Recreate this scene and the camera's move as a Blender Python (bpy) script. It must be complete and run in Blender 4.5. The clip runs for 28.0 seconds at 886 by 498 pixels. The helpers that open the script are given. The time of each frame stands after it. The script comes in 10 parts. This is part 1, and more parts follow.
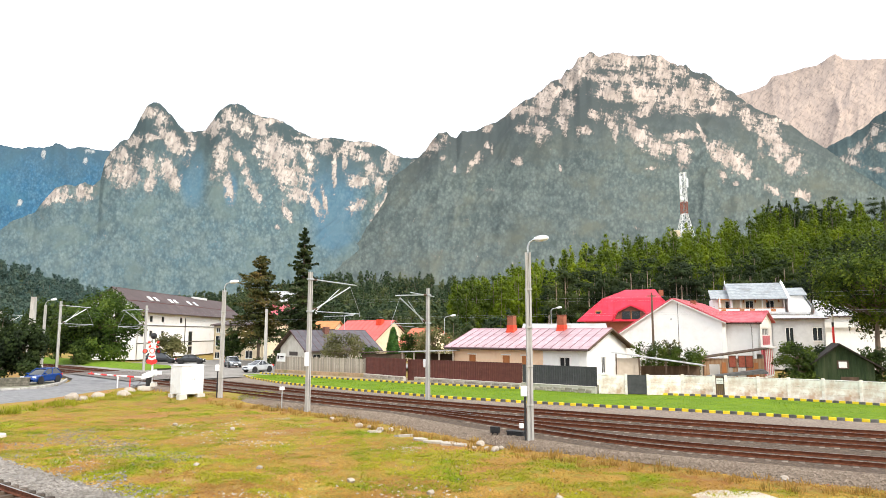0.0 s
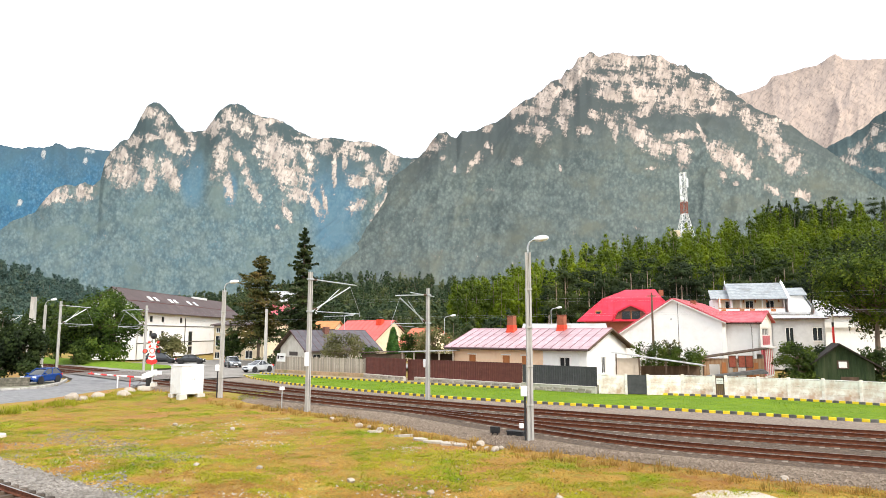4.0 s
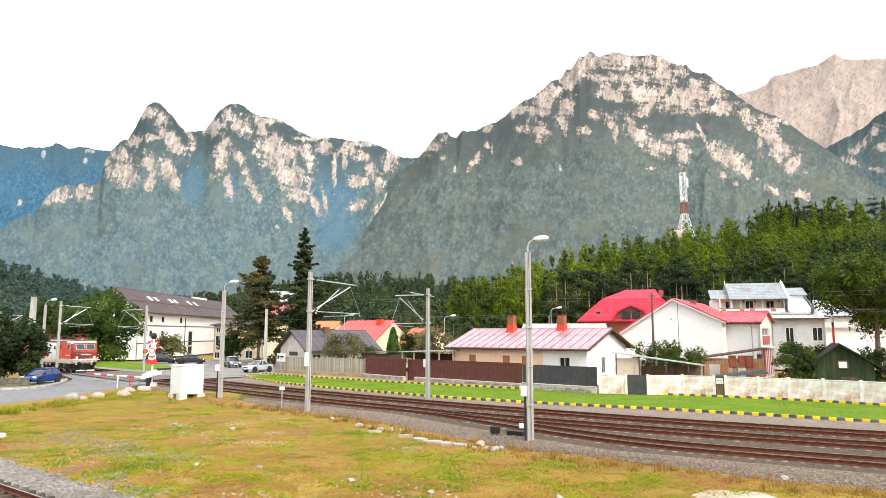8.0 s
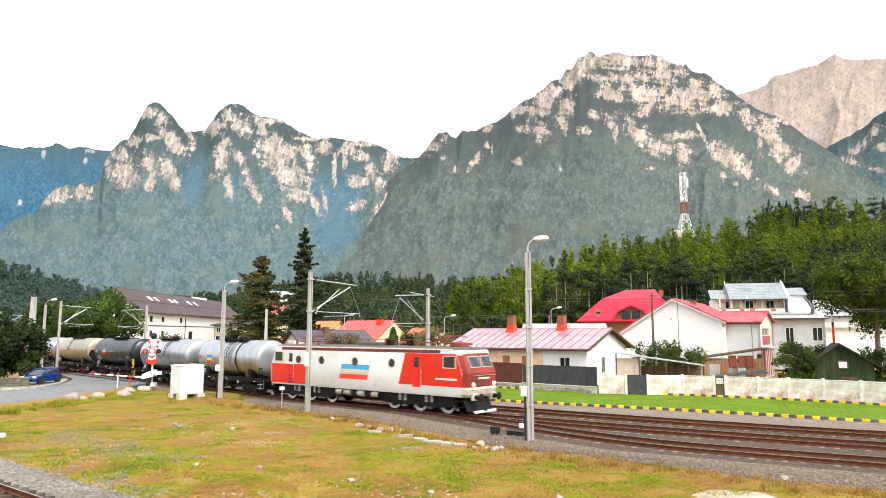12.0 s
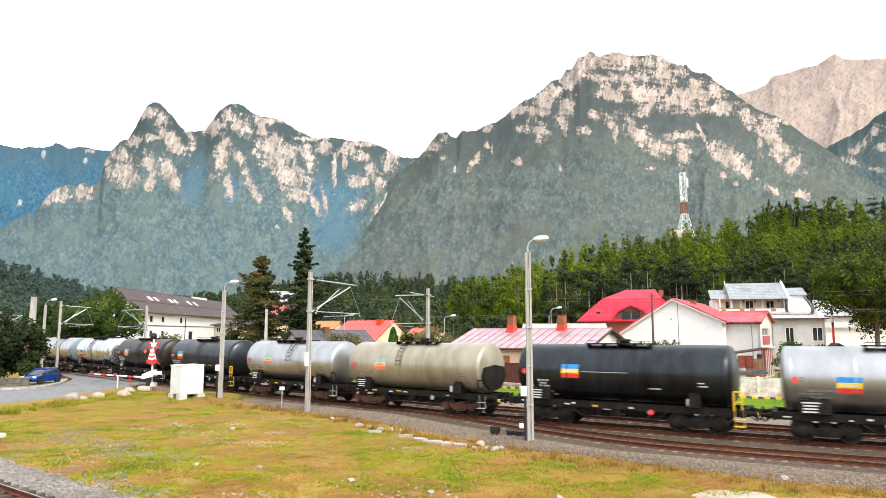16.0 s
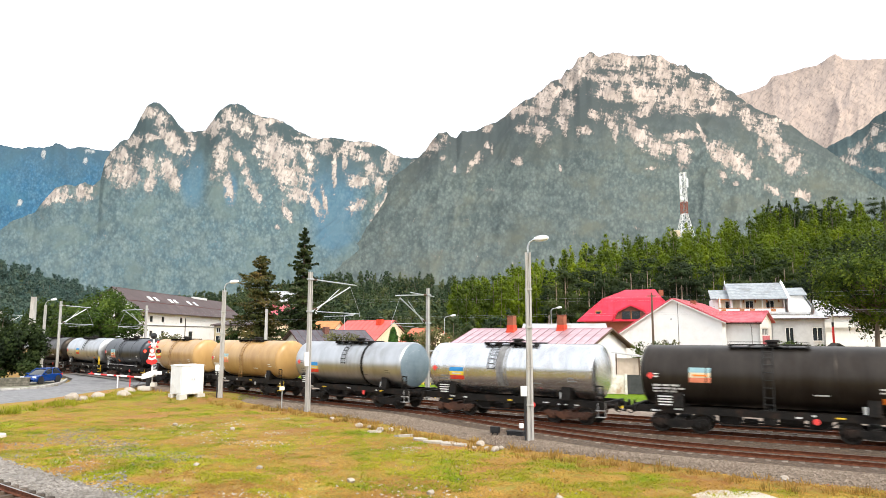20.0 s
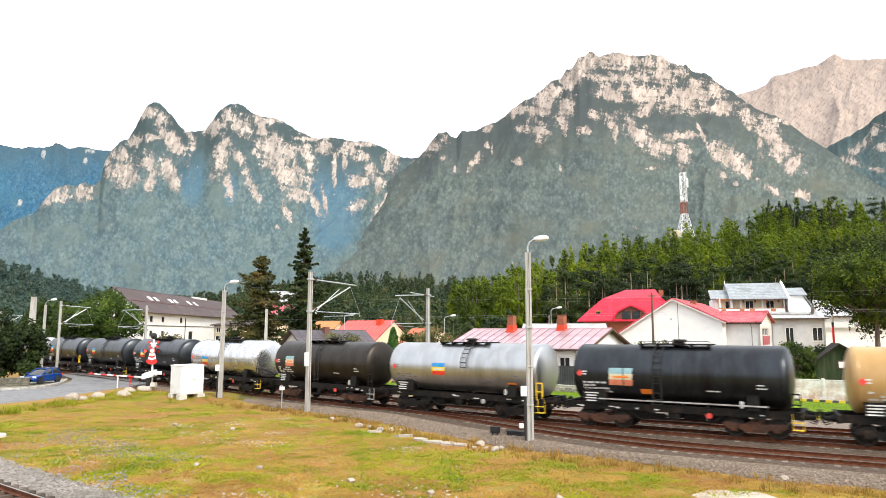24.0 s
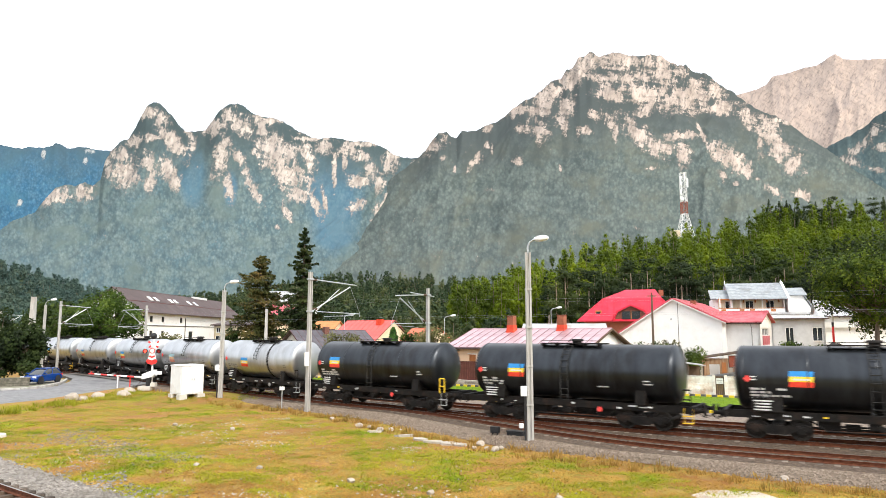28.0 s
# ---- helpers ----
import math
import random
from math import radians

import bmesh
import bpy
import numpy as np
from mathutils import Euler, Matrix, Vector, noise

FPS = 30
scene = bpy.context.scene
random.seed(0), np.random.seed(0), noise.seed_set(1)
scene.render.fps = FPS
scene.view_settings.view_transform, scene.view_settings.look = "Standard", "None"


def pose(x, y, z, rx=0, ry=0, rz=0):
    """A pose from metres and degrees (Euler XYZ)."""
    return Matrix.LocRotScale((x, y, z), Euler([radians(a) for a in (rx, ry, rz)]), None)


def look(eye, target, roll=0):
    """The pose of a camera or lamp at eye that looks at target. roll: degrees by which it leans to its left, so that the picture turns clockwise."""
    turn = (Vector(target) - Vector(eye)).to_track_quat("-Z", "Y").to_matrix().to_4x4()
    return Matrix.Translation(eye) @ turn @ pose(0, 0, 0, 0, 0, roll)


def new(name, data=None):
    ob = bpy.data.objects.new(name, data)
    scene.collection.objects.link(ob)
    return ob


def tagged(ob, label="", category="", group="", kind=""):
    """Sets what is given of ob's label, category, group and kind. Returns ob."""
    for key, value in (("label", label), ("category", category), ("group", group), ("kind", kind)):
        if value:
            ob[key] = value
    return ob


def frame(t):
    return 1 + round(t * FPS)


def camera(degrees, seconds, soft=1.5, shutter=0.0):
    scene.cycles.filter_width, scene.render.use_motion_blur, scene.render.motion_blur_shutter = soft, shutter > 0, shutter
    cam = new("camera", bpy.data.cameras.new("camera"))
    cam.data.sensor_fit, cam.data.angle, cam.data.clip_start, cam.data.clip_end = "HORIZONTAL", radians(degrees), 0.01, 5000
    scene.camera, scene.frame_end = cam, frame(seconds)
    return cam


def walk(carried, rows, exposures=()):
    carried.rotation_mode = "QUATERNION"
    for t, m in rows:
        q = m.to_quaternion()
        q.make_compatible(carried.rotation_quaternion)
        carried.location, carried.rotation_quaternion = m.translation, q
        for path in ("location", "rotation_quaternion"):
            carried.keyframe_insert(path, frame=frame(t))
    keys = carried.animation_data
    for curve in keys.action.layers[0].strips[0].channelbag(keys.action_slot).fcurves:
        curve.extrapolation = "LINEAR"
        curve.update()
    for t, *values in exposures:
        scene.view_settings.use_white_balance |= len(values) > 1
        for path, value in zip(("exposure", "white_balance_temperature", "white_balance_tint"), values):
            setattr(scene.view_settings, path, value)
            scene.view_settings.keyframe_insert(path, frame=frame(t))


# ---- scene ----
cam = camera(66.756, 28.0, soft=0.6, shutter=0.3)
EYE_Z = 4.723
CAM_POSE = pose(0, 0, EYE_Z, 97.116, 0, 0)
walk(cam, [(0.0, CAM_POSE), (28.0, CAM_POSE)], exposures=[(0.0, 0.62), (28.0, 0.62)])

# ---- light: a bright overcast sky with a broad, weak sun behind the viewer ----
world = bpy.data.worlds.new("overcast_sky")
scene.world = world
world.use_nodes = True
wn = world.node_tree.nodes
sky = wn.new("ShaderNodeTexSky")
sky.sky_type, sky.sun_disc = "NISHITA", False
sky.sun_elevation, sky.sun_rotation = radians(42), radians(143)
sky.air_density, sky.dust_density, sky.ozone_density = 1.0, 4.0, 1.0
pale = wn.new("ShaderNodeHueSaturation")
pale.inputs["Saturation"].default_value = 0.8
cover = wn.new("ShaderNodeMix")
cover.data_type = "RGBA"
cover.inputs["Factor"].default_value = 0.62
cover.inputs["B"].default_value = (13.0, 13.3, 13.8, 1)
wl = world.node_tree.links
wl.new(sky.outputs["Color"], pale.inputs["Color"])
wl.new(pale.outputs["Color"], cover.inputs["A"])
wl.new(cover.outputs["Result"], wn["Background"].inputs["Color"])
wn["Background"].inputs["Strength"].default_value = 0.116

sun_data = bpy.data.lights.new("sun", "SUN")
sun_data.energy, sun_data.angle, sun_data.color = 1.9, radians(18), (1.0, 0.93, 0.82)
sun = new("sun", sun_data)
sun.matrix_world = look((40, -54, 60), (0, 0, 0))

# ---- materials ----
MATS = {}


def material(name, a, b=None, scale=3.0, rough=0.8, metal=0.0, fine=0.0, bump=0.0, stain=None, stain_scale=0.4, stain_amount=0.5, by_object=0.0, stretch=(1, 1, 1), emit=0.0, spec=0.3):
    """Two tones mixed by noise at one scale, a stain tone at a larger one, fine relief."""
    if name in MATS:
        return MATS[name]
    m = bpy.data.materials.new(name)
    m.use_nodes = True
    nt = m.node_tree
    n, l = nt.nodes, nt.links
    bs = n["Principled BSDF"]
    bs.inputs["Roughness"].default_value = rough
    bs.inputs["Metallic"].default_value = metal
    bs.inputs["Specular IOR Level"].default_value = spec
    tc = n.new("ShaderNodeTexCoord")
    mp = n.new("ShaderNodeMapping")
    mp.inputs["Scale"].default_value = stretch
    l.new(tc.outputs["Object"], mp.inputs["Vector"])
    b = b or tuple(min(1, c * 1.25) for c in a)

    def noise_of(sc, detail=5.0):
        t = n.new("ShaderNodeTexNoise")
        t.inputs["Scale"].default_value = sc
        t.inputs["Detail"].default_value = detail
        t.inputs["Roughness"].default_value = 0.62
        l.new(mp.outputs["Vector"], t.inputs["Vector"])
        return t

    def mixed(fac, x, y, lo=0.35, hi=0.65):
        r = n.new("ShaderNodeMapRange")
        r.inputs["From Min"].default_value, r.inputs["From Max"].default_value = lo, hi
        l.new(fac, r.inputs["Value"])
        k = n.new("ShaderNodeMix")
        k.data_type = "RGBA"
        l.new(r.outputs["Result"], k.inputs["Factor"])
        for side, v in (("A", x), ("B", y)):
            if isinstance(v, tuple):
                k.inputs[side].default_value = (*v, 1)
            else:
                l.new(v, k.inputs[side])
        return k.outputs["Result"]

    t1 = noise_of(scale)
    col = mixed(t1.outputs["Fac"], a, b)
    if stain:
        t2 = noise_of(stain_scale, 6.0)
        col = mixed(t2.outputs["Fac"], col, stain, 0.62 - 0.25 * stain_amount, 0.85 - 0.25 * stain_amount)
    if by_object:
        oi = n.new("ShaderNodeObjectInfo")
        hs = n.new("ShaderNodeHueSaturation")
        r = n.new("ShaderNodeMapRange")
        r.inputs["To Min"].default_value, r.inputs["To Max"].default_value = 1 - by_object, 1 + by_object
        l.new(oi.outputs["Random"], r.inputs["Value"])
        l.new(r.outputs["Result"], hs.inputs["Value"])
        l.new(col, hs.inputs["Color"])
        col = hs.outputs["Color"]
    l.new(col, bs.inputs["Base Color"])
    if bump:
        t3 = noise_of(fine or scale * 6, 3.0)
        bp = n.new("ShaderNodeBump")
        bp.inputs["Strength"].default_value = bump
        bp.inputs["Distance"].default_value = 0.03
        l.new(t3.outputs["Fac"], bp.inputs["Height"])
        l.new(bp.outputs["Normal"], bs.inputs["Normal"])
    if emit:
        l.new(col, bs.inputs["Emission Color"])
        bs.inputs["Emission Strength"].default_value = emit
    MATS[name] = m
    return m


# ---- mesh helpers ----
def thing(name, m, label, category, group="", kind=""):
    """An Empty at the base of a thing; its parts are its children."""
    e = new(name)
    e.empty_display_size = 0.2
    e.matrix_basis = m
    return tagged(e, label, category, group, kind)


def mesh_of(name, bm, mat, smooth=False):
    bmesh.ops.recalc_face_normals(bm, faces=bm.faces[:])
    me = bpy.data.meshes.new(name)
    bm.to_mesh(me)
    bm.free()
    for m in (mat if isinstance(mat, (list, tuple)) else [mat]):
        me.materials.append(m)
    if smooth:
        me.shade_smooth()
        me.set_sharp_from_angle(angle=radians(35))
    return me


def part(name, bm, mat, parent, label="", m=None, smooth=False):
    """One mesh object under a thing or a part."""
    ob = new(name, mesh_of(name, bm, mat, smooth))
    ob.parent = parent
    if m is not None:
        ob.matrix_basis = m
    return tagged(ob, label)


def share(name, me, parent, m, label=""):
    """One more object on a mesh that is there already."""
    ob = new(name, me)
    ob.parent = parent
    ob.matrix_basis = m
    return tagged(ob, label)


def solo(name, bm, mat, label, category, kind="", m=None, smooth=False, group=""):
    """A thing that is one mesh."""
    ob = new(name, mesh_of(name, bm, mat, smooth))
    if m is not None:
        ob.matrix_basis = m
    return tagged(ob, label, category, group, kind)


def box(sx, sy, sz, at=(0, 0, 0), bevel=0.0, rot=None, bm=None):
    """A box that stands on at (its base's centre)."""
    bm = bm or bmesh.new()
    m = Matrix.Translation(at) @ (rot or Matrix()) @ Matrix.Translation((0, 0, sz / 2)) @ Matrix.Diagonal((sx, sy, sz, 1))
    g = bmesh.ops.create_cube(bm, size=1.0, matrix=m)
    if bevel:
        es = list({e for v in g["verts"] for e in v.link_edges})
        bmesh.ops.bevel(bm, geom=es, offset=bevel, segments=2, affect="EDGES", profile=0.6)
    return bm


def rod(p, q, r1, r2=None, seg=8, bm=None, caps=True):
    """A round bar from p to q."""
    bm = bm or bmesh.new()
    p, q = Vector(p), Vector(q)
    d = q - p
    m = Matrix.Translation((p + q) / 2) @ d.to_track_quat("Z", "Y").to_matrix().to_4x4()
    bmesh.ops.create_cone(bm, cap_ends=caps, segments=seg, radius1=r1, radius2=r1 if r2 is None else r2, depth=d.length, matrix=m)
    return bm


def pipe(points, r, seg=6, bm=None):
    """A round bar bent along the points, in one skin."""
    bm = bm or bmesh.new()
    pts = [Vector(p) for p in points]
    rings = []
    for i, p in enumerate(pts):
        d = (pts[min(i + 1, len(pts) - 1)] - pts[max(i - 1, 0)]).normalized()
        side = d.cross(Vector((0, 0, 1)) if abs(d.z) < 0.95 else Vector((1, 0, 0))).normalized()
        if rings and side.dot(last) < 0:
            side = -side
        last, up = side, side.cross(d)
        rings.append([bm.verts.new(p + r * (math.cos(6.2832 * k / seg) * side + math.sin(6.2832 * k / seg) * up)) for k in range(seg)])
    for a, b in zip(rings, rings[1:]):
        for k in range(seg):
            bm.faces.new((a[k], a[(k + 1) % seg], b[(k + 1) % seg], b[k]))
    bm.faces.new(rings[0][::-1])
    bm.faces.new(rings[-1])
    bm.normal_update()
    return bm


def prism(outline, depth, axis="y", at=0.0, bm=None):
    """A flat outline (pairs) drawn out along an axis: y: outline in x,z; x: in y,z; z: in x,y."""
    bm = bm or bmesh.new()

    def put(u, v, w):
        return {"y": (u, w, v), "x": (w, u, v), "z": (u, v, w)}[axis]
    a = [bm.verts.new(put(u, v, at)) for u, v in outline]
    b = [bm.verts.new(put(u, v, at + depth)) for u, v in outline]
    n = len(a)
    bm.faces.new(a)
    bm.faces.new(b[::-1])
    for i in range(n):
        bm.faces.new((a[i], b[i], b[(i + 1) % n], a[(i + 1) % n]))
    return bm


def lathe(profile, seg=24, bm=None, axis="z", m=None):
    """Profile of (radius, height) turned round an axis."""
    bm = bm or bmesh.new()
    m = m or Matrix()
    rings = []
    for r, h in profile:
        ring = []
        for i in range(seg):
            a = 2 * math.pi * i / seg
            c, s = r * math.cos(a), r * math.sin(a)
            ring.append(bm.verts.new(m @ Vector((c, s, h) if axis == "z" else (h, c, s))))
        rings.append(ring)
    for a, b in zip(rings, rings[1:]):
        for i in range(seg):
            j = (i + 1) % seg
            bm.faces.new((a[i], a[j], b[j], b[i]))
    for ring in (rings[0], rings[-1]):
        bm.faces.new(ring)
    bmesh.ops.remove_doubles(bm, verts=bm.verts[:], dist=1e-5)
    return bm


def raw(name, verts, faces, mat, smooth=False):
    me = bpy.data.meshes.new(name)
    me.from_pydata(verts, [], faces)
    for m in (mat if isinstance(mat, (list, tuple)) else [mat]):
        me.materials.append(m)
    if smooth:
        me.shade_smooth()
    me.update()
    return me


# ---- the line of the railway: a curve that tightens, straight at its far end ----
S0, S1, DS = -540.0, 330.0, 0.5


def bend(s):
    return 0.0 if s < -60 else 0.00454 + 0.000141 * min(s, 36) if s < 60 else 0.0


def lay_line():
    steps = int(round((S1 - S0) / DS)) + 1
    ss = S0 + DS * np.arange(steps)
    mid = int(round(-S0 / DS))
    px, py, hd = np.zeros(steps), np.zeros(steps), np.zeros(steps)
    px[mid], py[mid], hd[mid] = -7.893, 47.479, radians(-40.622)
    for i in range(mid, steps - 1):
        hd[i + 1] = hd[i] + bend(ss[i] + DS / 2) * DS
        h = (hd[i] + hd[i + 1]) / 2
        px[i + 1], py[i + 1] = px[i] + math.cos(h) * DS, py[i] + math.sin(h) * DS
    for i in range(mid, 0, -1):
        hd[i - 1] = hd[i] - bend(ss[i] - DS / 2) * DS
        h = (hd[i] + hd[i - 1]) / 2
        px[i - 1], py[i - 1] = px[i] - math.cos(h) * DS, py[i] - math.sin(h) * DS
    return ss, px, py, hd


LS, LX, LY, LH = lay_line()


def along(s, off=0.0):
    """x, y and heading at s metres along the near rail of the main track, off metres towards the viewer."""
    x, y, h = (float(np.interp(s, LS, v)) for v in (LX, LY, LH))
    return x + off * math.sin(h), y - off * math.cos(h), h


MAIN, FAR_TRACK = -0.7175, -4.62  # the tracks' centres

# ---- ground, track bed, rails, lawn, kerbs, road ----
def smooth_step(x, a, b):
    t = np.clip((x - a) / (b - a), 0, 1)
    return t * t * (3 - 2 * t)


def wave(x, y, seed, scale):
    """Cheap smooth noise on arrays: a few crossed sine waves."""
    r = np.random.RandomState(seed)
    z = np.zeros_like(x, dtype=float)
    for k in range(9):
        a, f, ph = r.uniform(0, 6.283), r.uniform(0.5, 2.2) / scale, r.uniform(0, 6.283)
        z += np.sin((x * math.cos(a) + y * math.sin(a)) * f * 6.283 + ph + 1.3 * np.sin((x * math.sin(a) - y * math.cos(a)) * f * 3.1))
    return z / 5.0


def bed_edge(s):
    """Where the gravel shoulder ends, towards the viewer."""
    return float(np.interp(s, (-60, 0, 6, 14, 18, 24, 28, 34, 60), (1.9, 2.2, 2.6, 4.9, 5.9, 6.3, 7.3, 7.2, 7.2)))


def ground_z(x, y):
    return -0.42 + 0.05 * wave(x, y, 3, 9.0) * smooth_step(np.hypot(x, y), 5, 18)


grass_mat = material("meadow_soil", (0.19, 0.175, 0.018), (0.33, 0.25, 0.04), scale=1.1, rough=0.95, bump=0.8, fine=14, stain=(0.30, 0.155, 0.055), stain_scale=0.3, stain_amount=0.85)
GX = np.unique(np.concatenate([-np.geomspace(70, 5200, 26)[::-1], np.arange(-70, 70.1, 0.7), np.geomspace(70, 5200, 26)]))
GY = np.unique(np.concatenate([-np.geomspace(8, 5200, 22)[::-1], np.arange(-8, 110.1, 0.7), np.geomspace(110, 5200, 26)]))


def build_ground():
    X, Y = np.meshgrid(GX, GY)
    Z = ground_z(X, Y)
    # the meadow swells a little before the crossing
    Z += 0.45 * np.exp(-(((X + 20) / 5.5) ** 2 + ((Y - 54.5) / 4.0) ** 2))
    far = np.hypot(X, Y)
    Z = np.where(far > 150, -0.42 - 0.002 * (far - 150).clip(0, 400), Z)
    nx, ny = len(GX), len(GY)
    i, j = np.meshgrid(np.arange(nx - 1), np.arange(ny - 1))
    a = (j * nx + i).ravel()
    me = raw("ground", np.stack([X.ravel(), Y.ravel(), Z.ravel()], 1).tolist(), np.stack([a, a + 1, a + nx + 1, a + nx], 1).tolist(), grass_mat, True)
    tagged(new("ground", me), "uneven meadow of green and straw-brown autumn grass", "ground", kind="structure")


build_ground()


def strip(name, s_values, profile, mat, label, category, smooth=False):
    """A long sheet that follows the line: profile(s) gives pairs (offset, height)."""
    verts, faces, n = [], [], None
    for s in s_values:
        pr = profile(s)
        n = len(pr)
        for off, z in pr:
            x, y, _ = along(s, off)
            verts.append((x, y, z))
    for i in range(len(s_values) - 1):
        for j in range(n - 1):
            a = i * n + j
            faces.append((a, a + n, a + n + 1, a + 1))
    return tagged(new(name, raw(name, verts, faces, mat, smooth)), label, category, kind="structure")


ballast_mat = material("ballast_stone", (0.11, 0.084, 0.062), (0.28, 0.22, 0.165), scale=9.0, rough=0.95, bump=1.0, fine=22, stain=(0.13, 0.085, 0.06), stain_scale=0.35, stain_amount=0.6)
bed_mat = material("oily_ballast", (0.044, 0.031, 0.022), (0.145, 0.105, 0.074), scale=8.0, rough=0.95, bump=1.0, fine=22, stain=(0.09, 0.062, 0.047), stain_scale=0.5, stain_amount=0.35)
SV = [S0 + 30 + 1.0 * i for i in range(int(S1 - S0 - 60))]
strip("ballast_bed", SV, lambda s: [(-8.2, -0.5), (-7.0, -0.2), (-0.7, -0.17), (1.0 + max(0, min(4.6, (s - 7) * 0.3)), -0.17)], bed_mat, "rust-stained dark gravel bed under the rails", "track bed")
strip("gravel_shoulder", SV, lambda s: [(1.0 + max(0, min(4.6, (s - 7) * 0.3)), -0.172), (bed_edge(s) * 0.5 + 0.5 * (1.3 + max(0, min(4.6, (s - 7) * 0.3))), -0.24), (bed_edge(s), -0.36), (bed_edge(s) + 0.7, -0.62)], ballast_mat, "grey crushed-stone shoulder beside the track", "track bed")

rail_mat = material("rusty_rail", (0.085, 0.026, 0.012), (0.16, 0.055, 0.026), scale=6.0, rough=0.8, metal=0.2, bump=0.2)
rail_top_mat = material("worn_rail_top", (0.32, 0.30, 0.28), (0.45, 0.43, 0.41), scale=5.0, rough=0.35, metal=0.9)
RAIL_SECTION = ((-0.07, -0.172), (0.07, -0.172), (0.07, -0.15), (0.015, -0.125), (0.015, -0.05), (0.036, -0.035), (0.036, -0.004), (-0.036, -0.004), (-0.036, -0.035), (-0.015, -0.05), (-0.015, -0.125), (-0.07, -0.15))


def near_track(s):
    """Offset of the siding that leaves the main track at the turnout, measured at its centre."""
    t = min(max((s - 6.0) / 20.0, 0.0), 1.0)
    return MAIN + 4.335 * t * t * (3 - 2 * t)


def rail(track, offset_of, s_from, s_to, step=0.8):
    n = int((s_to - s_from) / step) + 1
    verts, faces, k = [], [], len(RAIL_SECTION)
    tv, tf = [], []
    for i in range(n):
        s = s_from + i * step
        off = offset_of(s)
        for u, z in RAIL_SECTION:
            x, y, _ = along(s, off + u)
            verts.append((x, y, z))
        for u in (-0.03, 0.03):
            x, y, _ = along(s, off + u)
            tv.append((x, y, 0.0))
    for i in range(n - 1):
        for j in range(k):
            a, b = i * k + j, i * k + (j + 1) % k
            faces.append((a, b, b + k, a + k))
        tf.append((2 * i, 2 * i + 1, 2 * i + 3, 2 * i + 2))
    r = new("rail", raw("rail", verts, faces, rail_mat))
    r.parent = track
    top = new("running_surface", raw("running_surface", tv, tf, rail_top_mat))
    top.parent = r
    tagged(top, "bright worn rail head")


sleeper_bm = prism([(-0.13, 0), (0.13, 0), (0.10, 0.16), (-0.10, 0.16)], 2.5, axis="y", at=-1.25)
sleeper_mat = material("weathered_concrete_sleeper", (0.045, 0.03, 0.021), (0.115, 0.08, 0.057), scale=2.5, rough=0.9, bump=0.3, by_object=0.3)
for at in (-1.3, 1.05):
    prism([(-0.135, 0.0), (0.135, 0.0), (0.105, 0.165), (-0.105, 0.165)], 0.25, axis="y", at=at, bm=sleeper_bm)
sleeper_end = material("pale_sleeper_end", (0.05, 0.038, 0.03), (0.20, 0.165, 0.135), scale=3.0, rough=0.9, bump=0.3, by_object=0.55)
sleeper_mesh = mesh_of("sleeper", sleeper_bm, [sleeper_mat, sleeper_end])
for f in sleeper_mesh.polygons:
    if abs(f.center.y) > 1.04:
        f.material_index = 1


def track(label, offset_of, s_from, s_to, sl_from, sl_to):
    t = thing("railway_track", pose(0, 0, 0), label, "railway track", "tracks", "structure")
    for side in (-0.7175, 0.7175):
        rail(t, lambda s: offset_of(s) + side, s_from, s_to)
    s = sl_from
    while s < sl_to:
        x, y, h = along(s, offset_of(s))
        share("sleeper", sleeper_mesh, t, Matrix.Translation((x, y, -0.318)) @ Matrix.Rotation(h, 4, "Z"))
        s += 0.56
    return t


track("main railway track with brown rusty rails on concrete sleepers", lambda s: MAIN, -500, 290, -40, 48)
track("second railway track with rusty rails behind the main one", lambda s: FAR_TRACK, -500, 290, -30, 46)
track("siding leaving the main track at a turnout", near_track, 6, 290, 12, 48)

lawn_mat = material("mown_lawn", (0.085, 0.165, 0.003), (0.17, 0.27, 0.006), scale=2.6, rough=0.95, bump=1.0, fine=30, stain=(0.14, 0.22, 0.02), stain_scale=0.45, stain_amount=0.5)


def kerb_low(s):
    return float(np.interp(s, (-32, -27, -20, -12, 4, 14, 20, 26, 34, 60), (-11.9, -10.2, -8.8, -8.3, -8.4, -9.5, -10.3, -10.5, -10.1, -10.0)))


def kerb_high(s):
    return float(np.interp(s, (-34, -25, -18, -10, -4, 8, 14, 20, 26, 32, 36, 60), (-15.0, -15.2, -16.0, -16.6, -17.4, -18.9, -19.7, -20.9, -21.2, -20.5, -19.6, -19.4)))


LV = [-34 + 1.0 * i for i in range(95)]
strip("lawn", LV, lambda s: [(kerb_low(max(s, -32)), -0.12), ((kerb_low(s) + kerb_high(s)) / 2, -0.06), (kerb_high(s), -0.1)], lawn_mat, "bright green mown lawn strip between two painted kerbs", "lawn", True)
strip("path_by_wall", LV, lambda s: [(kerb_high(s), -0.13), (kerb_high(s) - 3.0, -0.11), (kerb_high(s) - 6.0, -0.10)], material("trodden_earth", (0.25, 0.2, 0.13), (0.36, 0.27, 0.17), scale=1.5, rough=0.95, bump=0.6, stain=(0.14, 0.17, 0.05), stain_scale=0.3), "bare brownish earth at the foot of the fences", "path")
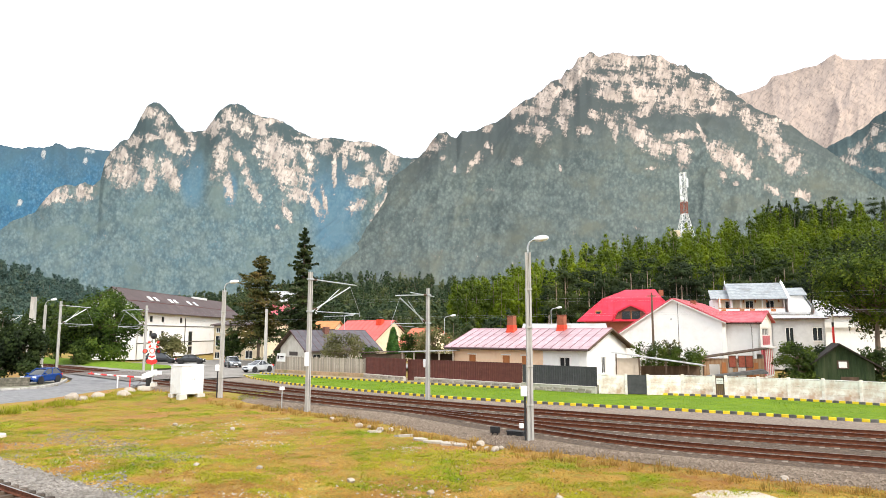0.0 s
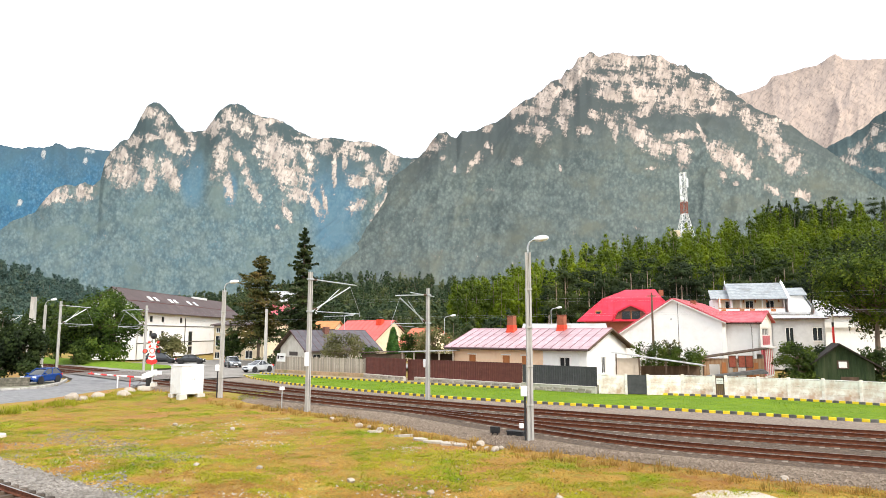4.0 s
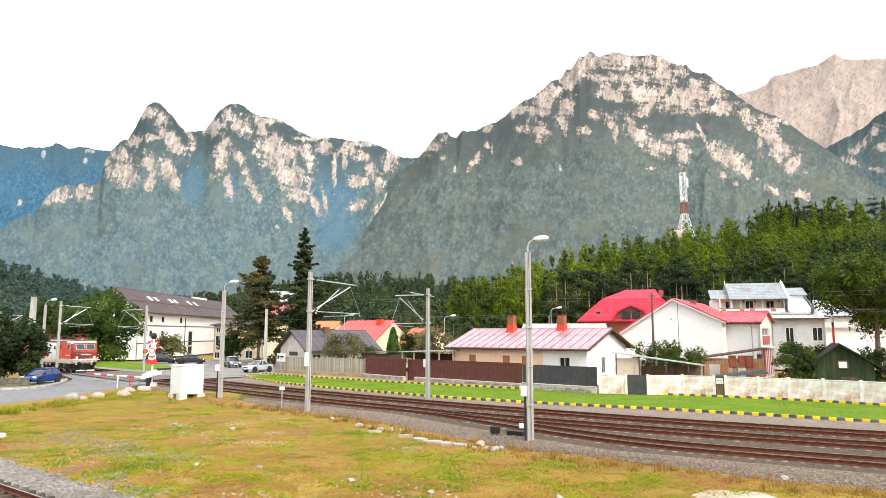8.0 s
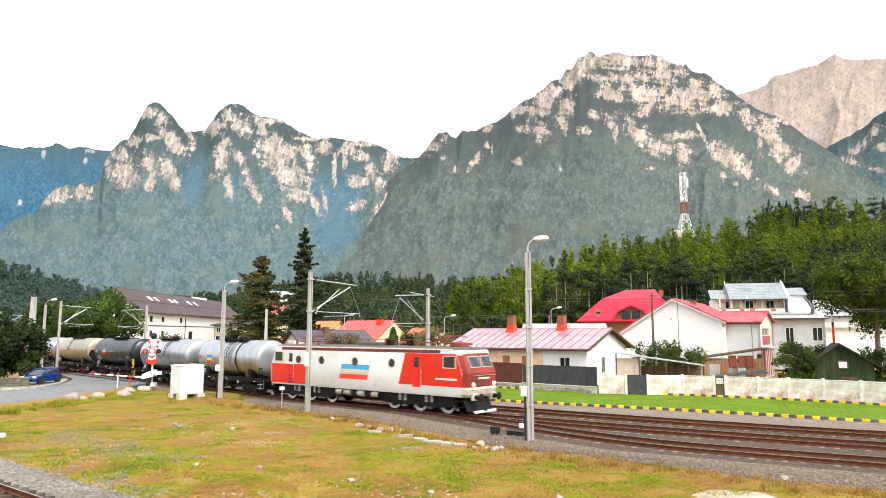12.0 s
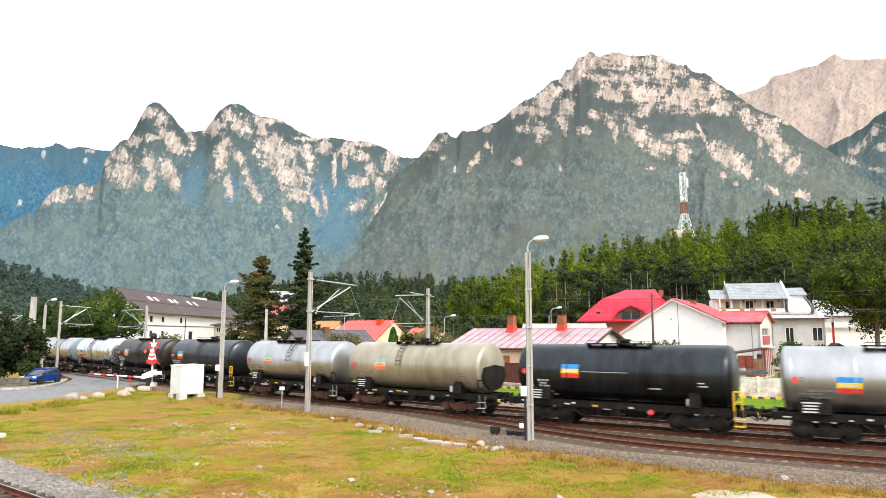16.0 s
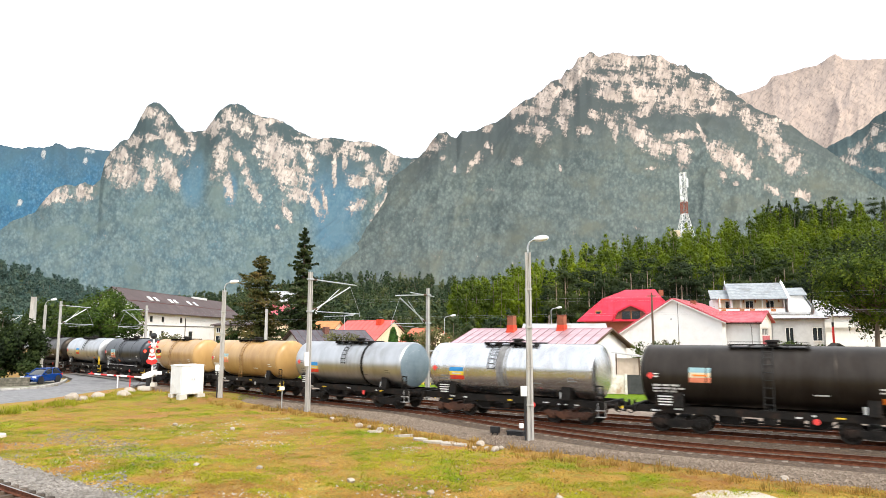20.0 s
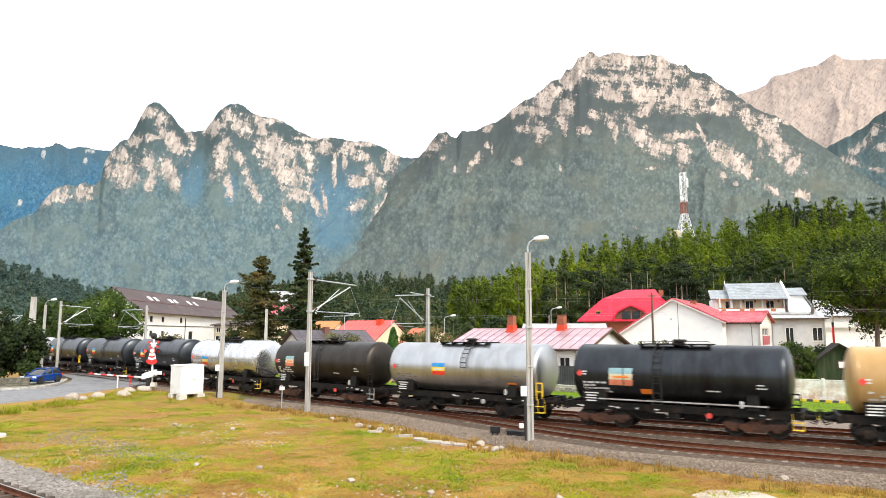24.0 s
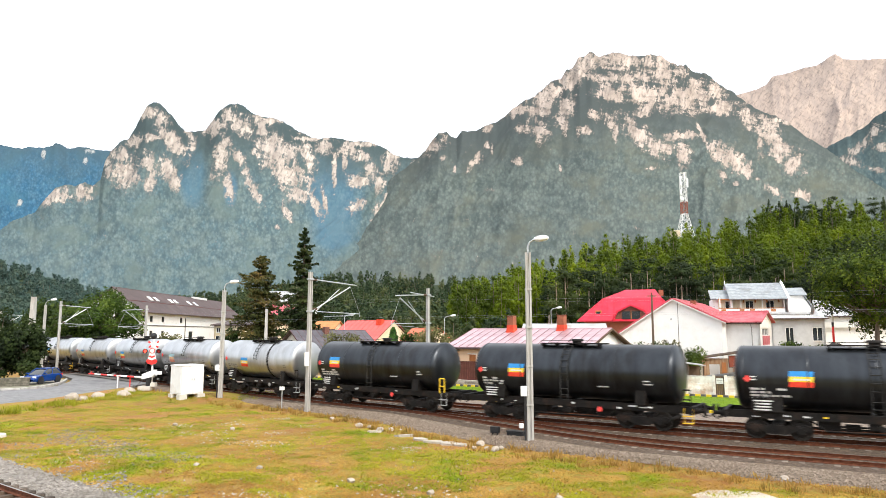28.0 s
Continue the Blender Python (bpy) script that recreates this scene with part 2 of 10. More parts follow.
strip("gravel_margin", LV, lambda s: [(kerb_low(s), -0.15), (-7.4, -0.24)], material("brown_margin_gravel", (0.13, 0.10, 0.078), (0.30, 0.245, 0.20), scale=9.0, rough=0.95, bump=1.0, fine=22, stain=(0.30, 0.25, 0.2), stain_scale=0.5, stain_amount=0.3), "grey gravel margin between lawn kerb and track", "gravel")

yellow_paint = material("yellow_kerb_paint", (0.72, 0.52, 0.02), (0.82, 0.62, 0.05), scale=5, rough=0.7, bump=0.15, stain=(0.5, 0.42, 0.2), stain_scale=2.0, stain_amount=0.3, by_object=0.12)
black_paint = material("black_kerb_paint", (0.075, 0.072, 0.072), (0.15, 0.145, 0.135), scale=5, rough=0.8, bump=0.15, stain=(0.25, 0.22, 0.18), stain_scale=2.0, stain_amount=0.3, by_object=0.2)


def kerb_row(name, offset_of, s_from, s_to, label, stone, height):
    k = thing(name, pose(0, 0, 0), label, "kerb", "painted kerbs", "structure")
    meshes = [mesh_of("kerb_stone", box(stone - 0.03, 0.16, height, bevel=0.02), m) for m in (yellow_paint, black_paint)]
    s, i = s_from, 0
    while s < s_to:
        x, y, _ = along(s, offset_of(s))
        x2, y2, _ = along(s + 0.5, offset_of(s + 0.5))
        a = math.atan2(y2 - y, x2 - x)
        r = math.hypot(x2 - x, y2 - y) / 0.5
        share("kerb_stone", meshes[i % 2], k, Matrix.Translation((x, y, -0.2)) @ Matrix.Rotation(a, 4, "Z"))
        s += stone / r
        i += 1


kerb_row("lower_kerb", kerb_low, -31.5, 40, "kerb stones painted yellow and black along the lawn's lower side", 0.40, 0.22)
kerb_row("upper_kerb", kerb_high, -33.5, 40, "kerb stones painted yellow and black along the lawn's upper side", 0.40, 0.26)

# road to the level crossing and the yard behind it
asphalt_mat = material("worn_asphalt", (0.17, 0.17, 0.173), (0.24, 0.24, 0.243), scale=2.2, rough=0.9, bump=0.3, fine=40, stain=(0.12, 0.12, 0.13), stain_scale=0.25, stain_amount=0.4)


def sheet(name, outline, z, mat, label, category, thick=0.25):
    bm = prism(outline, thick, axis="z", at=z - thick)
    return solo(name, bm, mat, label, category, "structure")


sheet("road", [(-75, 30), (-31.0, 45.8), (-29.3, 49.6), (-28.9, 55.4), (-28.5, 61.0), (-28.6, 67.4), (-31.3, 70.3), (-42.5, 80.6), (-44.6, 79.7), (-39.2, 72.4), (-37.0, 67.6), (-35.4, 62.5), (-35.4, 59.4), (-37.5, 57.4), (-75, 42)], -0.10, asphalt_mat, "worn grey asphalt road leading to the level crossing", "road")
shoulder_edge = ((-75.0, 30.0), (-52.0, 38.2), (-31.0, 45.8), (-29.3, 49.6), (-28.9, 55.4), (-28.5, 61.0))
shoulder_v = []
for ex, ey in shoulder_edge:
    shoulder_v += [(ex, ey, -0.108), (ex + 0.5, ey - 0.35, -0.17), (ex + 1.7, ey - 1.1, -0.48)]
shoulder_f = []
for i in range(len(shoulder_edge) - 1):
    for j in range(2):
        a = 3 * i + j
        shoulder_f.append((a, a + 1, a + 4, a + 3))
tagged(new("road_shoulder", raw("road_shoulder", shoulder_v, shoulder_f, grass_mat, True)), "grassy shoulder falling from the road to the meadow", "verge", kind="structure")
cross_mat = material("crossing_planks", (0.12, 0.10, 0.09), (0.2, 0.18, 0.16), scale=3, rough=0.9, bump=0.4)
for lo, hi in ((-5.9, -5.4), (-5.28, -3.97), (-3.85, -1.5), (-1.38, -0.06), (0.06, 1.2)):
    strip("crossing_panel", [-50, -46, -42, -38, -34, -31], lambda s: [(hi, -0.012), (lo, -0.012)], cross_mat, "dark rubber and asphalt panels between the rails at the crossing", "crossing panel")
strip("yard", [-75, -60, -50, -40, -36, -33, -30], lambda s: [(-6.0, -0.09), (-12, -0.08), (-24, -0.07), (-45, -0.06)], material("dusty_yard_asphalt", (0.22, 0.205, 0.185), (0.31, 0.29, 0.265), scale=1.6, rough=0.9, bump=0.3, fine=40, stain=(0.14, 0.13, 0.115), stain_scale=0.25, stain_amount=0.5), "grey asphalt yard behind the level crossing", "road")
strip("bank", [-120, -100, -80, -70, -62, -58, -54, -50], lambda s: [(-7.5, -0.2), (-9.5, 0.1 if s > -52 else 0.28), (-12, 0.1 if s > -52 else 0.42), (-14.5, -0.05), (-15.5, -0.3)], lawn_mat, "green grassy bank behind the tracks", "bank", True)

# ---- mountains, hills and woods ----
def mountain_material(name, forest_a, forest_b, scrub, rock_a, rock_b, dip=35.0, tree_line=(600.0, 1000.0), cleft_shade=0.5, chip=1.25, ledge=0.25, haze_tone=(0.055, 0.14, 0.215)):
    """Forest below, dark dwarf-pine scrub above, bare rock in tilted strata; which of them shows follows a rock cover
    fitted to the camera's view.
    """
    m = bpy.data.materials.new(name)
    m.use_nodes = True
    n, l = m.node_tree.nodes, m.node_tree.links
    bs = n["Principled BSDF"]
    bs.inputs["Roughness"].default_value = 0.95
    bs.inputs["Specular IOR Level"].default_value = 0.1
    tc = n.new("ShaderNodeTexCoord")
    front = n.new("ShaderNodeAttribute")
    front.attribute_name = "front"
    at = n.new("ShaderNodeAttribute")
    at.attribute_name = "rock"
    turned = n.new("ShaderNodeVectorRotate")
    turned.rotation_type = "Y_AXIS"
    turned.inputs["Angle"].default_value = radians(-dip)
    l.new(front.outputs["Vector"], turned.inputs["Vector"])

    def tex(scale, stretch, detail=6, src=None, rough=0.65):
        mp = n.new("ShaderNodeMapping")
        mp.inputs["Scale"].default_value = stretch
        l.new((src or front.outputs["Vector"]), mp.inputs["Vector"])
        t = n.new("ShaderNodeTexNoise")
        t.inputs["Scale"].default_value, t.inputs["Detail"].default_value, t.inputs["Roughness"].default_value = scale, detail, rough
        l.new(mp.outputs["Vector"], t.inputs["Vector"])
        return t.outputs["Fac"]

    def ranged(v, a, b, lo=0.0, hi=1.0):
        r = n.new("ShaderNodeMapRange")
        r.inputs["From Min"].default_value, r.inputs["From Max"].default_value = a, b
        r.inputs["To Min"].default_value, r.inputs["To Max"].default_value = lo, hi
        l.new(v, r.inputs["Value"])
        return r.outputs["Result"]

    def total(a, b):
        k = n.new("ShaderNodeMath")
        l.new(a, k.inputs[0])
        l.new(b, k.inputs[1])
        return k.outputs[0]

    def mix(f, a, b):
        k = n.new("ShaderNodeMix")
        k.data_type = "RGBA"
        l.new(f, k.inputs["Factor"])
        for side, v in (("A", a), ("B", b)):
            if isinstance(v, tuple):
                k.inputs[side].default_value = (*v, 1)
            else:
                l.new(v, k.inputs[side])
        return k.outputs["Result"]

    strata = turned.outputs["Vector"]
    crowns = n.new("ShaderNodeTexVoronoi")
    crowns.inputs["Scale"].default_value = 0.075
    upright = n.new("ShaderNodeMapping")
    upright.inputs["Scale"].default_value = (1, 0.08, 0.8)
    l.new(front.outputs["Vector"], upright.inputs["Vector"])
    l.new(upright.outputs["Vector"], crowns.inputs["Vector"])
    # woods: two broad tones, single crowns, pale bare stems, painted shade in the gaps
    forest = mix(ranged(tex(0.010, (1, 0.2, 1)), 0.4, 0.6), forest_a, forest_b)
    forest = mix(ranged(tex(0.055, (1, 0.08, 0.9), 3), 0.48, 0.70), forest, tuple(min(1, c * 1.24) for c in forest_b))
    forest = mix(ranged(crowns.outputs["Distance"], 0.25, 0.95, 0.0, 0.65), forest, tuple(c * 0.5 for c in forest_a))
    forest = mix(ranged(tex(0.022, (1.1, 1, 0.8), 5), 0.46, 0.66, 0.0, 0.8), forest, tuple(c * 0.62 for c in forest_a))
    forest = mix(ranged(tex(0.0045, (1, 0.2, 1.2), 4), 0.5, 0.72), forest, (forest_a[0] * 1.24, forest_a[1] * 1.03, forest_a[2] * 0.84))
    forest = mix(ranged(tex(0.13, (1, 0.06, 0.25), 2), 0.66, 0.78, 0.0, 0.28), forest, (0.30, 0.29, 0.26))
    # blue distance haze put into the forest colour, under the spruce attribute
    haze_at = n.new("ShaderNodeAttribute")
    haze_at.attribute_name = "spruce"
    forest = mix(ranged(haze_at.outputs["Fac"], 0.1, 0.9, 0.0, 0.5), forest, haze_tone)
    sep = n.new("ShaderNodeSeparateXYZ")
    l.new(tc.outputs["Object"], sep.inputs[0])
    height = total(sep.outputs["Z"], ranged(tex(0.006, (1, 1, 1)), 0.2, 0.8, -160, 160))
    green = mix(ranged(height, tree_line[0], tree_line[1]), forest, scrub)
    # rock: warm and grey faces, upright clefts, tilted beds; colour carries light and shade
    stone = mix(ranged(tex(0.014, (1.2, 0.1, 0.5), 6), 0.36, 0.64), rock_a, rock_b)
    stone = mix(ranged(tex(0.05, (1.4, 0.1, 0.55), 6, strata), 0.50, 0.68), stone, tuple(c * cleft_shade for c in rock_a))
    stone = mix(ranged(tex(0.035, (0.4, 0.1, 1.5), 6, strata), 0.52, 0.68, 0.0, 0.75), stone, tuple(c * (cleft_shade + 0.1) for c in rock_a))
    chips = total(ranged(tex(0.026, (1.25, 0.1, 0.62), 8, strata, 0.72), 0.2, 0.8, -chip, chip), ranged(tex(0.085, (1.1, 0.1, 0.8), 5, None, 0.7), 0.25, 0.75, -0.4 * chip, 0.4 * chip))
    beds = ranged(tex(0.022, (0.42, 0.12, 1.7), 7, strata, 0.7), 0.25, 0.75, -ledge, ledge)
    cover = total(total(at.outputs["Fac"], beds), chips)
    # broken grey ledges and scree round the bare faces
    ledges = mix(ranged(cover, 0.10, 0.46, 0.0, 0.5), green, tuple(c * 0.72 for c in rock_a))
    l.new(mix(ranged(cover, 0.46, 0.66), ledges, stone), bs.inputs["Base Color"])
    return m


F_PX = 1190.0


def bearing(px):
    return math.atan((px - 784) / F_PX)


def ridge_height(px, py, dist):
    """Height that sets a summit at (px, py) in the camera's view, at a level distance dist."""
    a, c, s = (441 - py) / F_PX, math.cos(radians(7.116)), math.sin(radians(7.116))
    up, fwd, side = s + a * c, c - a * s, (px - 784) / F_PX
    return EYE_Z + up / math.hypot(fwd, side) * dist


def crest_bearing(px, py):
    """The level bearing that sets a summit at (px, py) in the camera's view."""
    a = (441 - py) / F_PX
    return math.atan2((px - 784) / F_PX, math.cos(radians(7.116)) - a * math.sin(radians(7.116)))


def fractal(u, v, octaves, seed):
    out = np.empty(u.shape)
    fu, fv, fo = u.ravel(), v.ravel(), out.ravel()
    for i in range(len(fu)):
        fo[i] = noise.ridged_multi_fractal(Vector((fu[i], fv[i], seed)), 1.0, 2.1, octaves, 1.0, 2.0)
    return fo.reshape(u.shape)


def massif(name, mat, label, crest, near, far, columns, rows, rough, cover, seed, foot=0.0, jag=0.016, power=1.0, outcrops=(), stands=(), bare=0.0):
    """A mountain front: from its foot at the level distance near up to its crest at far, then down behind."""
    px0, px1 = crest[0][0], crest[-1][0]
    cols = np.linspace(px0, px1, columns)
    th = np.array([crest_bearing(c, float(np.interp(c, [q[0] for q in crest], [q[1] for q in crest]))) for c in cols])
    top = np.array([ridge_height(c, float(np.interp(c, [q[0] for q in crest], [q[1] for q in crest])), far) for c in cols])
    rel = np.array([noise.fractal(Vector((c * 0.09, seed, 0)), 0.7, 2.1, 6) for c in cols])
    v = np.concatenate([np.linspace(0, 1, rows), [1.06, 1.15, 1.3]])
    V, TH = np.meshgrid(v, th, indexing="ij")
    # the crest's steps fade out below it
    wide = np.exp(-0.5 * (np.arange(-70, 71) / 26.0) ** 2)
    even = np.convolve(np.pad(top, 70, mode="edge"), wide / wide.sum(), mode="valid")
    fade = (np.clip(v, 0, 1) ** 2.5)[:, None]
    TOP = even[None, :] * (1 - fade) + top[None, :] * fade
    D = near + (far - near) * V
    U = TH * far
    up = np.clip(V, 0, 1)
    shape = 0.55 * up ** 1.0 + 0.45 * up ** 2.4
    shape = shape ** power
    # gullies run down the upper slopes, rounded spurs lie below
    warp = np.sin(U / 190 + seed) * 0.35
    gully = fractal(U / 330 + warp - D / 900, D / 700 + 0.25 * warp, 3, seed)
    spur = fractal(U / 620 + warp, D / 1100, 2, seed + 2)
    env = np.sin(np.pi * np.clip(V, 0, 1)) ** 0.6
    bulge = env * ((0.08 + 0.55 * up ** 2) * (gully - 1.0) + 0.40 * (spur - 1.0))
    Z = foot + (TOP - foot) * shape + rough * bulge
    # only the skyline is jagged
    Z += TOP * jag * np.meshgrid(v, rel, indexing="ij")[1] * up ** 14
    back = V > 1.0
    Z = np.where(back, Z[rows - 1] - 1.2 * TOP * (V - 1), Z)
    DD = D - rough * 0.9 * bulge
    X, Y = DD * np.sin(TH), DD * np.cos(TH)
    nr, nc = V.shape
    i, j = np.meshgrid(np.arange(nc - 1), np.arange(nr - 1))
    a = (j * nc + i).ravel()
    me = raw(name, np.stack([X.ravel(), Y.ravel(), Z.ravel()], 1).tolist(), np.stack([a, a + 1, a + nc + 1, a + nc], 1).tolist(), mat, True)
    # every point's place in the camera's view, so the outcrops fit that view
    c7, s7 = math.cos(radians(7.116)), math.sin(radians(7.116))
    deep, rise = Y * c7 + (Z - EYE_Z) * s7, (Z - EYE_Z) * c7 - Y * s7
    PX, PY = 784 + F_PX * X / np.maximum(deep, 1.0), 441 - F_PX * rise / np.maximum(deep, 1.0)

    # coordinates projected along the camera's view, scaled to metres, for the grain of woods and rock
    at0 = me.attributes.new("front", "FLOAT_VECTOR", "POINT")
    at0.data.foreach_set("vector", np.stack([(PX - 784) * far / F_PX, 0 * PX, (441 - PY) * far / F_PX], -1).ravel().astype(np.float32))

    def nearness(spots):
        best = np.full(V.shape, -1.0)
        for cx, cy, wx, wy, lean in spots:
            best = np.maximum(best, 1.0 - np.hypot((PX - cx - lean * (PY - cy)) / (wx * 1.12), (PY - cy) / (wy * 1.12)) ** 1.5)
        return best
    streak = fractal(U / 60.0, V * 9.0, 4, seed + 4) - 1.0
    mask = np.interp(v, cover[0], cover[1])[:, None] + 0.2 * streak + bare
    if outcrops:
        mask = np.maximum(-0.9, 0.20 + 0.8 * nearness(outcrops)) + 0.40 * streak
    # spots where blue haze is put into the forest colour, kept as spruce
    if stands:
        at2 = me.attributes.new("spruce", "FLOAT", "POINT")
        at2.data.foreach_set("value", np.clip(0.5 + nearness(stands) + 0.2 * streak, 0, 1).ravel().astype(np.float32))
    at = me.attributes.new("rock", "FLOAT", "POINT")
    at.data.foreach_set("value", np.clip(mask, -1, 2).ravel().astype(np.float32))
    return tagged(new(name, me), label, "mountain", kind="structure")


# forest tones lifted towards grey-blue carry the haze of distance
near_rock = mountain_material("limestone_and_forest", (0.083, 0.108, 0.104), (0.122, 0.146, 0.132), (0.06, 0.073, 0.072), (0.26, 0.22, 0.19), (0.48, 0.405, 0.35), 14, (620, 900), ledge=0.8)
left_rock = mountain_material("limestone_and_hazed_forest", (0.080, 0.130, 0.148), (0.128, 0.168, 0.162), (0.05, 0.072, 0.075), (0.255, 0.222, 0.198), (0.48, 0.425, 0.37), 20, (650, 1000), ledge=0.5)
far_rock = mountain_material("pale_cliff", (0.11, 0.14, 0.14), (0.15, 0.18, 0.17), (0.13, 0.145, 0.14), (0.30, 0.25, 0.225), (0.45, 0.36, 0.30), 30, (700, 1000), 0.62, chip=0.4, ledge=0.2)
hazed_wood = mountain_material("distant_forest", (0.035, 0.115, 0.20), (0.065, 0.14, 0.20), (0.05, 0.085, 0.105), (0.24, 0.26, 0.27), (0.34, 0.35, 0.34), 50, (760, 1100))

# rock outcrops at points of the camera's view: middle, half width, half height, lean
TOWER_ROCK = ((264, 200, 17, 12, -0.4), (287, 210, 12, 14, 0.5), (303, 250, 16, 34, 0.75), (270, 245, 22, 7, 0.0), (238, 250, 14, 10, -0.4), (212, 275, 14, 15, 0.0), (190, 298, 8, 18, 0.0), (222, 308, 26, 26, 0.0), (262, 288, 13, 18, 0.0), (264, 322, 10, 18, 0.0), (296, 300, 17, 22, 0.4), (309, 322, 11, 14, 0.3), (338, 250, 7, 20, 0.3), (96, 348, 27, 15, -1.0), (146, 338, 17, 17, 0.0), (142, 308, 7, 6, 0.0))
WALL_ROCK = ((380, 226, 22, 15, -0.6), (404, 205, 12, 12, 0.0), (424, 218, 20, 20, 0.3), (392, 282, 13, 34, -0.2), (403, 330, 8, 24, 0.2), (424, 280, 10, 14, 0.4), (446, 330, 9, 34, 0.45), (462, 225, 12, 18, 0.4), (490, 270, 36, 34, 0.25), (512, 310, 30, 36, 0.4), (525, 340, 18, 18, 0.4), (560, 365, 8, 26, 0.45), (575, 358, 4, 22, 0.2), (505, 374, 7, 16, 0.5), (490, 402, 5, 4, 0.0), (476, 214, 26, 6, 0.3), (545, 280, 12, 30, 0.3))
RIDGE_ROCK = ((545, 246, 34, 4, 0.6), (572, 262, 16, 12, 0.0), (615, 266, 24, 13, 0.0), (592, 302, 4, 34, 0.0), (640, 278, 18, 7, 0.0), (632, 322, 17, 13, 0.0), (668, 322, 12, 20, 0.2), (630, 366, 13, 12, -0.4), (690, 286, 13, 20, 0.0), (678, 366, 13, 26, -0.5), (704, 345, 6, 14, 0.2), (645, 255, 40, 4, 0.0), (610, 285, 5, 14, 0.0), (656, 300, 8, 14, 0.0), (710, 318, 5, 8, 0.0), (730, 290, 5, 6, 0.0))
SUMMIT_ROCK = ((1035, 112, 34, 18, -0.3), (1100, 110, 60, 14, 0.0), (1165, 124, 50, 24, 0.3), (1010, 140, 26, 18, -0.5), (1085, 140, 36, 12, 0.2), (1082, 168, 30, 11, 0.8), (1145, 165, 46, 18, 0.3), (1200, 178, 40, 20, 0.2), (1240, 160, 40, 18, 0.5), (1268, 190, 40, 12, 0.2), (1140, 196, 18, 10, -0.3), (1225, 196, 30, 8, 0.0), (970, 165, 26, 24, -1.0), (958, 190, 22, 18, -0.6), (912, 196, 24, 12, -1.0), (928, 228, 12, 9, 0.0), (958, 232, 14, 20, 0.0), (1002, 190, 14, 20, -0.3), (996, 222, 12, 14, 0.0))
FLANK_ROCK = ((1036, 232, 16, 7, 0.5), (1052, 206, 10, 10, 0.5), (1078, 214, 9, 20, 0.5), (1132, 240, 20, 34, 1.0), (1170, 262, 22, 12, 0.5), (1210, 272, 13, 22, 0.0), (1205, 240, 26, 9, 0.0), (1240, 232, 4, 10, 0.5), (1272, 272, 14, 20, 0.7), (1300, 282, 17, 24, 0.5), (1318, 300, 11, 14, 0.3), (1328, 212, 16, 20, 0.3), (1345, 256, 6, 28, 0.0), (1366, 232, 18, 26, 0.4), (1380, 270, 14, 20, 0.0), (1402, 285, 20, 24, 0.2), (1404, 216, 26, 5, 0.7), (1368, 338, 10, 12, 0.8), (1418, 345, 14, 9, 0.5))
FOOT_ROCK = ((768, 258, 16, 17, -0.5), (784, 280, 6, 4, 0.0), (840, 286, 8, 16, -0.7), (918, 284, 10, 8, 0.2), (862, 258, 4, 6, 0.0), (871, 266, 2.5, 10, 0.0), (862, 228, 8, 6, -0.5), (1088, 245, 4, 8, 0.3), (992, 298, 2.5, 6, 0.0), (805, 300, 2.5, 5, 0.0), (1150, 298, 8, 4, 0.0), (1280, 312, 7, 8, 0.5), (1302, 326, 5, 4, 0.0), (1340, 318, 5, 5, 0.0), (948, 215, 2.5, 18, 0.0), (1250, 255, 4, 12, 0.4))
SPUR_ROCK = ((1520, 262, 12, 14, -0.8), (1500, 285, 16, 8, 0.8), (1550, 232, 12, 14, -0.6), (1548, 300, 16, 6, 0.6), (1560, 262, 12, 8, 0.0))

massif("mountain_ridge_left", hazed_wood, "distant dark forested mountain ridge with blue haze in its colour", [(-160, 240), (0, 256), (20, 261), (40, 263), (55, 260), (75, 262), (90, 259), (97, 254), (106, 255), (118, 263), (150, 260), (165, 265), (200, 268), (330, 270)], 2600, 4300, 300, 70, 60, ((0, 1), (-0.8, -0.8)), 2.0, jag=0.006, outcrops=((77, 272, 3, 10, 0.0), (160, 268, 8, 4, 0.0), (35, 360, 5, 8, 0.0), (152, 284, 4, 6, 0.0)))
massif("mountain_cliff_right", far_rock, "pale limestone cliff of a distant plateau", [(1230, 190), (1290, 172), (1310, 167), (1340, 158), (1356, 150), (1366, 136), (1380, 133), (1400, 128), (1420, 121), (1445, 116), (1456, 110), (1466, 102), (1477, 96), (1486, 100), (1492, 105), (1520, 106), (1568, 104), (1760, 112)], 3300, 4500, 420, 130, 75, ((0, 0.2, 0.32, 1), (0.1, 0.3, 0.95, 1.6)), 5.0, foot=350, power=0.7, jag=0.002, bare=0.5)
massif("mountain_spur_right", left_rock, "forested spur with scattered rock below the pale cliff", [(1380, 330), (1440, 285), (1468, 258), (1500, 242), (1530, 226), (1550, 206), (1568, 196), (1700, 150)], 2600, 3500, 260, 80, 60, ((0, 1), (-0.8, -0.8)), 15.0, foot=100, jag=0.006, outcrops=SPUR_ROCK)
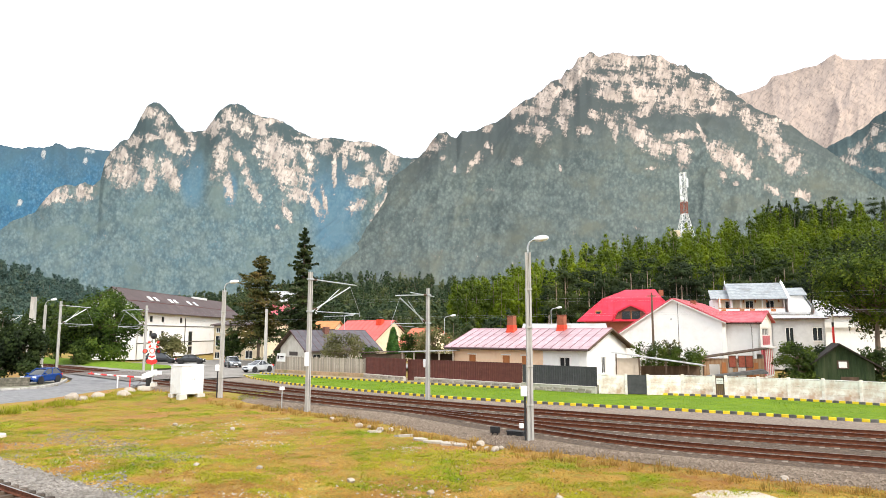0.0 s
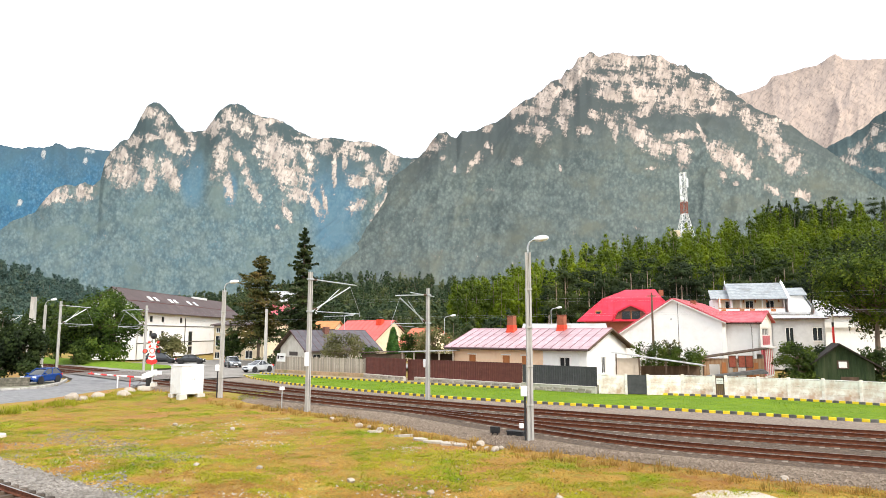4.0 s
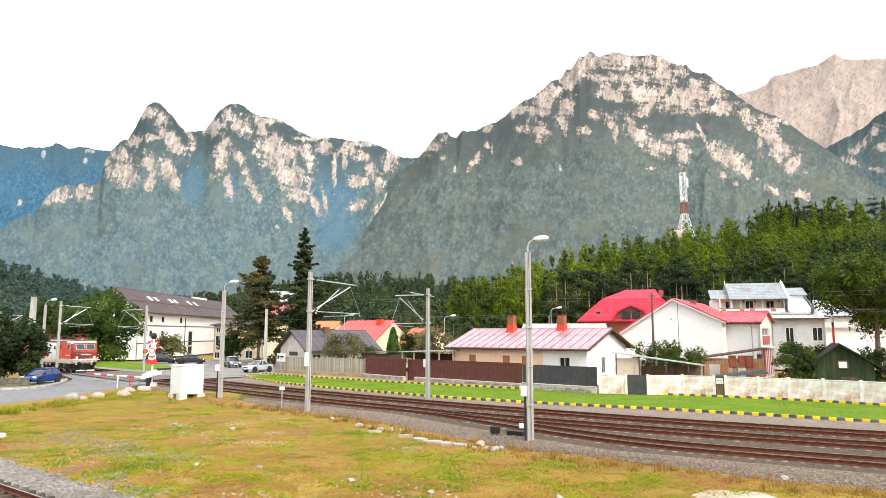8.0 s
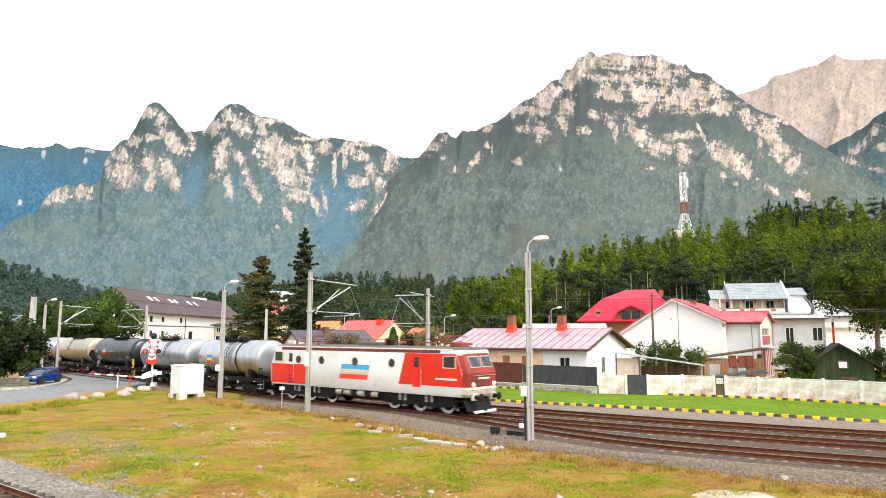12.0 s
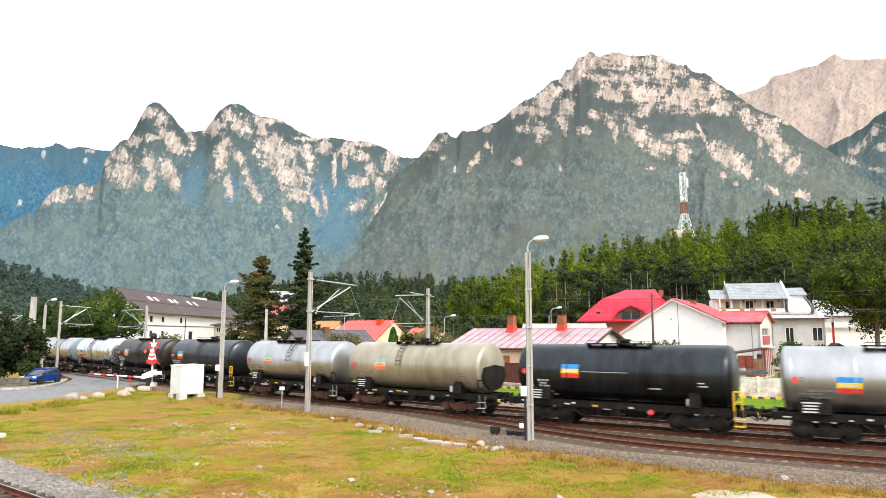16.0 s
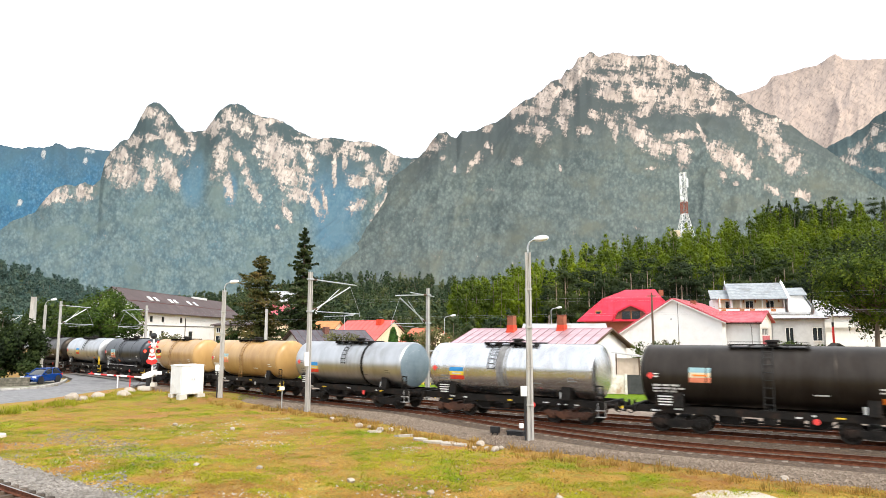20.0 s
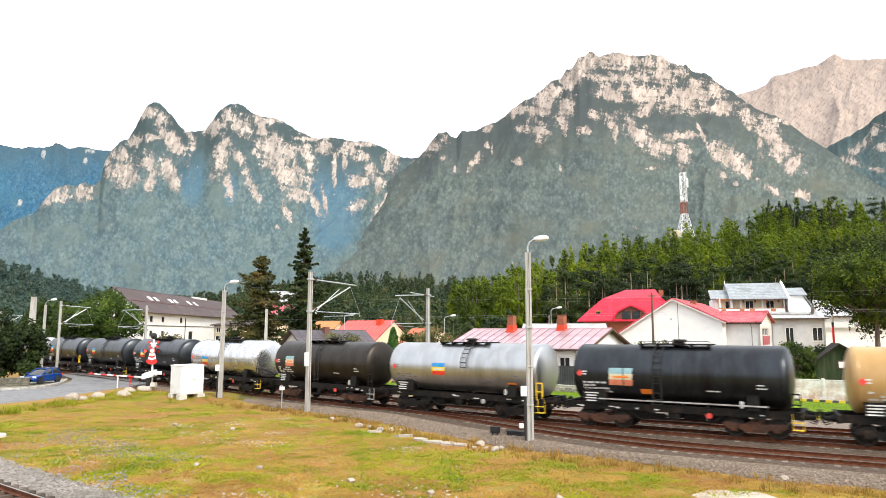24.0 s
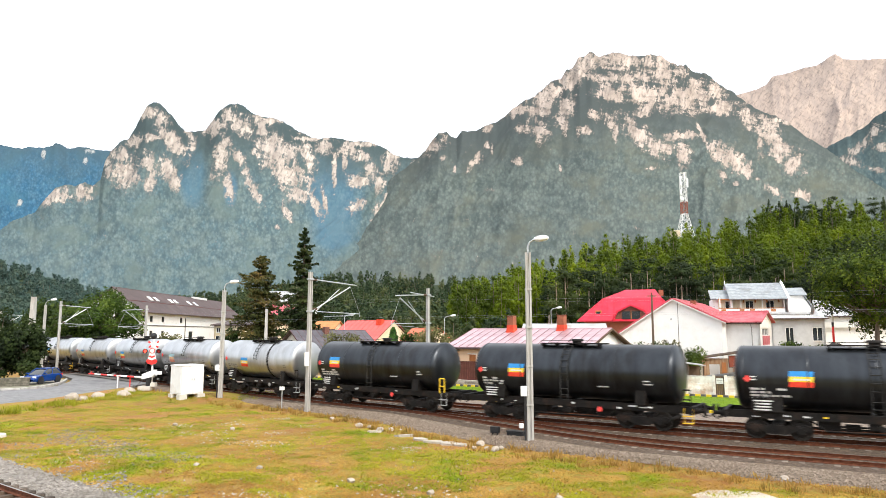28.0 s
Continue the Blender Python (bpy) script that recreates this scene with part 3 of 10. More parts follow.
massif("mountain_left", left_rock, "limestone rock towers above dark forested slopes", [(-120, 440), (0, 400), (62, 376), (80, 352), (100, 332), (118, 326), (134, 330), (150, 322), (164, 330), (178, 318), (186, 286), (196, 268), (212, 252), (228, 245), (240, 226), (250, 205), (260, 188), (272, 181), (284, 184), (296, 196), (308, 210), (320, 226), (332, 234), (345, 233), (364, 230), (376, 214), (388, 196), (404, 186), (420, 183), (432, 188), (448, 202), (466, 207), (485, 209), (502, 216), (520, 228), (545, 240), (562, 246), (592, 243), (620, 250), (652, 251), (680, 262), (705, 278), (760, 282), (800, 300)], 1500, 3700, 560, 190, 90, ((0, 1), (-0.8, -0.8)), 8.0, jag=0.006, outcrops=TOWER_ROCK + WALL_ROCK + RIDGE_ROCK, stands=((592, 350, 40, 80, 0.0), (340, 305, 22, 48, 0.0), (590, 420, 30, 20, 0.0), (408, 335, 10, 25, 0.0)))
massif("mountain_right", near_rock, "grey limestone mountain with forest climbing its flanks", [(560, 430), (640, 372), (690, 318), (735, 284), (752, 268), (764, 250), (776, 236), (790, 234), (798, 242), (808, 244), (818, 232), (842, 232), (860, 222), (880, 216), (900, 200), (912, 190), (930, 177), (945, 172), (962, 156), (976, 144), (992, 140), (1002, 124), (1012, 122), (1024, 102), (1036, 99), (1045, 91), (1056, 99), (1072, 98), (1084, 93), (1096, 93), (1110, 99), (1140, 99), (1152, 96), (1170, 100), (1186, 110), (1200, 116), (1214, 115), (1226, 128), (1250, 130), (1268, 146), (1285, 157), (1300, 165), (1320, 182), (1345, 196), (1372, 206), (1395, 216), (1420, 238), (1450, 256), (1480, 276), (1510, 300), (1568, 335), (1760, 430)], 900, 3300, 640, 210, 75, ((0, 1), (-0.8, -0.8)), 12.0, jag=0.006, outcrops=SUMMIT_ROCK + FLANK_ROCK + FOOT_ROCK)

hill_wood = mountain_material("hill_forest", (0.03, 0.05, 0.03), (0.06, 0.075, 0.035), (0.03, 0.05, 0.03), (0.1, 0.09, 0.05), (0.12, 0.10, 0.06))
LEFT_HILL = ((-200, 464), (-60, 472), (0, 477), (60, 487), (110, 502), (160, 522), (230, 545), (300, 570))
TOWN_HILL = ((230, 562), (360, 534), (500, 514), (600, 500), (700, 500), (800, 506), (900, 512), (1000, 505), (1100, 495))
RIGHT_HILL = ((760, 592), (830, 566), (880, 545), (960, 515), (1050, 488), (1150, 470), (1260, 452), (1340, 428), (1450, 416), (1568, 420), (1800, 415))
massif("wooded_hill_left", hill_wood, "low dark hill covered with forest", LEFT_HILL, 380, 900, 200, 50, 4, ((0, 1), (0, 0)), 21.0, jag=0.0)
massif("wooded_hill_behind_town", hill_wood, "low hill covered with mixed forest behind the town", TOWN_HILL, 230, 700, 260, 50, 3, ((0, 1), (0, 0)), 25.0, jag=0.0)
massif("wooded_hill_right", hill_wood, "hillside under a conifer wood", RIGHT_HILL, 128, 330, 240, 50, 1, ((0, 1), (0, 0)), 29.0, jag=0.0)



def added_rise():
    """A low dark rise, added unseen behind the viewer to darken the tanks' reflections."""
    verts, faces, n = [], [], 90
    rng = random.Random(8)
    for i in range(n + 1):
        a = math.pi * (0.98 + 1.04 * i / n)
        for d, h in ((75, -0.6), (82, 5.0 + rng.uniform(0, 3.5)), (120, 9.0 + rng.uniform(0, 4)), (260, 22.0 + rng.uniform(0, 5))):
            verts.append((d * math.cos(a), d * math.sin(a), h))
    for i in range(n):
        for j in range(3):
            b = i * 4 + j
            faces.append((b, b + 1, b + 5, b + 4))
    tagged(new("added_dark_rise", raw("added_dark_rise", verts, faces, hill_wood, True)), "added unseen dark rise behind the viewer, for reflections only", "hill", kind="structure")


added_rise()

# ---- the train ----
SPEED = 14.609


def run(t):
    """How far the train has come at t, against its place at 18 s: it slows a little until 12 s, then keeps its speed."""
    lag = 0.255 * (12 - t) ** 2 if t < 12 else 0.0
    if t < 7:
        lag = 6.375 + 2.55 * (7 - t)
    return SPEED * (t - 18.0) - lag


# where the front and the rear end of each wagon's tank stand on the line at 18 s
TANK_FRONT = (80.0, 68.25, 55.91, 42.6, 30.4, 17.44, 4.69, -9.04, -21.68, -34.2, -47.1, -58.58, -70.64, -82.96, -95.69, -108.37, -121.87, -135.88, -149.3, -161.2, -173.1, -185.0, -197.0, -209.0)
TANK_REAR = (70.25, 57.73, 44.74, 31.85, 19.7, 6.30, -6.96, -19.71, -32.33, -44.4, -56.6, -68.92, -81.36, -93.44, -106.44, -119.53, -133.37, -146.9, -159.0, -171.0, -182.9, -195.0, -206.9, -218.8)
# the buffers meet half way between two tanks
CUTS = (101.0, 81.0) + tuple((a + b) / 2 for a, b in zip(TANK_REAR, TANK_FRONT[1:])) + (-220.0,)
MIDDLE = ((CUTS[0] + CUTS[1]) / 2,) + tuple((a + b) / 2 for a, b in zip(TANK_FRONT, TANK_REAR))

white_body = material("white_loco_paint", (0.75, 0.745, 0.73), (0.80, 0.80, 0.79), scale=1.2, rough=0.4, bump=0.05, stain=(0.58, 0.54, 0.48), stain_scale=0.8, stain_amount=0.15)
red_body = material("red_loco_paint", (0.70, 0.022, 0.008), (0.78, 0.034, 0.012), scale=1.2, rough=0.4, bump=0.05, stain=(0.50, 0.025, 0.012), stain_scale=0.7, stain_amount=0.25)
maroon = material("grimy_maroon_paint", (0.17, 0.035, 0.025), (0.27, 0.06, 0.04), scale=2.5, rough=0.6, bump=0.1, stain=(0.07, 0.04, 0.03), stain_scale=1.2)
roof_grey = material("sooty_roof", (0.10, 0.085, 0.075), (0.17, 0.14, 0.12), scale=2.0, rough=0.8, bump=0.2)
dark_steel = material("grimy_dark_steel", (0.006, 0.0055, 0.005), (0.017, 0.014, 0.012), scale=5.0, rough=0.7, metal=0.3, bump=0.3, stain=(0.045, 0.026, 0.017), stain_scale=1.5, stain_amount=0.35)
rusty_steel = material("rust_brown_steel", (0.045, 0.020, 0.012), (0.13, 0.055, 0.032), scale=4.0, rough=0.85, metal=0.1, bump=0.3, stain=(0.03, 0.024, 0.02), stain_scale=1.0)
wheel_steel = material("wheel_steel", (0.018, 0.015, 0.013), (0.05, 0.042, 0.036), scale=6.0, rough=0.6, metal=0.4)
white_rim = material("white_rim_paint", (0.72, 0.72, 0.70), (0.8, 0.8, 0.78), scale=8, rough=0.6)
window_glass = material("dark_window_glass", (0.02, 0.025, 0.03), (0.035, 0.04, 0.045), scale=1.0, rough=0.08, spec=0.8)
grey_paint = material("grey_paint", (0.36, 0.36, 0.35), (0.46, 0.46, 0.45), scale=3, rough=0.6, stain=(0.25, 0.2, 0.15), stain_scale=2)
pale_grey = material("pale_grey_box", (0.55, 0.53, 0.49), (0.64, 0.62, 0.58), scale=3, rough=0.7, stain=(0.35, 0.3, 0.25), stain_scale=1.5)
dusty_tank = material("dusty_beige_air_tank", (0.34, 0.28, 0.20), (0.46, 0.40, 0.31), scale=3, rough=0.7, stain=(0.18, 0.13, 0.09), stain_scale=1.5)
rust_red = material("rust_red_paint", (0.26, 0.06, 0.035), (0.36, 0.10, 0.055), scale=4, rough=0.7)
flag_blue = material("blue_stripe_paint", (0.02, 0.24, 0.62), (0.05, 0.30, 0.68), scale=4, rough=0.5)
flag_yellow = material("yellow_stripe_paint", (0.85, 0.60, 0.03), (0.9, 0.68, 0.08), scale=4, rough=0.5)
flag_red = material("red_stripe_paint", (0.78, 0.05, 0.03), (0.86, 0.08, 0.04), scale=4, rough=0.5)
sky_blue = material("sky_blue_stripe_paint", (0.06, 0.38, 0.75), (0.1, 0.44, 0.8), scale=4, rough=0.5)
pale_blue = material("faded_blue_stripe_paint", (0.25, 0.42, 0.48), (0.32, 0.5, 0.52), scale=4, rough=0.6)
pale_yellow = material("faded_cream_stripe_paint", (0.66, 0.55, 0.36), (0.72, 0.62, 0.45), scale=4, rough=0.6)
pale_red = material("faded_red_stripe_paint", (0.72, 0.20, 0.11), (0.76, 0.28, 0.16), scale=4, rough=0.6)
white_mark = material("white_stencil_paint", (0.62, 0.62, 0.60), (0.74, 0.74, 0.72), scale=5, rough=0.7)
faint_mark = material("faint_grey_stencil_paint", (0.20, 0.20, 0.20), (0.28, 0.28, 0.28), scale=5, rough=0.7)
orange_mark = material("orange_plate", (0.85, 0.20, 0.02), (0.9, 0.28, 0.04), scale=5, rough=0.6)
red_mark = material("red_mark_paint", (0.75, 0.05, 0.05), (0.8, 0.1, 0.08), scale=5, rough=0.6)
yellow_mark = material("yellow_handrail_paint", (0.78, 0.50, 0.02), (0.84, 0.58, 0.05), scale=5, rough=0.6)
lamp_glow = material("lit_headlight", (1.0, 0.86, 0.6), (1.0, 0.9, 0.68), rough=0.3, emit=0.7)

WHEELS = []  # every wheelset: object, its place on its vehicle, radius, vehicle number


def wheel_mesh(r, mats, rim):
    bm = bmesh.new()
    for y in (-0.75, 0.75):
        o = math.copysign(1, y)
        m = Matrix.Translation((0, y, 0)) @ Matrix.Rotation(-o * math.pi / 2, 4, "X")
        lathe([(0.02, 0.09), (0.12, 0.09), (0.13, 0.05), (r * 0.72, 0.02), (r * 0.8, 0.065), (r, 0.065), (r, -0.045), (r + 0.03, -0.05), (r + 0.03, -0.075), (0.02, -0.07)], 28, bm, m=m)
    n = len(bm.faces)
    rod((0, -0.75, 0), (0, 0.75, 0), 0.085, seg=12, bm=bm)
    for y in (-0.75, 0.75):
        o = math.copysign(1, y)
        for k in range(5):
            a = k * 1.2566
            rod((math.cos(a) * r * 0.45, y + o * 0.02, math.sin(a) * r * 0.45), (math.cos(a) * r * 0.45, y + o * 0.055, math.sin(a) * r * 0.45), 0.05, seg=8, bm=bm)
    me = mesh_of("wheelset", bm, mats, True)
    if rim:
        for f in me.polygons:
            c = f.center
            if abs(c.y) > 0.79 and r * 0.75 < math.hypot(c.x, c.z) < r + 0.001:
                f.material_index = 1
    return me


loco_wheel = wheel_mesh(0.625, [dark_steel, white_rim], True)
car_wheel = wheel_mesh(0.46, [wheel_steel], False)


def buffer_mesh():
    bm = rod((0, 0, 0), (0.42, 0, 0), 0.09, seg=12)
    rod((0, 0, 0), (0.2, 0, 0), 0.13, seg=12, bm=bm)
    lathe([(0.02, 0.42), (0.22, 0.43), (0.235, 0.47), (0.20, 0.50), (0.02, 0.52)], 20, bm, axis="x")
    box(0.04, 0.36, 0.36, (0.0, 0, -0.18), bm=bm)
    return mesh_of("buffer", bm, dark_steel, True)


BUFFER = buffer_mesh()


def coupler_mesh():
    bm = box(0.3, 0.09, 0.14, (0.1, 0, -0.07), bevel=0.02)
    bmesh.ops.create_cone(bm, cap_ends=True, segments=8, radius1=0.05, radius2=0.03, depth=0.3, matrix=Matrix.Translation((0.3, 0, -0.1)) @ Matrix.Rotation(0.3, 4, "Y"))
    return mesh_of("coupler", bm, dark_steel)


COUPLER = coupler_mesh()
HOSE = mesh_of("brake_hose", pipe([(0.0, 0, -0.05), (0.2, 0.01, -0.25), (0.4, 0, -0.32), (0.5, 0, -0.2)], 0.025, 6), dark_steel)


def car_bogie_mesh(mat):
    """Side frames with bowed soles, springs and axle boxes, cross beam."""
    bm = bmesh.new()
    for y in (-1.03, 1.03):
        prism([(-1.35, 0.62), (-1.15, 0.70), (-0.5, 0.62), (0.5, 0.62), (1.15, 0.70), (1.35, 0.62), (1.35, 0.50), (1.1, 0.42), (0.65, 0.40), (0.35, 0.26), (-0.35, 0.26), (-0.65, 0.40), (-1.1, 0.42), (-1.35, 0.50)], 0.12, "y", y - 0.06, bm)
        for x in (-0.9, 0.9):
            box(0.34, 0.2, 0.36, (x, y, 0.28), bevel=0.03, bm=bm)
            o = math.copysign(1, y)
            rod((x, y + o * 0.05, 0.46), (x, y + o * 0.16, 0.46), 0.13, seg=12, bm=bm)
            for dx in (-0.26, 0.26):
                rod((x + dx, y, 0.40), (x + dx, y, 0.66), 0.07, seg=8, bm=bm)
        box(0.5, 0.16, 0.3, (0, y, 0.36), bevel=0.03, bm=bm)
        for x in (-0.38, 0.38):
            box(0.07, 0.3, 0.34, (x, y * 0.72, 0.3), bm=bm)
    box(0.5, 2.0, 0.22, (0, 0, 0.5), bm=bm)
    for x in (-1.3, 1.3):
        box(0.1, 2.0, 0.12, (x, 0, 0.52), bm=bm)
    return mesh_of("bogie", bm, mat)


BOGIES = {k: car_bogie_mesh(m) for k, m in (("dark", dark_steel), ("rust", rusty_steel))}


def tank_paint(name, a, b, rough, metal, stain, amount):
    return material(name, a, b, scale=0.9, rough=rough, metal=metal, bump=0.04, fine=3.0, stain=stain, stain_scale=0.55, stain_amount=amount, stretch=(1.6, 1, 0.35), spec=0.5)


PAINTS = {
    "silver": tank_paint("silver_tank_paint", (0.42, 0.43, 0.44), (0.54, 0.55, 0.56), 0.34, 0.95, (0.30, 0.29, 0.27), 0.35),
    "bright": tank_paint("bright_silver_tank_paint", (0.56, 0.575, 0.59), (0.69, 0.70, 0.71), 0.27, 0.95, (0.42, 0.41, 0.39), 0.25),
    "black": tank_paint("black_tank_paint", (0.036, 0.040, 0.047), (0.058, 0.065, 0.073), 0.32, 0.85, (0.022, 0.02, 0.019), 0.45),
    "sooty": tank_paint("sooty_brown_black_tank_paint", (0.030, 0.025, 0.021), (0.050, 0.042, 0.035), 0.38, 0.7, (0.026, 0.019, 0.014), 0.4),
    "tan": tank_paint("ochre_tan_tank_paint", (0.40, 0.235, 0.08), (0.50, 0.315, 0.125), 0.30, 0.0, (0.34, 0.18, 0.06), 0.35),
    "beige": tank_paint("dusty_beige_tank_paint", (0.36, 0.32, 0.24), (0.47, 0.43, 0.34), 0.34, 0.5, (0.27, 0.22, 0.14), 0.5),
}


def tank_patch(x0, x1, z0, z1, r, zc, lean=0.0, steps=4):
    """A thin curved plate on the viewer's side of a tank, between two heights."""
    bm = bmesh.new()
    a0, a1 = math.asin(max(-0.99, min(0.99, (z0 - zc) / r))), math.asin(max(-0.99, min(0.99, (z1 - zc) / r)))
    grid = []
    for rr in (r + 0.002, r + 0.008):
        for i in range(steps + 1):
            a = a0 + (a1 - a0) * i / steps
            z, y = zc + rr * math.sin(a), -rr * math.cos(a)
            sh = lean * (z - z0)
            grid.append((bm.verts.new((x0 + sh, y, z)), bm.verts.new((x1 + sh, y, z))))
    n = steps + 1
    for base in (0, n):
        for i in range(steps):
            bm.faces.new((grid[base + i][0], grid[base + i][1], grid[base + i + 1][1], grid[base + i + 1][0]))
    for i in range(steps):
        for k in (0, 1):
            bm.faces.new((grid[i][k], grid[i + 1][k], grid[n + i + 1][k], grid[n + i][k]))
    for i in (0, steps):
        bm.faces.new((grid[i][0], grid[i][1], grid[n + i][1], grid[n + i][0]))
    return bm


SEAMS = {}


def seam_mesh(paint, r):
    """A flat weld bead round the tank, one mesh for each paint."""
    if paint not in SEAMS:
        SEAMS[paint] = mesh_of("weld_seam", lathe([(r + 0.001, -0.045), (r + 0.014, -0.02), (r + 0.014, 0.02), (r + 0.001, 0.045)], 40, axis="x"), PAINTS[paint], True)
    return SEAMS[paint]


def tank_car(number, length, paint, words, flag="vivid", flag_at=-0.30, flag_z=2.45, flag_size=0.85, ring=False, bogie="dark", deck=0.0, ladder=0.0, yellow_rail=False, orange=None, blue_end=False, streak=False, long_rail=False, end_plate=False):
    """A four-axle tank wagon; its front is at +x, the viewer sees its -y side. flag_at etc. are shares of the tank's half length."""
    car = thing("tank_wagon", pose(0, 0, 0), words, "tank wagon", "tank wagons of the train")
    zc, r = 2.70, 1.43
    h = (TANK_FRONT[number - 1] - TANK_REAR[number - 1]) / 2
    rnd = random.Random(number * 7 + 3)
    sharp = 1.0 if paint in ("silver", "bright", "beige") else 1.5
    prof = [(0.01, -h), (0.5, -h + 0.02), (0.95, -h + 0.07), (1.25, -h + 0.13), (1.38, -h + 0.19), (1.42, -h + 0.25), (r, -h + 0.32)]
    prof = [(a, -h + (b + h) * sharp) for a, b in prof]
    prof = prof + [(r, x) for x in np.linspace(-h + 0.9, h - 0.9, 9)] + [(a, -b) for a, b in prof[::-1]]
    tank = part("tank", lathe(prof, 48, axis="x", m=Matrix.Translation((0, 0, zc))), PAINTS[paint], car, smooth=True)
    for x in (-h + 0.44, -h * 0.45, 0.02, h * 0.45, h - 0.44):
        share("weld_seam", seam_mesh(paint, r), tank, pose(x, 0, zc))
    if ring:
        part("dark_band", lathe([(r + 0.002, h * 0.30), (r + 0.03, h * 0.305), (r + 0.03, h * 0.335), (r + 0.002, h * 0.34)], 44, axis="x", m=Matrix.Translation((0, 0, zc))), dark_steel, tank, "black steel band round the tank")
    if blue_end:
        part("end_plate", lathe([(0.01, h + 0.02), (0.5, h), (0.95, h - 0.07), (1.25, h - 0.11), (1.36, h - 0.15)], 40, axis="x", m=Matrix.Translation((0, 0, zc))), material("dull_blue_grey_plate", (0.16, 0.22, 0.26), (0.24, 0.30, 0.34), scale=1.0, rough=0.5, metal=0.4), tank, "dull blue-grey end plate", smooth=True)
    if end_plate:
        low = [(-0.98, 0.05)] + [(-1.28 * math.cos(radians(a)), -1.28 * math.sin(radians(a))) for a in range(20, 165, 20)] + [(0.98, 0.05), (0.0, 0.18)]
        part("end_plate", prism([(y, zc + z) for y, z in low], 0.12, "x", h - 0.06), dark_steel, car, "dark grimy plate on the tank's end")
    if long_rail:
        part("side_rail", box(h * 1.5, 0.05, 0.06, (h * 0.05, -1.36, 1.42)), grey_paint, car, "pale rail along the foot of the tank")
        for x in (-h * 0.69, -h * 0.2, h * 0.3, h * 0.79):
            part("rail_bracket", box(0.06, 0.34, 0.26, (x, -1.2, 1.22)), dark_steel, car)
    # frame
    fr = bmesh.new()
    for y in (-1.0, 1.0):
        box(length - 1.2, 0.12, 0.34, (0, y, 0.92), bm=fr)
    for x in (-length / 2 + 0.62, length / 2 - 0.62):
        box(0.16, 2.7, 0.34, (x, 0, 0.92), bm=fr)
    for x in (-h * 0.68, 0, h * 0.68):
        box(0.3, 2.0, 0.2, (x, 0, 1.0), bm=fr)
    part("frame", fr, dark_steel, car)
    for x in (-h * 0.68, h * 0.68):
        sd = prism([(-1.3, 1.24), (1.3, 1.24), (1.18, 2.0), (0.7, 1.5), (0, 1.32), (-0.7, 1.5), (-1.18, 2.0)], 0.5, "x", x - 0.25)
        part("saddle", sd, dark_steel, car)
    px = h * 0.68
    for x in (-px, px):
        b = share("bogie", BOGIES[bogie], car, pose(x, 0, 0))
        for dx in (-0.9, 0.9):
            w = share("wheelset", car_wheel, b, pose(dx, 0, 0.46))
            WHEELS.append((w, (dx, 0, 0.46), 0.46, number))
    for sx in (1, -1):
        for y in (-0.875, 0.875):
            share("buffer", BUFFER, car, pose(sx * (length / 2 - 0.54), y, 1.06, 0, 0, 0 if sx > 0 else 180))
        co = share("coupler", COUPLER, car, pose(sx * (length / 2 - 0.54), 0, 1.04, 0, 0, 0 if sx > 0 else 180))
        for y in (-0.33, 0.33):
            share("brake_hose", HOSE, co, pose(0, y, 0))
    # manway and gangway on top
    dx = deck * h
    dk = box(3.4, 0.42, 0.04, (dx, -0.5, zc + r + 0.02))
    box(3.4, 0.42, 0.04, (dx, 0.5, zc + r + 0.02), bm=dk)
    for x in (-1.6, -0.8, 0, 0.8, 1.6):
        box(0.05, 1.5, 0.16, (dx + x, 0, zc + r - 0.12), bm=dk)
    part("gangway", dk, dark_steel, car)
    part("manway", lathe([(0.01, 0.34), (0.30, 0.33), (0.36, 0.27), (0.36, 0.24), (0.27, 0.22), (0.27, 0.0)], 18, m=Matrix.Translation((dx + 0.15, 0, zc + r - 0.06))), dark_steel, car, smooth=True)
    hr = bmesh.new()
    for y in (-0.66,):
        for x in (-1.65, 0.0, 1.65):
            rod((dx + x, y, zc + r - 0.1), (dx + x, y, zc + r + 0.18), 0.014, seg=5, bm=hr)
        rod((dx - 1.65, y, zc + r + 0.18), (dx + 1.65, y, zc + r + 0.18), 0.014, seg=5, bm=hr)
    part("gangway_rail", hr, dark_steel, car)
    # ladder follows the tank's side
    lx = (ladder or 0.0) * h
    if ladder is None:
        side = rod((-h * 0.30, -(r + 0.05), zc + 0.05), (h * 0.12, -(r + 0.05), zc + 0.05), 0.018, seg=6)
        for x in (-h * 0.30, h * 0.12):
            rod((x, -(r - 0.02), zc + 0.05), (x, -(r + 0.05), zc + 0.05), 0.014, seg=5, bm=side)
        part("side_handrail", side, grey_paint, car, "thin grey handrail along the tank")
    else:
        short = paint in ("silver", "bright", "beige")
        angs = [radians(a) for a in ((78, 62, 46, 30, 14, 0) if short else (78, 62, 46, 30, 14, 0, -14))]
        steel = material("dull_ladder_steel", (0.024, 0.024, 0.024), (0.05, 0.05, 0.048), scale=4, rough=0.6, metal=0.4) if paint != "tan" else material("tan_ladder_paint", (0.20, 0.11, 0.04), (0.28, 0.17, 0.07), scale=4, rough=0.6)
        bent = [(-(r + 0.09) * math.cos(a), zc + (r + 0.09) * math.sin(a)) for a in angs] + ([] if short else [(-1.5, 1.3)])
        ld = part("ladder", pipe([(lx - 0.2, y, z) for y, z in bent], 0.025, 5), steel, car)
        part("side_rail", pipe([(lx + 0.2, y, z) for y, z in bent], 0.025, 5), steel, ld)
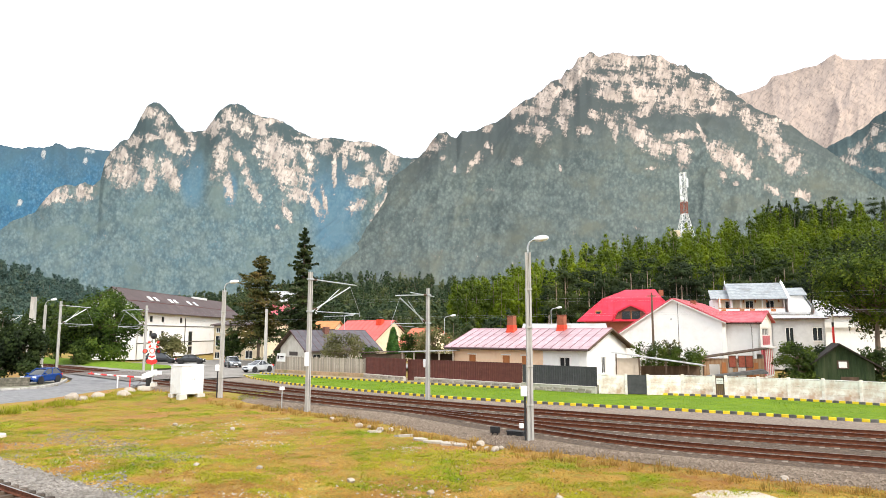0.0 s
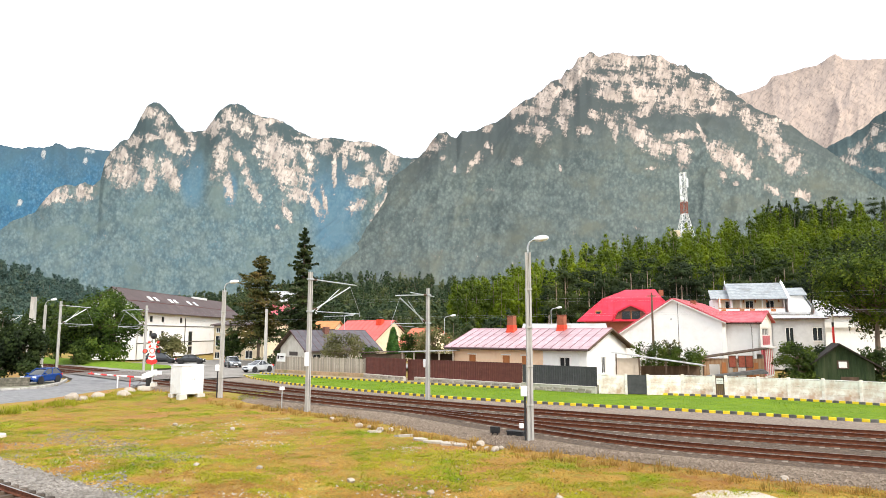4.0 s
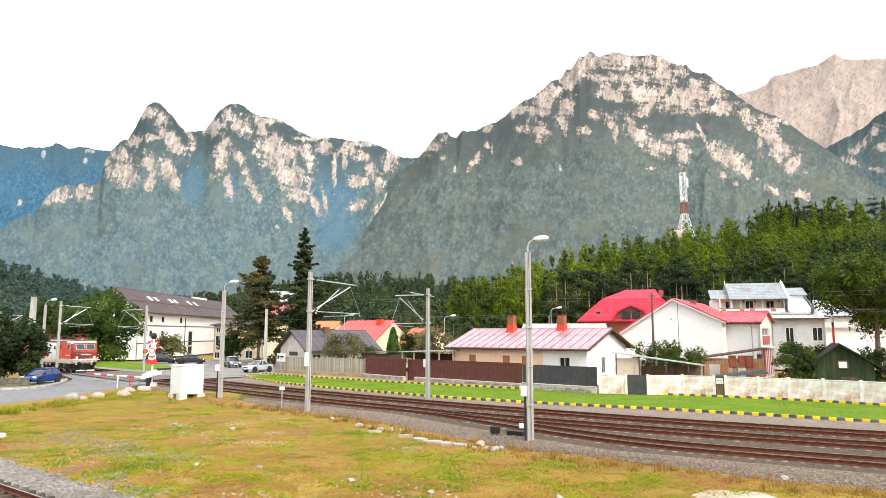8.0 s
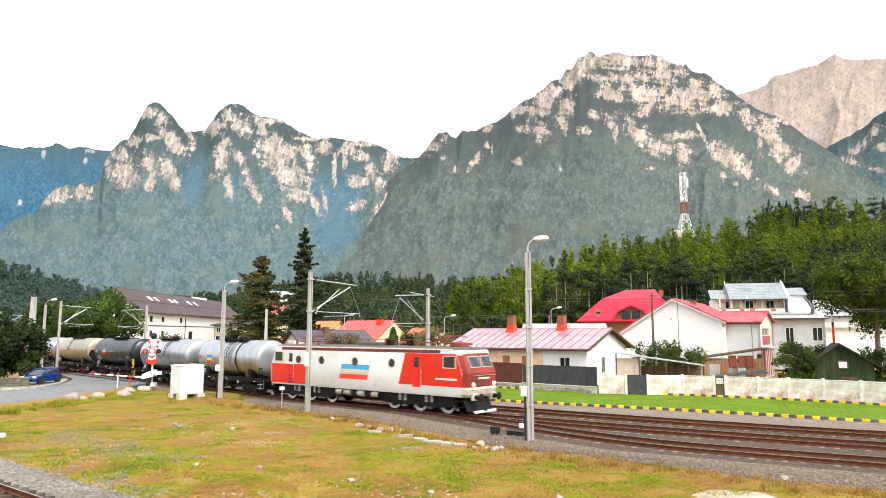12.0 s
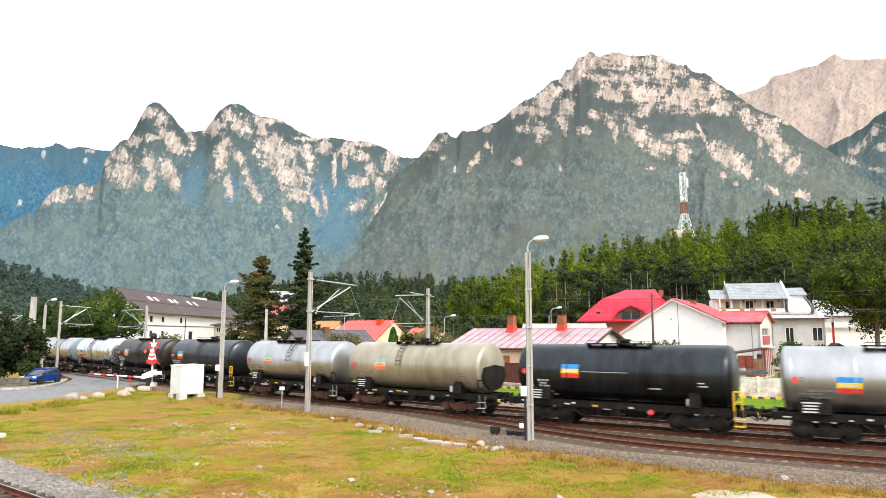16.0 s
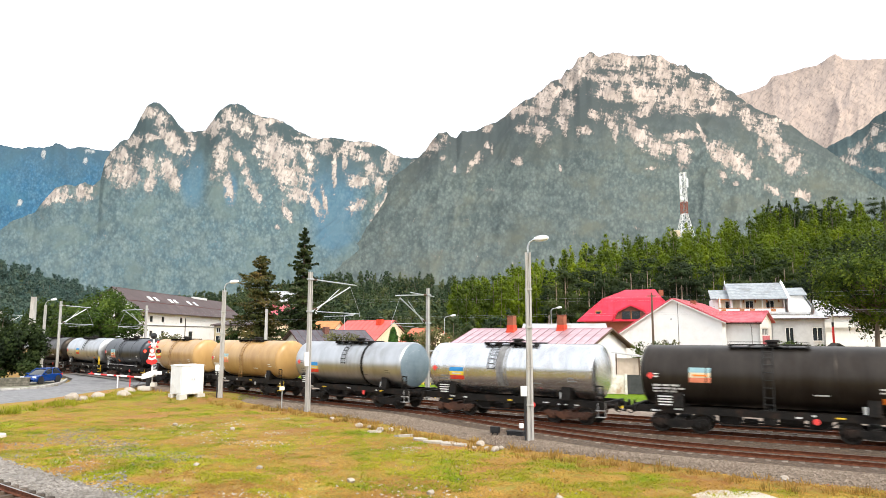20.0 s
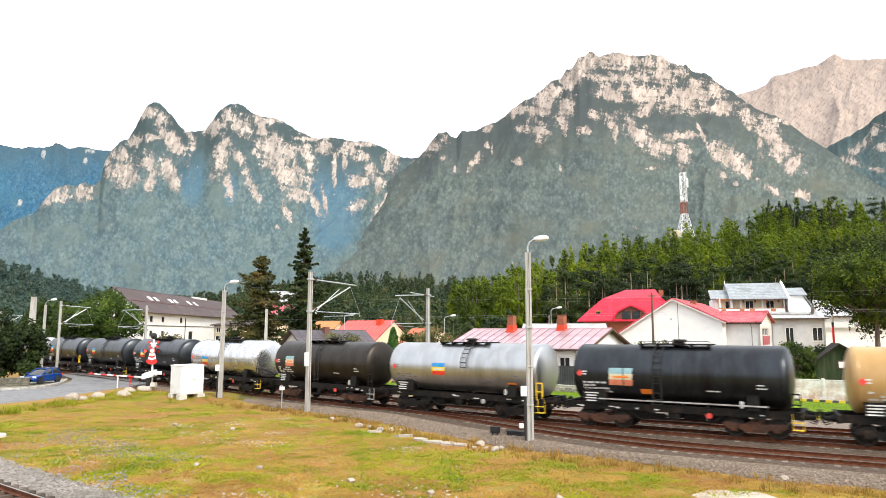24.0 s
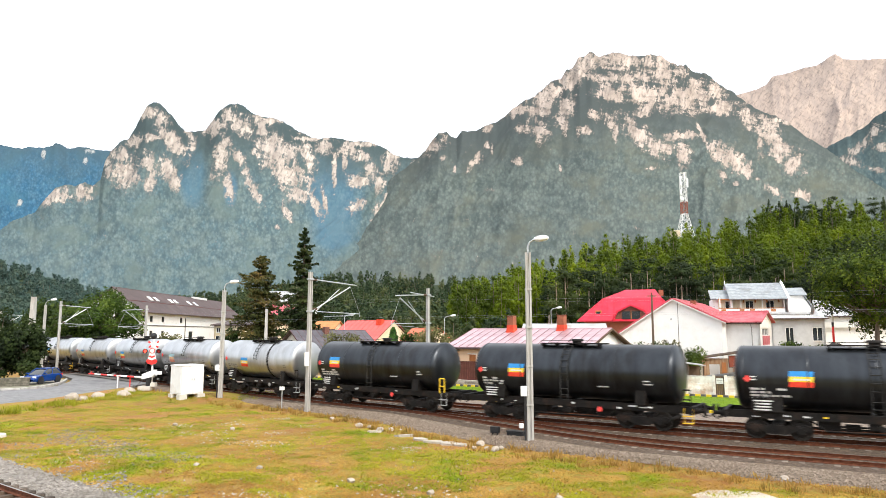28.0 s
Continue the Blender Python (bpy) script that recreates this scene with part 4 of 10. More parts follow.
        rung = mesh_of("rung", rod((-0.2, 0, 0), (0.2, 0, 0), 0.02, seg=5), steel)
        steps = [(-(r + 0.09) * math.cos(radians(a)), zc + (r + 0.09) * math.sin(radians(a))) for a in np.linspace(76, 2 if short else -16, 8)]
        for y, z in steps + ([] if short else [(-1.5, 1.85), (-1.5, 1.55), (-1.5, 1.3)]):
            share("rung", rung, ld, pose(lx, float(y), float(z)))
    if streak:
        part("spill_stain", tank_patch(lx + 0.3, lx + 0.95, zc - 0.9, zc + 1.38, r - 0.001, zc, 0, 10), material("dried_black_spill", (0.12, 0.12, 0.12), (0.3, 0.3, 0.3), scale=3, rough=0.6, stretch=(4, 1, 0.4)), tank, "dark dried spill down the tank's side")
    # marks
    if flag:
        cols = (flag_blue, flag_yellow, flag_red) if flag == "vivid" else (pale_blue, pale_yellow, pale_red)
        fx = flag_at * h
        hgt = 0.27 * flag_size
        for k, (nm, mt) in enumerate(zip(("blue_stripe", "yellow_stripe", "red_stripe"), cols)):
            z1 = flag_z + 1.55 * hgt - k * hgt
            part(nm, tank_patch(fx - 0.56 * flag_size, fx + 0.56 * flag_size, z1 - hgt, z1, r, zc, 0.16), mt, car)
        bars = tank_patch(fx - 0.36 * flag_size, fx + 0.4 * flag_size, flag_z - 0.04, flag_z + 0.04, r + 0.007, zc, 0.16)
        part("stripe_lettering", bars, white_mark if flag == "vivid" else orange_mark, car, "small unreadable lettering bar")
    # stencilled data: short bars
    mk = bmesh.new()
    x0 = -h + 0.75
    for row in range(6):
        z = 2.2 - row * 0.15
        x = x0
        while x < x0 + 1.25:
            w = rnd.uniform(0.12, 0.4)
            if rnd.random() < 0.8:
                mk2 = tank_patch(x, x + w, z, z + 0.09, r, zc, 0, 1)
                me = bpy.data.meshes.new("tmp")
                mk2.to_mesh(me)
                mk2.free()
                mk.from_mesh(me)
                bpy.data.meshes.remove(me)
            x += w + 0.07
    tagged(part("stencil_lettering", mk, white_mark if paint in ("black", "sooty", "tan") else faint_mark, car), kind="stuff")
    for x, z, w in ((h * 0.72, 2.35, 0.3), (h * 0.72, 2.2, 0.42), (h * 0.3, 2.0, 0.6), (-h * 0.86, 2.75, 0.22), (-h * 0.86, 2.62, 0.22)):
        part("side_mark", tank_patch(x, x + w, z, z + 0.06, r, zc, 0, 1), white_mark if paint in ("black", "sooty", "tan") else faint_mark, car)
    pl = box(0.95, 0.03, 0.62, (-h * 0.78, -1.22, 1.22), bevel=0.01)
    plate = part("data_plate", pl, dark_steel, car)
    bb = bmesh.new()
    for row in range(4):
        box(rnd.uniform(0.5, 0.8), 0.01, 0.06, (-h * 0.78, -1.241, 1.29 + row * 0.13), bm=bb)
    part("plate_lettering", bb, white_mark, plate)
    dia = bmesh.new()
    box(0.24, 0.02, 0.24, (0, 0, -0.12), bm=dia, rot=Matrix.Rotation(radians(45), 4, "Y"))
    part("hazard_diamond", dia, red_mark, car, "red hazard diamond", m=pose(-h * 0.9, -(r + 0.01) * math.cos(0.0), zc + 0.02))
    if orange is not None:
        part("orange_plate", tank_patch(orange * h - 0.28, orange * h + 0.28, 1.75, 2.0, r, zc), orange_mark, car, "orange hazard plate")
    # platform rail and step at the front end
    er = bmesh.new()
    ex = length / 2 - 0.6
    for x in (ex - 0.35, ex):
        rod((x, -1.32, 1.2), (x, -1.32, 2.05), 0.035, seg=6, bm=er)
    rod((ex - 0.35, -1.32, 2.05), (ex, -1.32, 2.05), 0.035, seg=6, bm=er)
    rod((ex - 0.35, -1.32, 1.6), (ex, -1.32, 1.6), 0.03, seg=6, bm=er)
    part("end_handrail", er, yellow_mark if yellow_rail else dark_steel, car)
    sp = box(0.45, 0.25, 0.03, (length / 2 - 0.75, -1.3, 0.5))
    box(0.45, 0.25, 0.03, (length / 2 - 0.75, -1.3, 0.82), bm=sp)
    for x in (-0.2, 0.2):
        box(0.03, 0.03, 0.7, (length / 2 - 0.75 + x, -1.18, 0.5), bm=sp)
    part("step", sp, yellow_mark if rnd.random() < 0.35 else grey_paint, car)
    # brake gear below the frame
    bk = rod((0.3, -0.5, 0.72), (1.3, -0.5, 0.72), 0.2, seg=12)
    rod((-1.2, -0.3, 0.62), (-0.6, -0.3, 0.62), 0.16, seg=12, bm=bk)
    pipe([(-px + 1.0, -0.7, 0.55), (px - 1.0, -0.7, 0.55)], 0.025, 6, bk)
    pipe([(-px + 1.2, 0.2, 0.5), (px - 1.2, 0.2, 0.5)], 0.03, 6, bk)
    box(0.5, 0.4, 0.35, (-0.1, -0.8, 0.62), bevel=0.03, bm=bk)
    for s in (-1, 1):
        pipe([(-px + 1.3, s * 1.0, 0.92), (-px + 1.9, s * 1.0, 0.5), (px - 1.9, s * 1.0, 0.5), (px - 1.3, s * 1.0, 0.92)], 0.045, 6, bk)
    for x in (-1.8, 1.9):
        box(0.9, 1.4, 0.4, (x, 0, 0.5), bevel=0.05, bm=bk)
    part("brake_gear", bk, dark_steel, car)
    vp = rod((0.1, -0.2, 1.3), (0.1, -0.2, 0.6), 0.11, seg=10)
    rod((0.1, -1.15, 0.75), (0.1, 1.15, 0.75), 0.09, seg=10, bm=vp)
    rod((0.1, -1.3, 0.75), (0.1, -1.15, 0.75), 0.14, seg=10, bm=vp)
    part("outlet_pipe", vp, dark_steel, car)
    wx = length / 2 - 3.0
    hb = box(0.16, 0.06, 0.32, (wx, -1.12, 1.3), bevel=0.02)
    part("tag_box", hb, white_mark, car)
    br = lathe([(0.11, -0.02), (0.14, 0.0), (0.11, 0.02)], 14, m=Matrix.Translation((px * 0.45, -1.12, 0.88)) @ Matrix.Rotation(math.pi / 2, 4, "X"))
    part("brake_handwheel", br, grey_paint if rnd.random() < 0.6 else red_mark, car)
    # chalked and stencilled marks along the side of the frame
    for k in range(7):
        x = rnd.uniform(-length / 2 + 1.0, length / 2 - 1.2)
        part("frame_mark", box(rnd.uniform(0.12, 0.38), 0.012, rnd.uniform(0.04, 0.09), (x, -1.067, rnd.uniform(0.96, 1.1))), yellow_mark if rnd.random() < 0.2 else white_mark, car)
    return car




def loft(layers, bm=None):
    """Layers of equal outlines, bottom to top, skinned and closed."""
    bm = bm or bmesh.new()
    rings = [[bm.verts.new(p) for p in lay] for lay in layers]
    n = len(rings[0])
    for a, b in zip(rings, rings[1:]):
        for i in range(n):
            bm.faces.new((a[i], a[(i + 1) % n], b[(i + 1) % n], b[i]))
    bm.faces.new(rings[0][::-1])
    bm.faces.new(rings[-1])
    return bm


def body_layer(z, L, W, corner=0.45):
    out = []
    for sx, sy in ((1, 1), (-1, 1), (-1, -1), (1, -1)):
        q = [(sx * L, sy * (W - 0.42)), (sx * (L - 0.12), sy * (W - 0.16)), (sx * (L - corner), sy * W)]
        out += [(x, y, z) for x, y in (q if sx * sy > 0 else q[::-1])]
    return out


def locomotive(length):
    lo = thing("electric_locomotive", pose(0, 0, 0), "white and red electric locomotive with dirty cab front and white-rimmed wheels", "locomotive")
    L = 9.35
    body = part("body", loft([body_layer(1.05, L - 0.15, 1.45), body_layer(1.2, L, 1.5), body_layer(2.42, L + 0.02, 1.5), body_layer(3.42, L - 0.42, 1.49, 0.4), body_layer(3.72, L - 0.5, 1.47, 0.4)]), white_body, lo, smooth=True)
    part("roof", loft([body_layer(3.72, L - 0.51, 1.46, 0.4), body_layer(3.80, L - 0.6, 1.36, 0.4), body_layer(3.87, L - 0.85, 1.0), body_layer(3.90, L - 1.1, 0.6)]), roof_grey, lo, smooth=True)
    part("roof_band", box(2 * L - 3.6, 0.02, 0.19, (-0.25, -1.482, 3.52)), maroon, lo, "dark red band below the roof edge")
    part("gutter", box(2 * L - 2.0, 0.07, 0.07, (-0.15, -1.47, 3.72)), white_body, lo, "white gutter along the roof edge")
    for s in (-1, 1):
        # red cab panels, a little proud
        out = [(3.95, 1.62), (8.95, 1.62), (8.9, 2.42), (8.5, 3.50), (4.5, 3.50)]
        if s < 0:
            part("red_side_panel", prism(out, 0.012, "y", -1.512), red_body, lo, "red panel on the cab's side")
            part("red_side_panel", prism([(-8.95, 1.16), (-4.9, 1.16), (-4.7, 2.52), (-8.95, 2.52)], 0.012, "y", -1.512), red_body, lo, "red panel on the rear half's side")
        else:
            part("red_side_panel", prism(out, 0.012, "y", 1.5), red_body, lo, "red panel on the cab's side")
    fl = loft([body_layer(1.62, L + 0.012, 1.505), body_layer(2.42, L + 0.034, 1.505), body_layer(3.42, L - 0.405, 1.486, 0.4), body_layer(3.52, L - 0.445, 1.452, 0.4)])
    cut = [f for f in fl.faces if f.calc_center_median().x < 8.2]
    bmesh.ops.delete(fl, geom=cut, context="FACES")
    nose = part("cab_front", fl, material("browned_red_paint", (0.27, 0.03, 0.02), (0.36, 0.045, 0.028), scale=1.6, rough=0.5, stain=(0.10, 0.032, 0.024), stain_scale=0.9, stain_amount=0.6), lo, "red cab front, browned by dirt")
    sk = loft([body_layer(1.03, L - 0.13, 1.455), body_layer(1.2, L + 0.015, 1.507), body_layer(1.5, L + 0.018, 1.507)])
    bmesh.ops.delete(sk, geom=[f for f in sk.faces if f.calc_center_median().x < 8.7], context="FACES")
    part("skirt", sk, material("dirty_white_skirt", (0.45, 0.36, 0.27), (0.6, 0.54, 0.46), scale=2, rough=0.7, stain=(0.22, 0.13, 0.08), stain_scale=1.4, stain_amount=0.8), lo)
    # brow over the windscreens
    part("cab_brow", loft([body_layer(3.45, L - 0.40, 1.47, 0.4), body_layer(3.62, L - 0.5, 1.42, 0.4), body_layer(3.72, L - 0.62, 1.36, 0.4)]), maroon, lo)
    # windscreens: tilted panes with frames
    tilt = math.atan2(0.44, 1.0)
    for end in (1, -1):
        for y in (-0.58, 0.58):
            m = Matrix.Rotation(0 if end > 0 else math.pi, 4, "Z") @ Matrix.Translation((L + 0.02 - 0.27, y, 3.04)) @ Matrix.Rotation(-tilt, 4, "Y")
            w = part("windscreen", box(0.03, 0.92, 0.62, (0.015, 0, -0.31), bevel=0.01), window_glass, lo, m=m)
            fbm = box(0.05, 1.02, 0.05, (0.01, 0, -0.36))
            box(0.05, 1.02, 0.05, (0.01, 0, 0.31), bm=fbm)
            for yy in (-0.485, 0.485):
                box(0.05, 0.05, 0.62, (0.01, yy, -0.31), bm=fbm)
            part("window_frame", fbm, grey_paint, w)
            rod_bm = rod((0.05, 0.1, -0.3), (0.06, -0.15, 0.2), 0.012, seg=5)
            part("wiper", rod_bm, dark_steel, w)
    for x in (8.0, -8.1):
        w = part("cab_window", box(0.85, 0.02, 0.62, (x, -1.525, 2.72), bevel=0.01), window_glass, lo)
        fbm = box(0.97, 0.03, 0.06, (x, -1.52, 2.66))
        box(0.97, 0.03, 0.06, (x, -1.52, 3.34), bm=fbm)
        for xx in (-0.455, 0.455):
            box(0.06, 0.03, 0.62, (x + xx, -1.52, 2.72), bm=fbm)
        part("window_frame", fbm, pale_grey, w)
    for x in (5.45, -6.7):
        d = bmesh.new()
        box(0.62, 0.012, 1.9, (x, -1.518, 1.5), bm=d)
        door = part("cab_door", d, red_body, lo)
        if x < 0:
            part("door_top", box(0.64, 0.016, 0.92, (x, -1.518, 2.50)), white_body, door, "white upper half of the door")
            for k in range(3):
                part("foothold", box(0.34, 0.03, 0.05, (x, -1.525, 1.25 + 0.22 * k)), dark_steel, door)
        part("door_window", box(0.4, 0.012, 0.6, (x, -1.528, 2.68), bevel=0.01), window_glass, door)
        part("grab_rail", pipe([(x + 0.4, -1.58, 1.5), (x + 0.4, -1.58, 2.6)], 0.018, 6), grey_paint, door)
    for x in (-5.85, -3.35, 0.0, 3.35):
        po = lathe([(0.01, 0.02), (0.22, 0.02), (0.23, 0.0)], 22, m=Matrix.Translation((x, -1.5, 2.86)) @ Matrix.Rotation(math.pi / 2, 4, "X"))
        pw = part("porthole", po, window_glass, lo)
        part("porthole_frame", lathe([(0.22, 0.0), (0.22, 0.03), (0.27, 0.03), (0.27, 0.0)], 22, m=Matrix.Translation((x, -1.5, 2.86)) @ Matrix.Rotation(math.pi / 2, 4, "X")), roof_grey, pw)
    # three-striped emblem with unreadable lettering
    for k, (nm, mt) in enumerate((("blue_stripe", sky_blue), ("yellow_stripe", pale_yellow), ("red_stripe", flag_red))):
        z = 2.36 - 0.32 * k
        sl = 0.08
        part(nm, prism([(-1.37 - sl * k, z), (1.33 - sl * k, z), (1.33 - sl * (k - 1), z + 0.31), (-1.37 - sl * (k - 1), z + 0.31)], 0.012, "y", -1.512), mt, lo)
    lt = box(2.1, 0.012, 0.11, (-0.05, -1.524, 2.14))
    part("lettering_bar", lt, white_mark, lo, "white unreadable lettering on the emblem")
    lt = box(1.6, 0.01, 0.12, (7.75, -1.518, 1.98))
    part("lettering_bar", lt, white_mark, lo, "small white unreadable lettering")
    lt = box(0.012, 1.1, 0.1, (L + 0.034, 0, 2.06))
    part("lettering_bar", lt, white_mark, lo, "small white unreadable lettering")
    for end in (1, -1):
        for y in (-1.0, 1.0):
            hd = lathe([(0.01, 0.08), (0.09, 0.07), (0.12, 0.04), (0.13, 0.0)], 18, axis="x", m=Matrix.Translation((end * (L + 0.02), y, 1.78)) @ Matrix.Rotation(0 if end > 0 else math.pi, 4, "Z"))
            part("headlight", hd, lamp_glow if end > 0 else grey_paint, lo, "lit warm headlight" if end > 0 else "")
        for y in (-0.875, 0.875):
            share("buffer", BUFFER, lo, pose(end * (L + 0.02), y, 1.06, 0, 0, 0 if end > 0 else 180))
            part("buffer_box", box(0.16, 0.46, 0.4, (end * (L + 0.0), y, 0.88), bevel=0.02), pale_grey, lo)
        share("coupler", COUPLER, lo, pose(end * (L + 0.02), 0, 1.02, 0, 0, 0 if end > 0 else 180))
        e = end
        part("snowplough", loft([[(e * (L - 0.3), -1.2, 0.25), (e * (L + 0.25), 0, 0.25), (e * (L - 0.3), 1.2, 0.25), (e * (L - 0.6), 0, 0.25)], [(e * (L - 0.5), -1.3, 0.95), (e * (L - 0.1), 0, 0.95), (e * (L - 0.5), 1.3, 0.95), (e * (L - 0.8), 0, 0.95)]]), dark_steel, lo)
        part("plough_edge", box(0.1, 2.1, 0.14, (e * (L + 0.12), 0, 0.16), bevel=0.02), white_rim, lo, "white painted lower edge")
        part("handrail", pipe([(e * (L + 0.07), -1.15, 2.28), (e * (L + 0.07), 1.15, 2.28)], 0.018, 6), grey_paint, lo)
        st = box(0.5, 0.25, 0.04, (e * 8.6, -1.35, 0.45))
        box(0.5, 0.25, 0.04, (e * 8.6, -1.38, 0.8), bm=st)
        for dx in (-0.22, 0.22):
            box(0.04, 0.04, 0.65, (e * 8.6 + dx, -1.3, 0.45), bm=st)
        part("step", st, dark_steel, lo)
    # underframe and bogies
    ub = box(4.2, 2.3, 0.5, (0, 0, 0.5), bevel=0.05)
    for x in (-1.5, -0.4, 0.9, 1.6):
        rod((x, -1.25, 0.78), (x + 0.6, -1.25, 0.78), 0.2, seg=12, bm=ub)
    part("underframe", ub, dark_steel, lo)
    for k, x in enumerate((-1.9, -1.1, 0.2, 1.5)):
        part("air_tank", rod((x, -1.3, 0.82), (x + 0.55, -1.3, 0.82), 0.19, seg=14), dusty_tank if k % 2 else grey_paint, lo, smooth=True)
    for bx in (-5.15, 5.15):
        fb = bmesh.new()
        for y in (-1.12, 1.12):
            prism([(-3.0, 0.95), (-2.6, 1.12), (2.6, 1.12), (3.0, 0.95), (3.0, 0.55), (2.5, 0.40), (1.6, 0.34), (0.6, 0.40), (-0.6, 0.40), (-1.6, 0.34), (-2.5, 0.40), (-3.0, 0.55)], 0.12, "y", y - 0.06 + math.copysign(0.06, y), fb)
        for x in (-1.1, 1.1):
            box(0.4, 2.2, 0.3, (x, 0, 0.55), bm=fb)
        bo = part("bogie", fb, dark_steel, lo, m=pose(bx, 0, 0))
        for dx in (-2.175, 0, 2.175):
            w = share("wheelset", loco_wheel, bo, pose(dx, 0, 0.625))
            WHEELS.append((w, (dx, 0, 0.625), 0.625, 0))
            part("axle_box", box(0.36, 0.2, 0.36, (dx, -1.16, 0.52), bevel=0.04), dark_steel, bo)
        for dx in (-1.3, -0.85, 0.85, 1.3):
            sp = bmesh.new()
            for i in range(6):
                lathe([(0.1, 0.62 + i * 0.075), (0.14, 0.65 + i * 0.075), (0.1, 0.68 + i * 0.075)], 14, sp, m=Matrix.Translation((dx, -1.2, 0)))
            part("spring", sp, grey_paint, bo)
    # roof gear: two folded pantographs, boxes, insulators, bus bar
    for px in (-6.0, 6.2):
        pg = pipe([(px - 1.3, -0.6, 4.12), (px + 1.3, -0.6, 4.12), (px + 1.3, 0.6, 4.12), (px - 1.3, 0.6, 4.12), (px - 1.3, -0.6, 4.12)], 0.035, 6)
        for y in (-0.5, 0.5):
            pipe([(px + 1.2, y, 4.2), (px - 1.0, y * 0.7, 4.35), (px + 1.0, y * 0.5, 4.5)], 0.025, 6, pg)
        pipe([(px + 0.95, -0.95, 4.42), (px + 0.95, -0.6, 4.54), (px + 0.95, 0.6, 4.54), (px + 0.95, 0.95, 4.42)], 0.03, 6, pg)
        pipe([(px + 1.25, -0.95, 4.42), (px + 1.25, -0.6, 4.54), (px + 1.25, 0.6, 4.54), (px + 1.25, 0.95, 4.42)], 0.03, 6, pg)
        pan = part("pantograph", pg, maroon, lo, "folded dark red pantograph")
        for x in (-1.2, 1.2):
            for y in (-0.6, 0.6):
                part("insulator", lathe([(0.05, 3.85), (0.1, 3.95), (0.05, 3.98), (0.1, 4.03), (0.05, 4.1)], 10, m=Matrix.Translation((px + x, y, 0))), maroon, pan)
    part("roof_box", box(0.9, 1.2, 0.3, (7.7, 0, 3.84), bevel=0.08), maroon, lo)
    part("roof_box", box(0.8, 1.0, 0.3, (-8.1, 0, 3.84), bevel=0.08), pale_grey, lo)
    part("roof_box", box(2.2, 1.0, 0.2, (0.2, 0, 3.9), bevel=0.04), roof_grey, lo)
    bb = pipe([(-4.4, -0.3, 4.3), (-1.0, -0.3, 4.32), (4.4, -0.3, 4.3)], 0.025, 6)
    for x in (-4.3, -2.2, 0, 1.6, 4.2):
        rod((x, -0.3, 3.9), (x, -0.3, 4.3), 0.05, seg=8, bm=bb)
    part("bus_bar", bb, maroon, lo)
    part("circuit_breaker", box(0.5, 0.35, 0.45, (1.6, 0.1, 3.92), bevel=0.05), dark_steel, lo)
    part("horn", rod((8.6, -0.35, 3.95), (8.95, -0.35, 3.95), 0.04, 0.09, seg=10), pale_grey, lo)
    return lo


TRAIN = [locomotive(CUTS[0] - CUTS[1])]
S, B, K, D, T, G = "silver", "bright", "black", "sooty", "tan", "beige"
LABELS = {
    S: "silver-grey tank wagon with coloured stripes and stained sides",
    B: "bright silver tank wagon with a ladder at mid length",
    K: "black tank wagon with white stencilling and coloured stripes",
    D: "sooty brown-black tank wagon with faded stripes",
    T: "ochre tan tank wagon with dark underframe",
    G: "dusty beige tank wagon on rust-brown bogies",
}
SPECS = (
    (S, dict(ring=True, flag_at=-0.55, flag_z=2.55, orange=None, streak=True)),
    (S, dict(flag_at=-0.50, flag_z=2.5, ladder=0.12, deck=-0.05)),
    (K, dict(flag_at=-0.42, flag_z=2.75, yellow_rail=True, ladder=None)),
    (G, dict(flag="faded", flag_at=-0.45, flag_z=2.75, bogie="rust", ladder=-0.15, end_plate=True)),
    (S, dict(flag="faded", flag_at=-0.42, flag_z=2.75, bogie="rust", ladder=0.06, orange=0.5, deck=-0.1)),
    (K, dict(flag_at=-0.6, flag_z=2.75, yellow_rail=True)),
    (D, dict(flag="faded", flag_at=-0.5, flag_z=2.75, orange=0.78)),
    (B, dict(flag_at=-0.6, flag_z=2.4, bogie="rust", ladder=-0.15, streak=True)),
    (S, dict(flag_at=-0.6, flag_z=2.35, ring=True, blue_end=True)),
    (T, dict(flag="faded", flag_at=-0.5, flag_z=2.7)),
    (T, dict(flag_at=-0.55, flag_z=2.7)),
    (K, dict(flag="faded", flag_at=-0.48, flag_z=2.55, flag_size=1.05, ladder=-0.13, orange=-0.24, bogie="rust", long_rail=True)),
    (S, dict(flag_at=-0.25, flag_z=2.6, ladder=0.1, orange=0.68, yellow_rail=True)),
    (D, dict(flag="faded", flag_at=-0.6, flag_z=2.7, bogie="rust")),
    (B, dict(flag_at=-0.5, flag_z=2.4, ladder=0.0)),
    (K, dict(flag_at=-0.5, flag_z=2.7)),
    (K, dict(flag_at=-0.5, flag_z=2.7)),
    (K, dict(flag_at=-0.62, flag_z=2.75, yellow_rail=True)),
    (S, dict(flag_at=-0.35, flag_z=2.45, ring=True)),
    (S, dict(flag="faded", flag_at=-0.5)),
    (S, dict(flag_at=-0.5)),
    (S, dict(flag_at=-0.5)),
    (S, dict(flag_at=-0.5)),
    (K, dict(flag_at=-0.5)),
)
for n_car, (paint, extra) in enumerate(SPECS, 1):
    TRAIN.append(tank_car(n_car, 2 * min(CUTS[n_car] - MIDDLE[n_car], MIDDLE[n_car] - CUTS[n_car + 1]), paint, LABELS[paint], **extra))


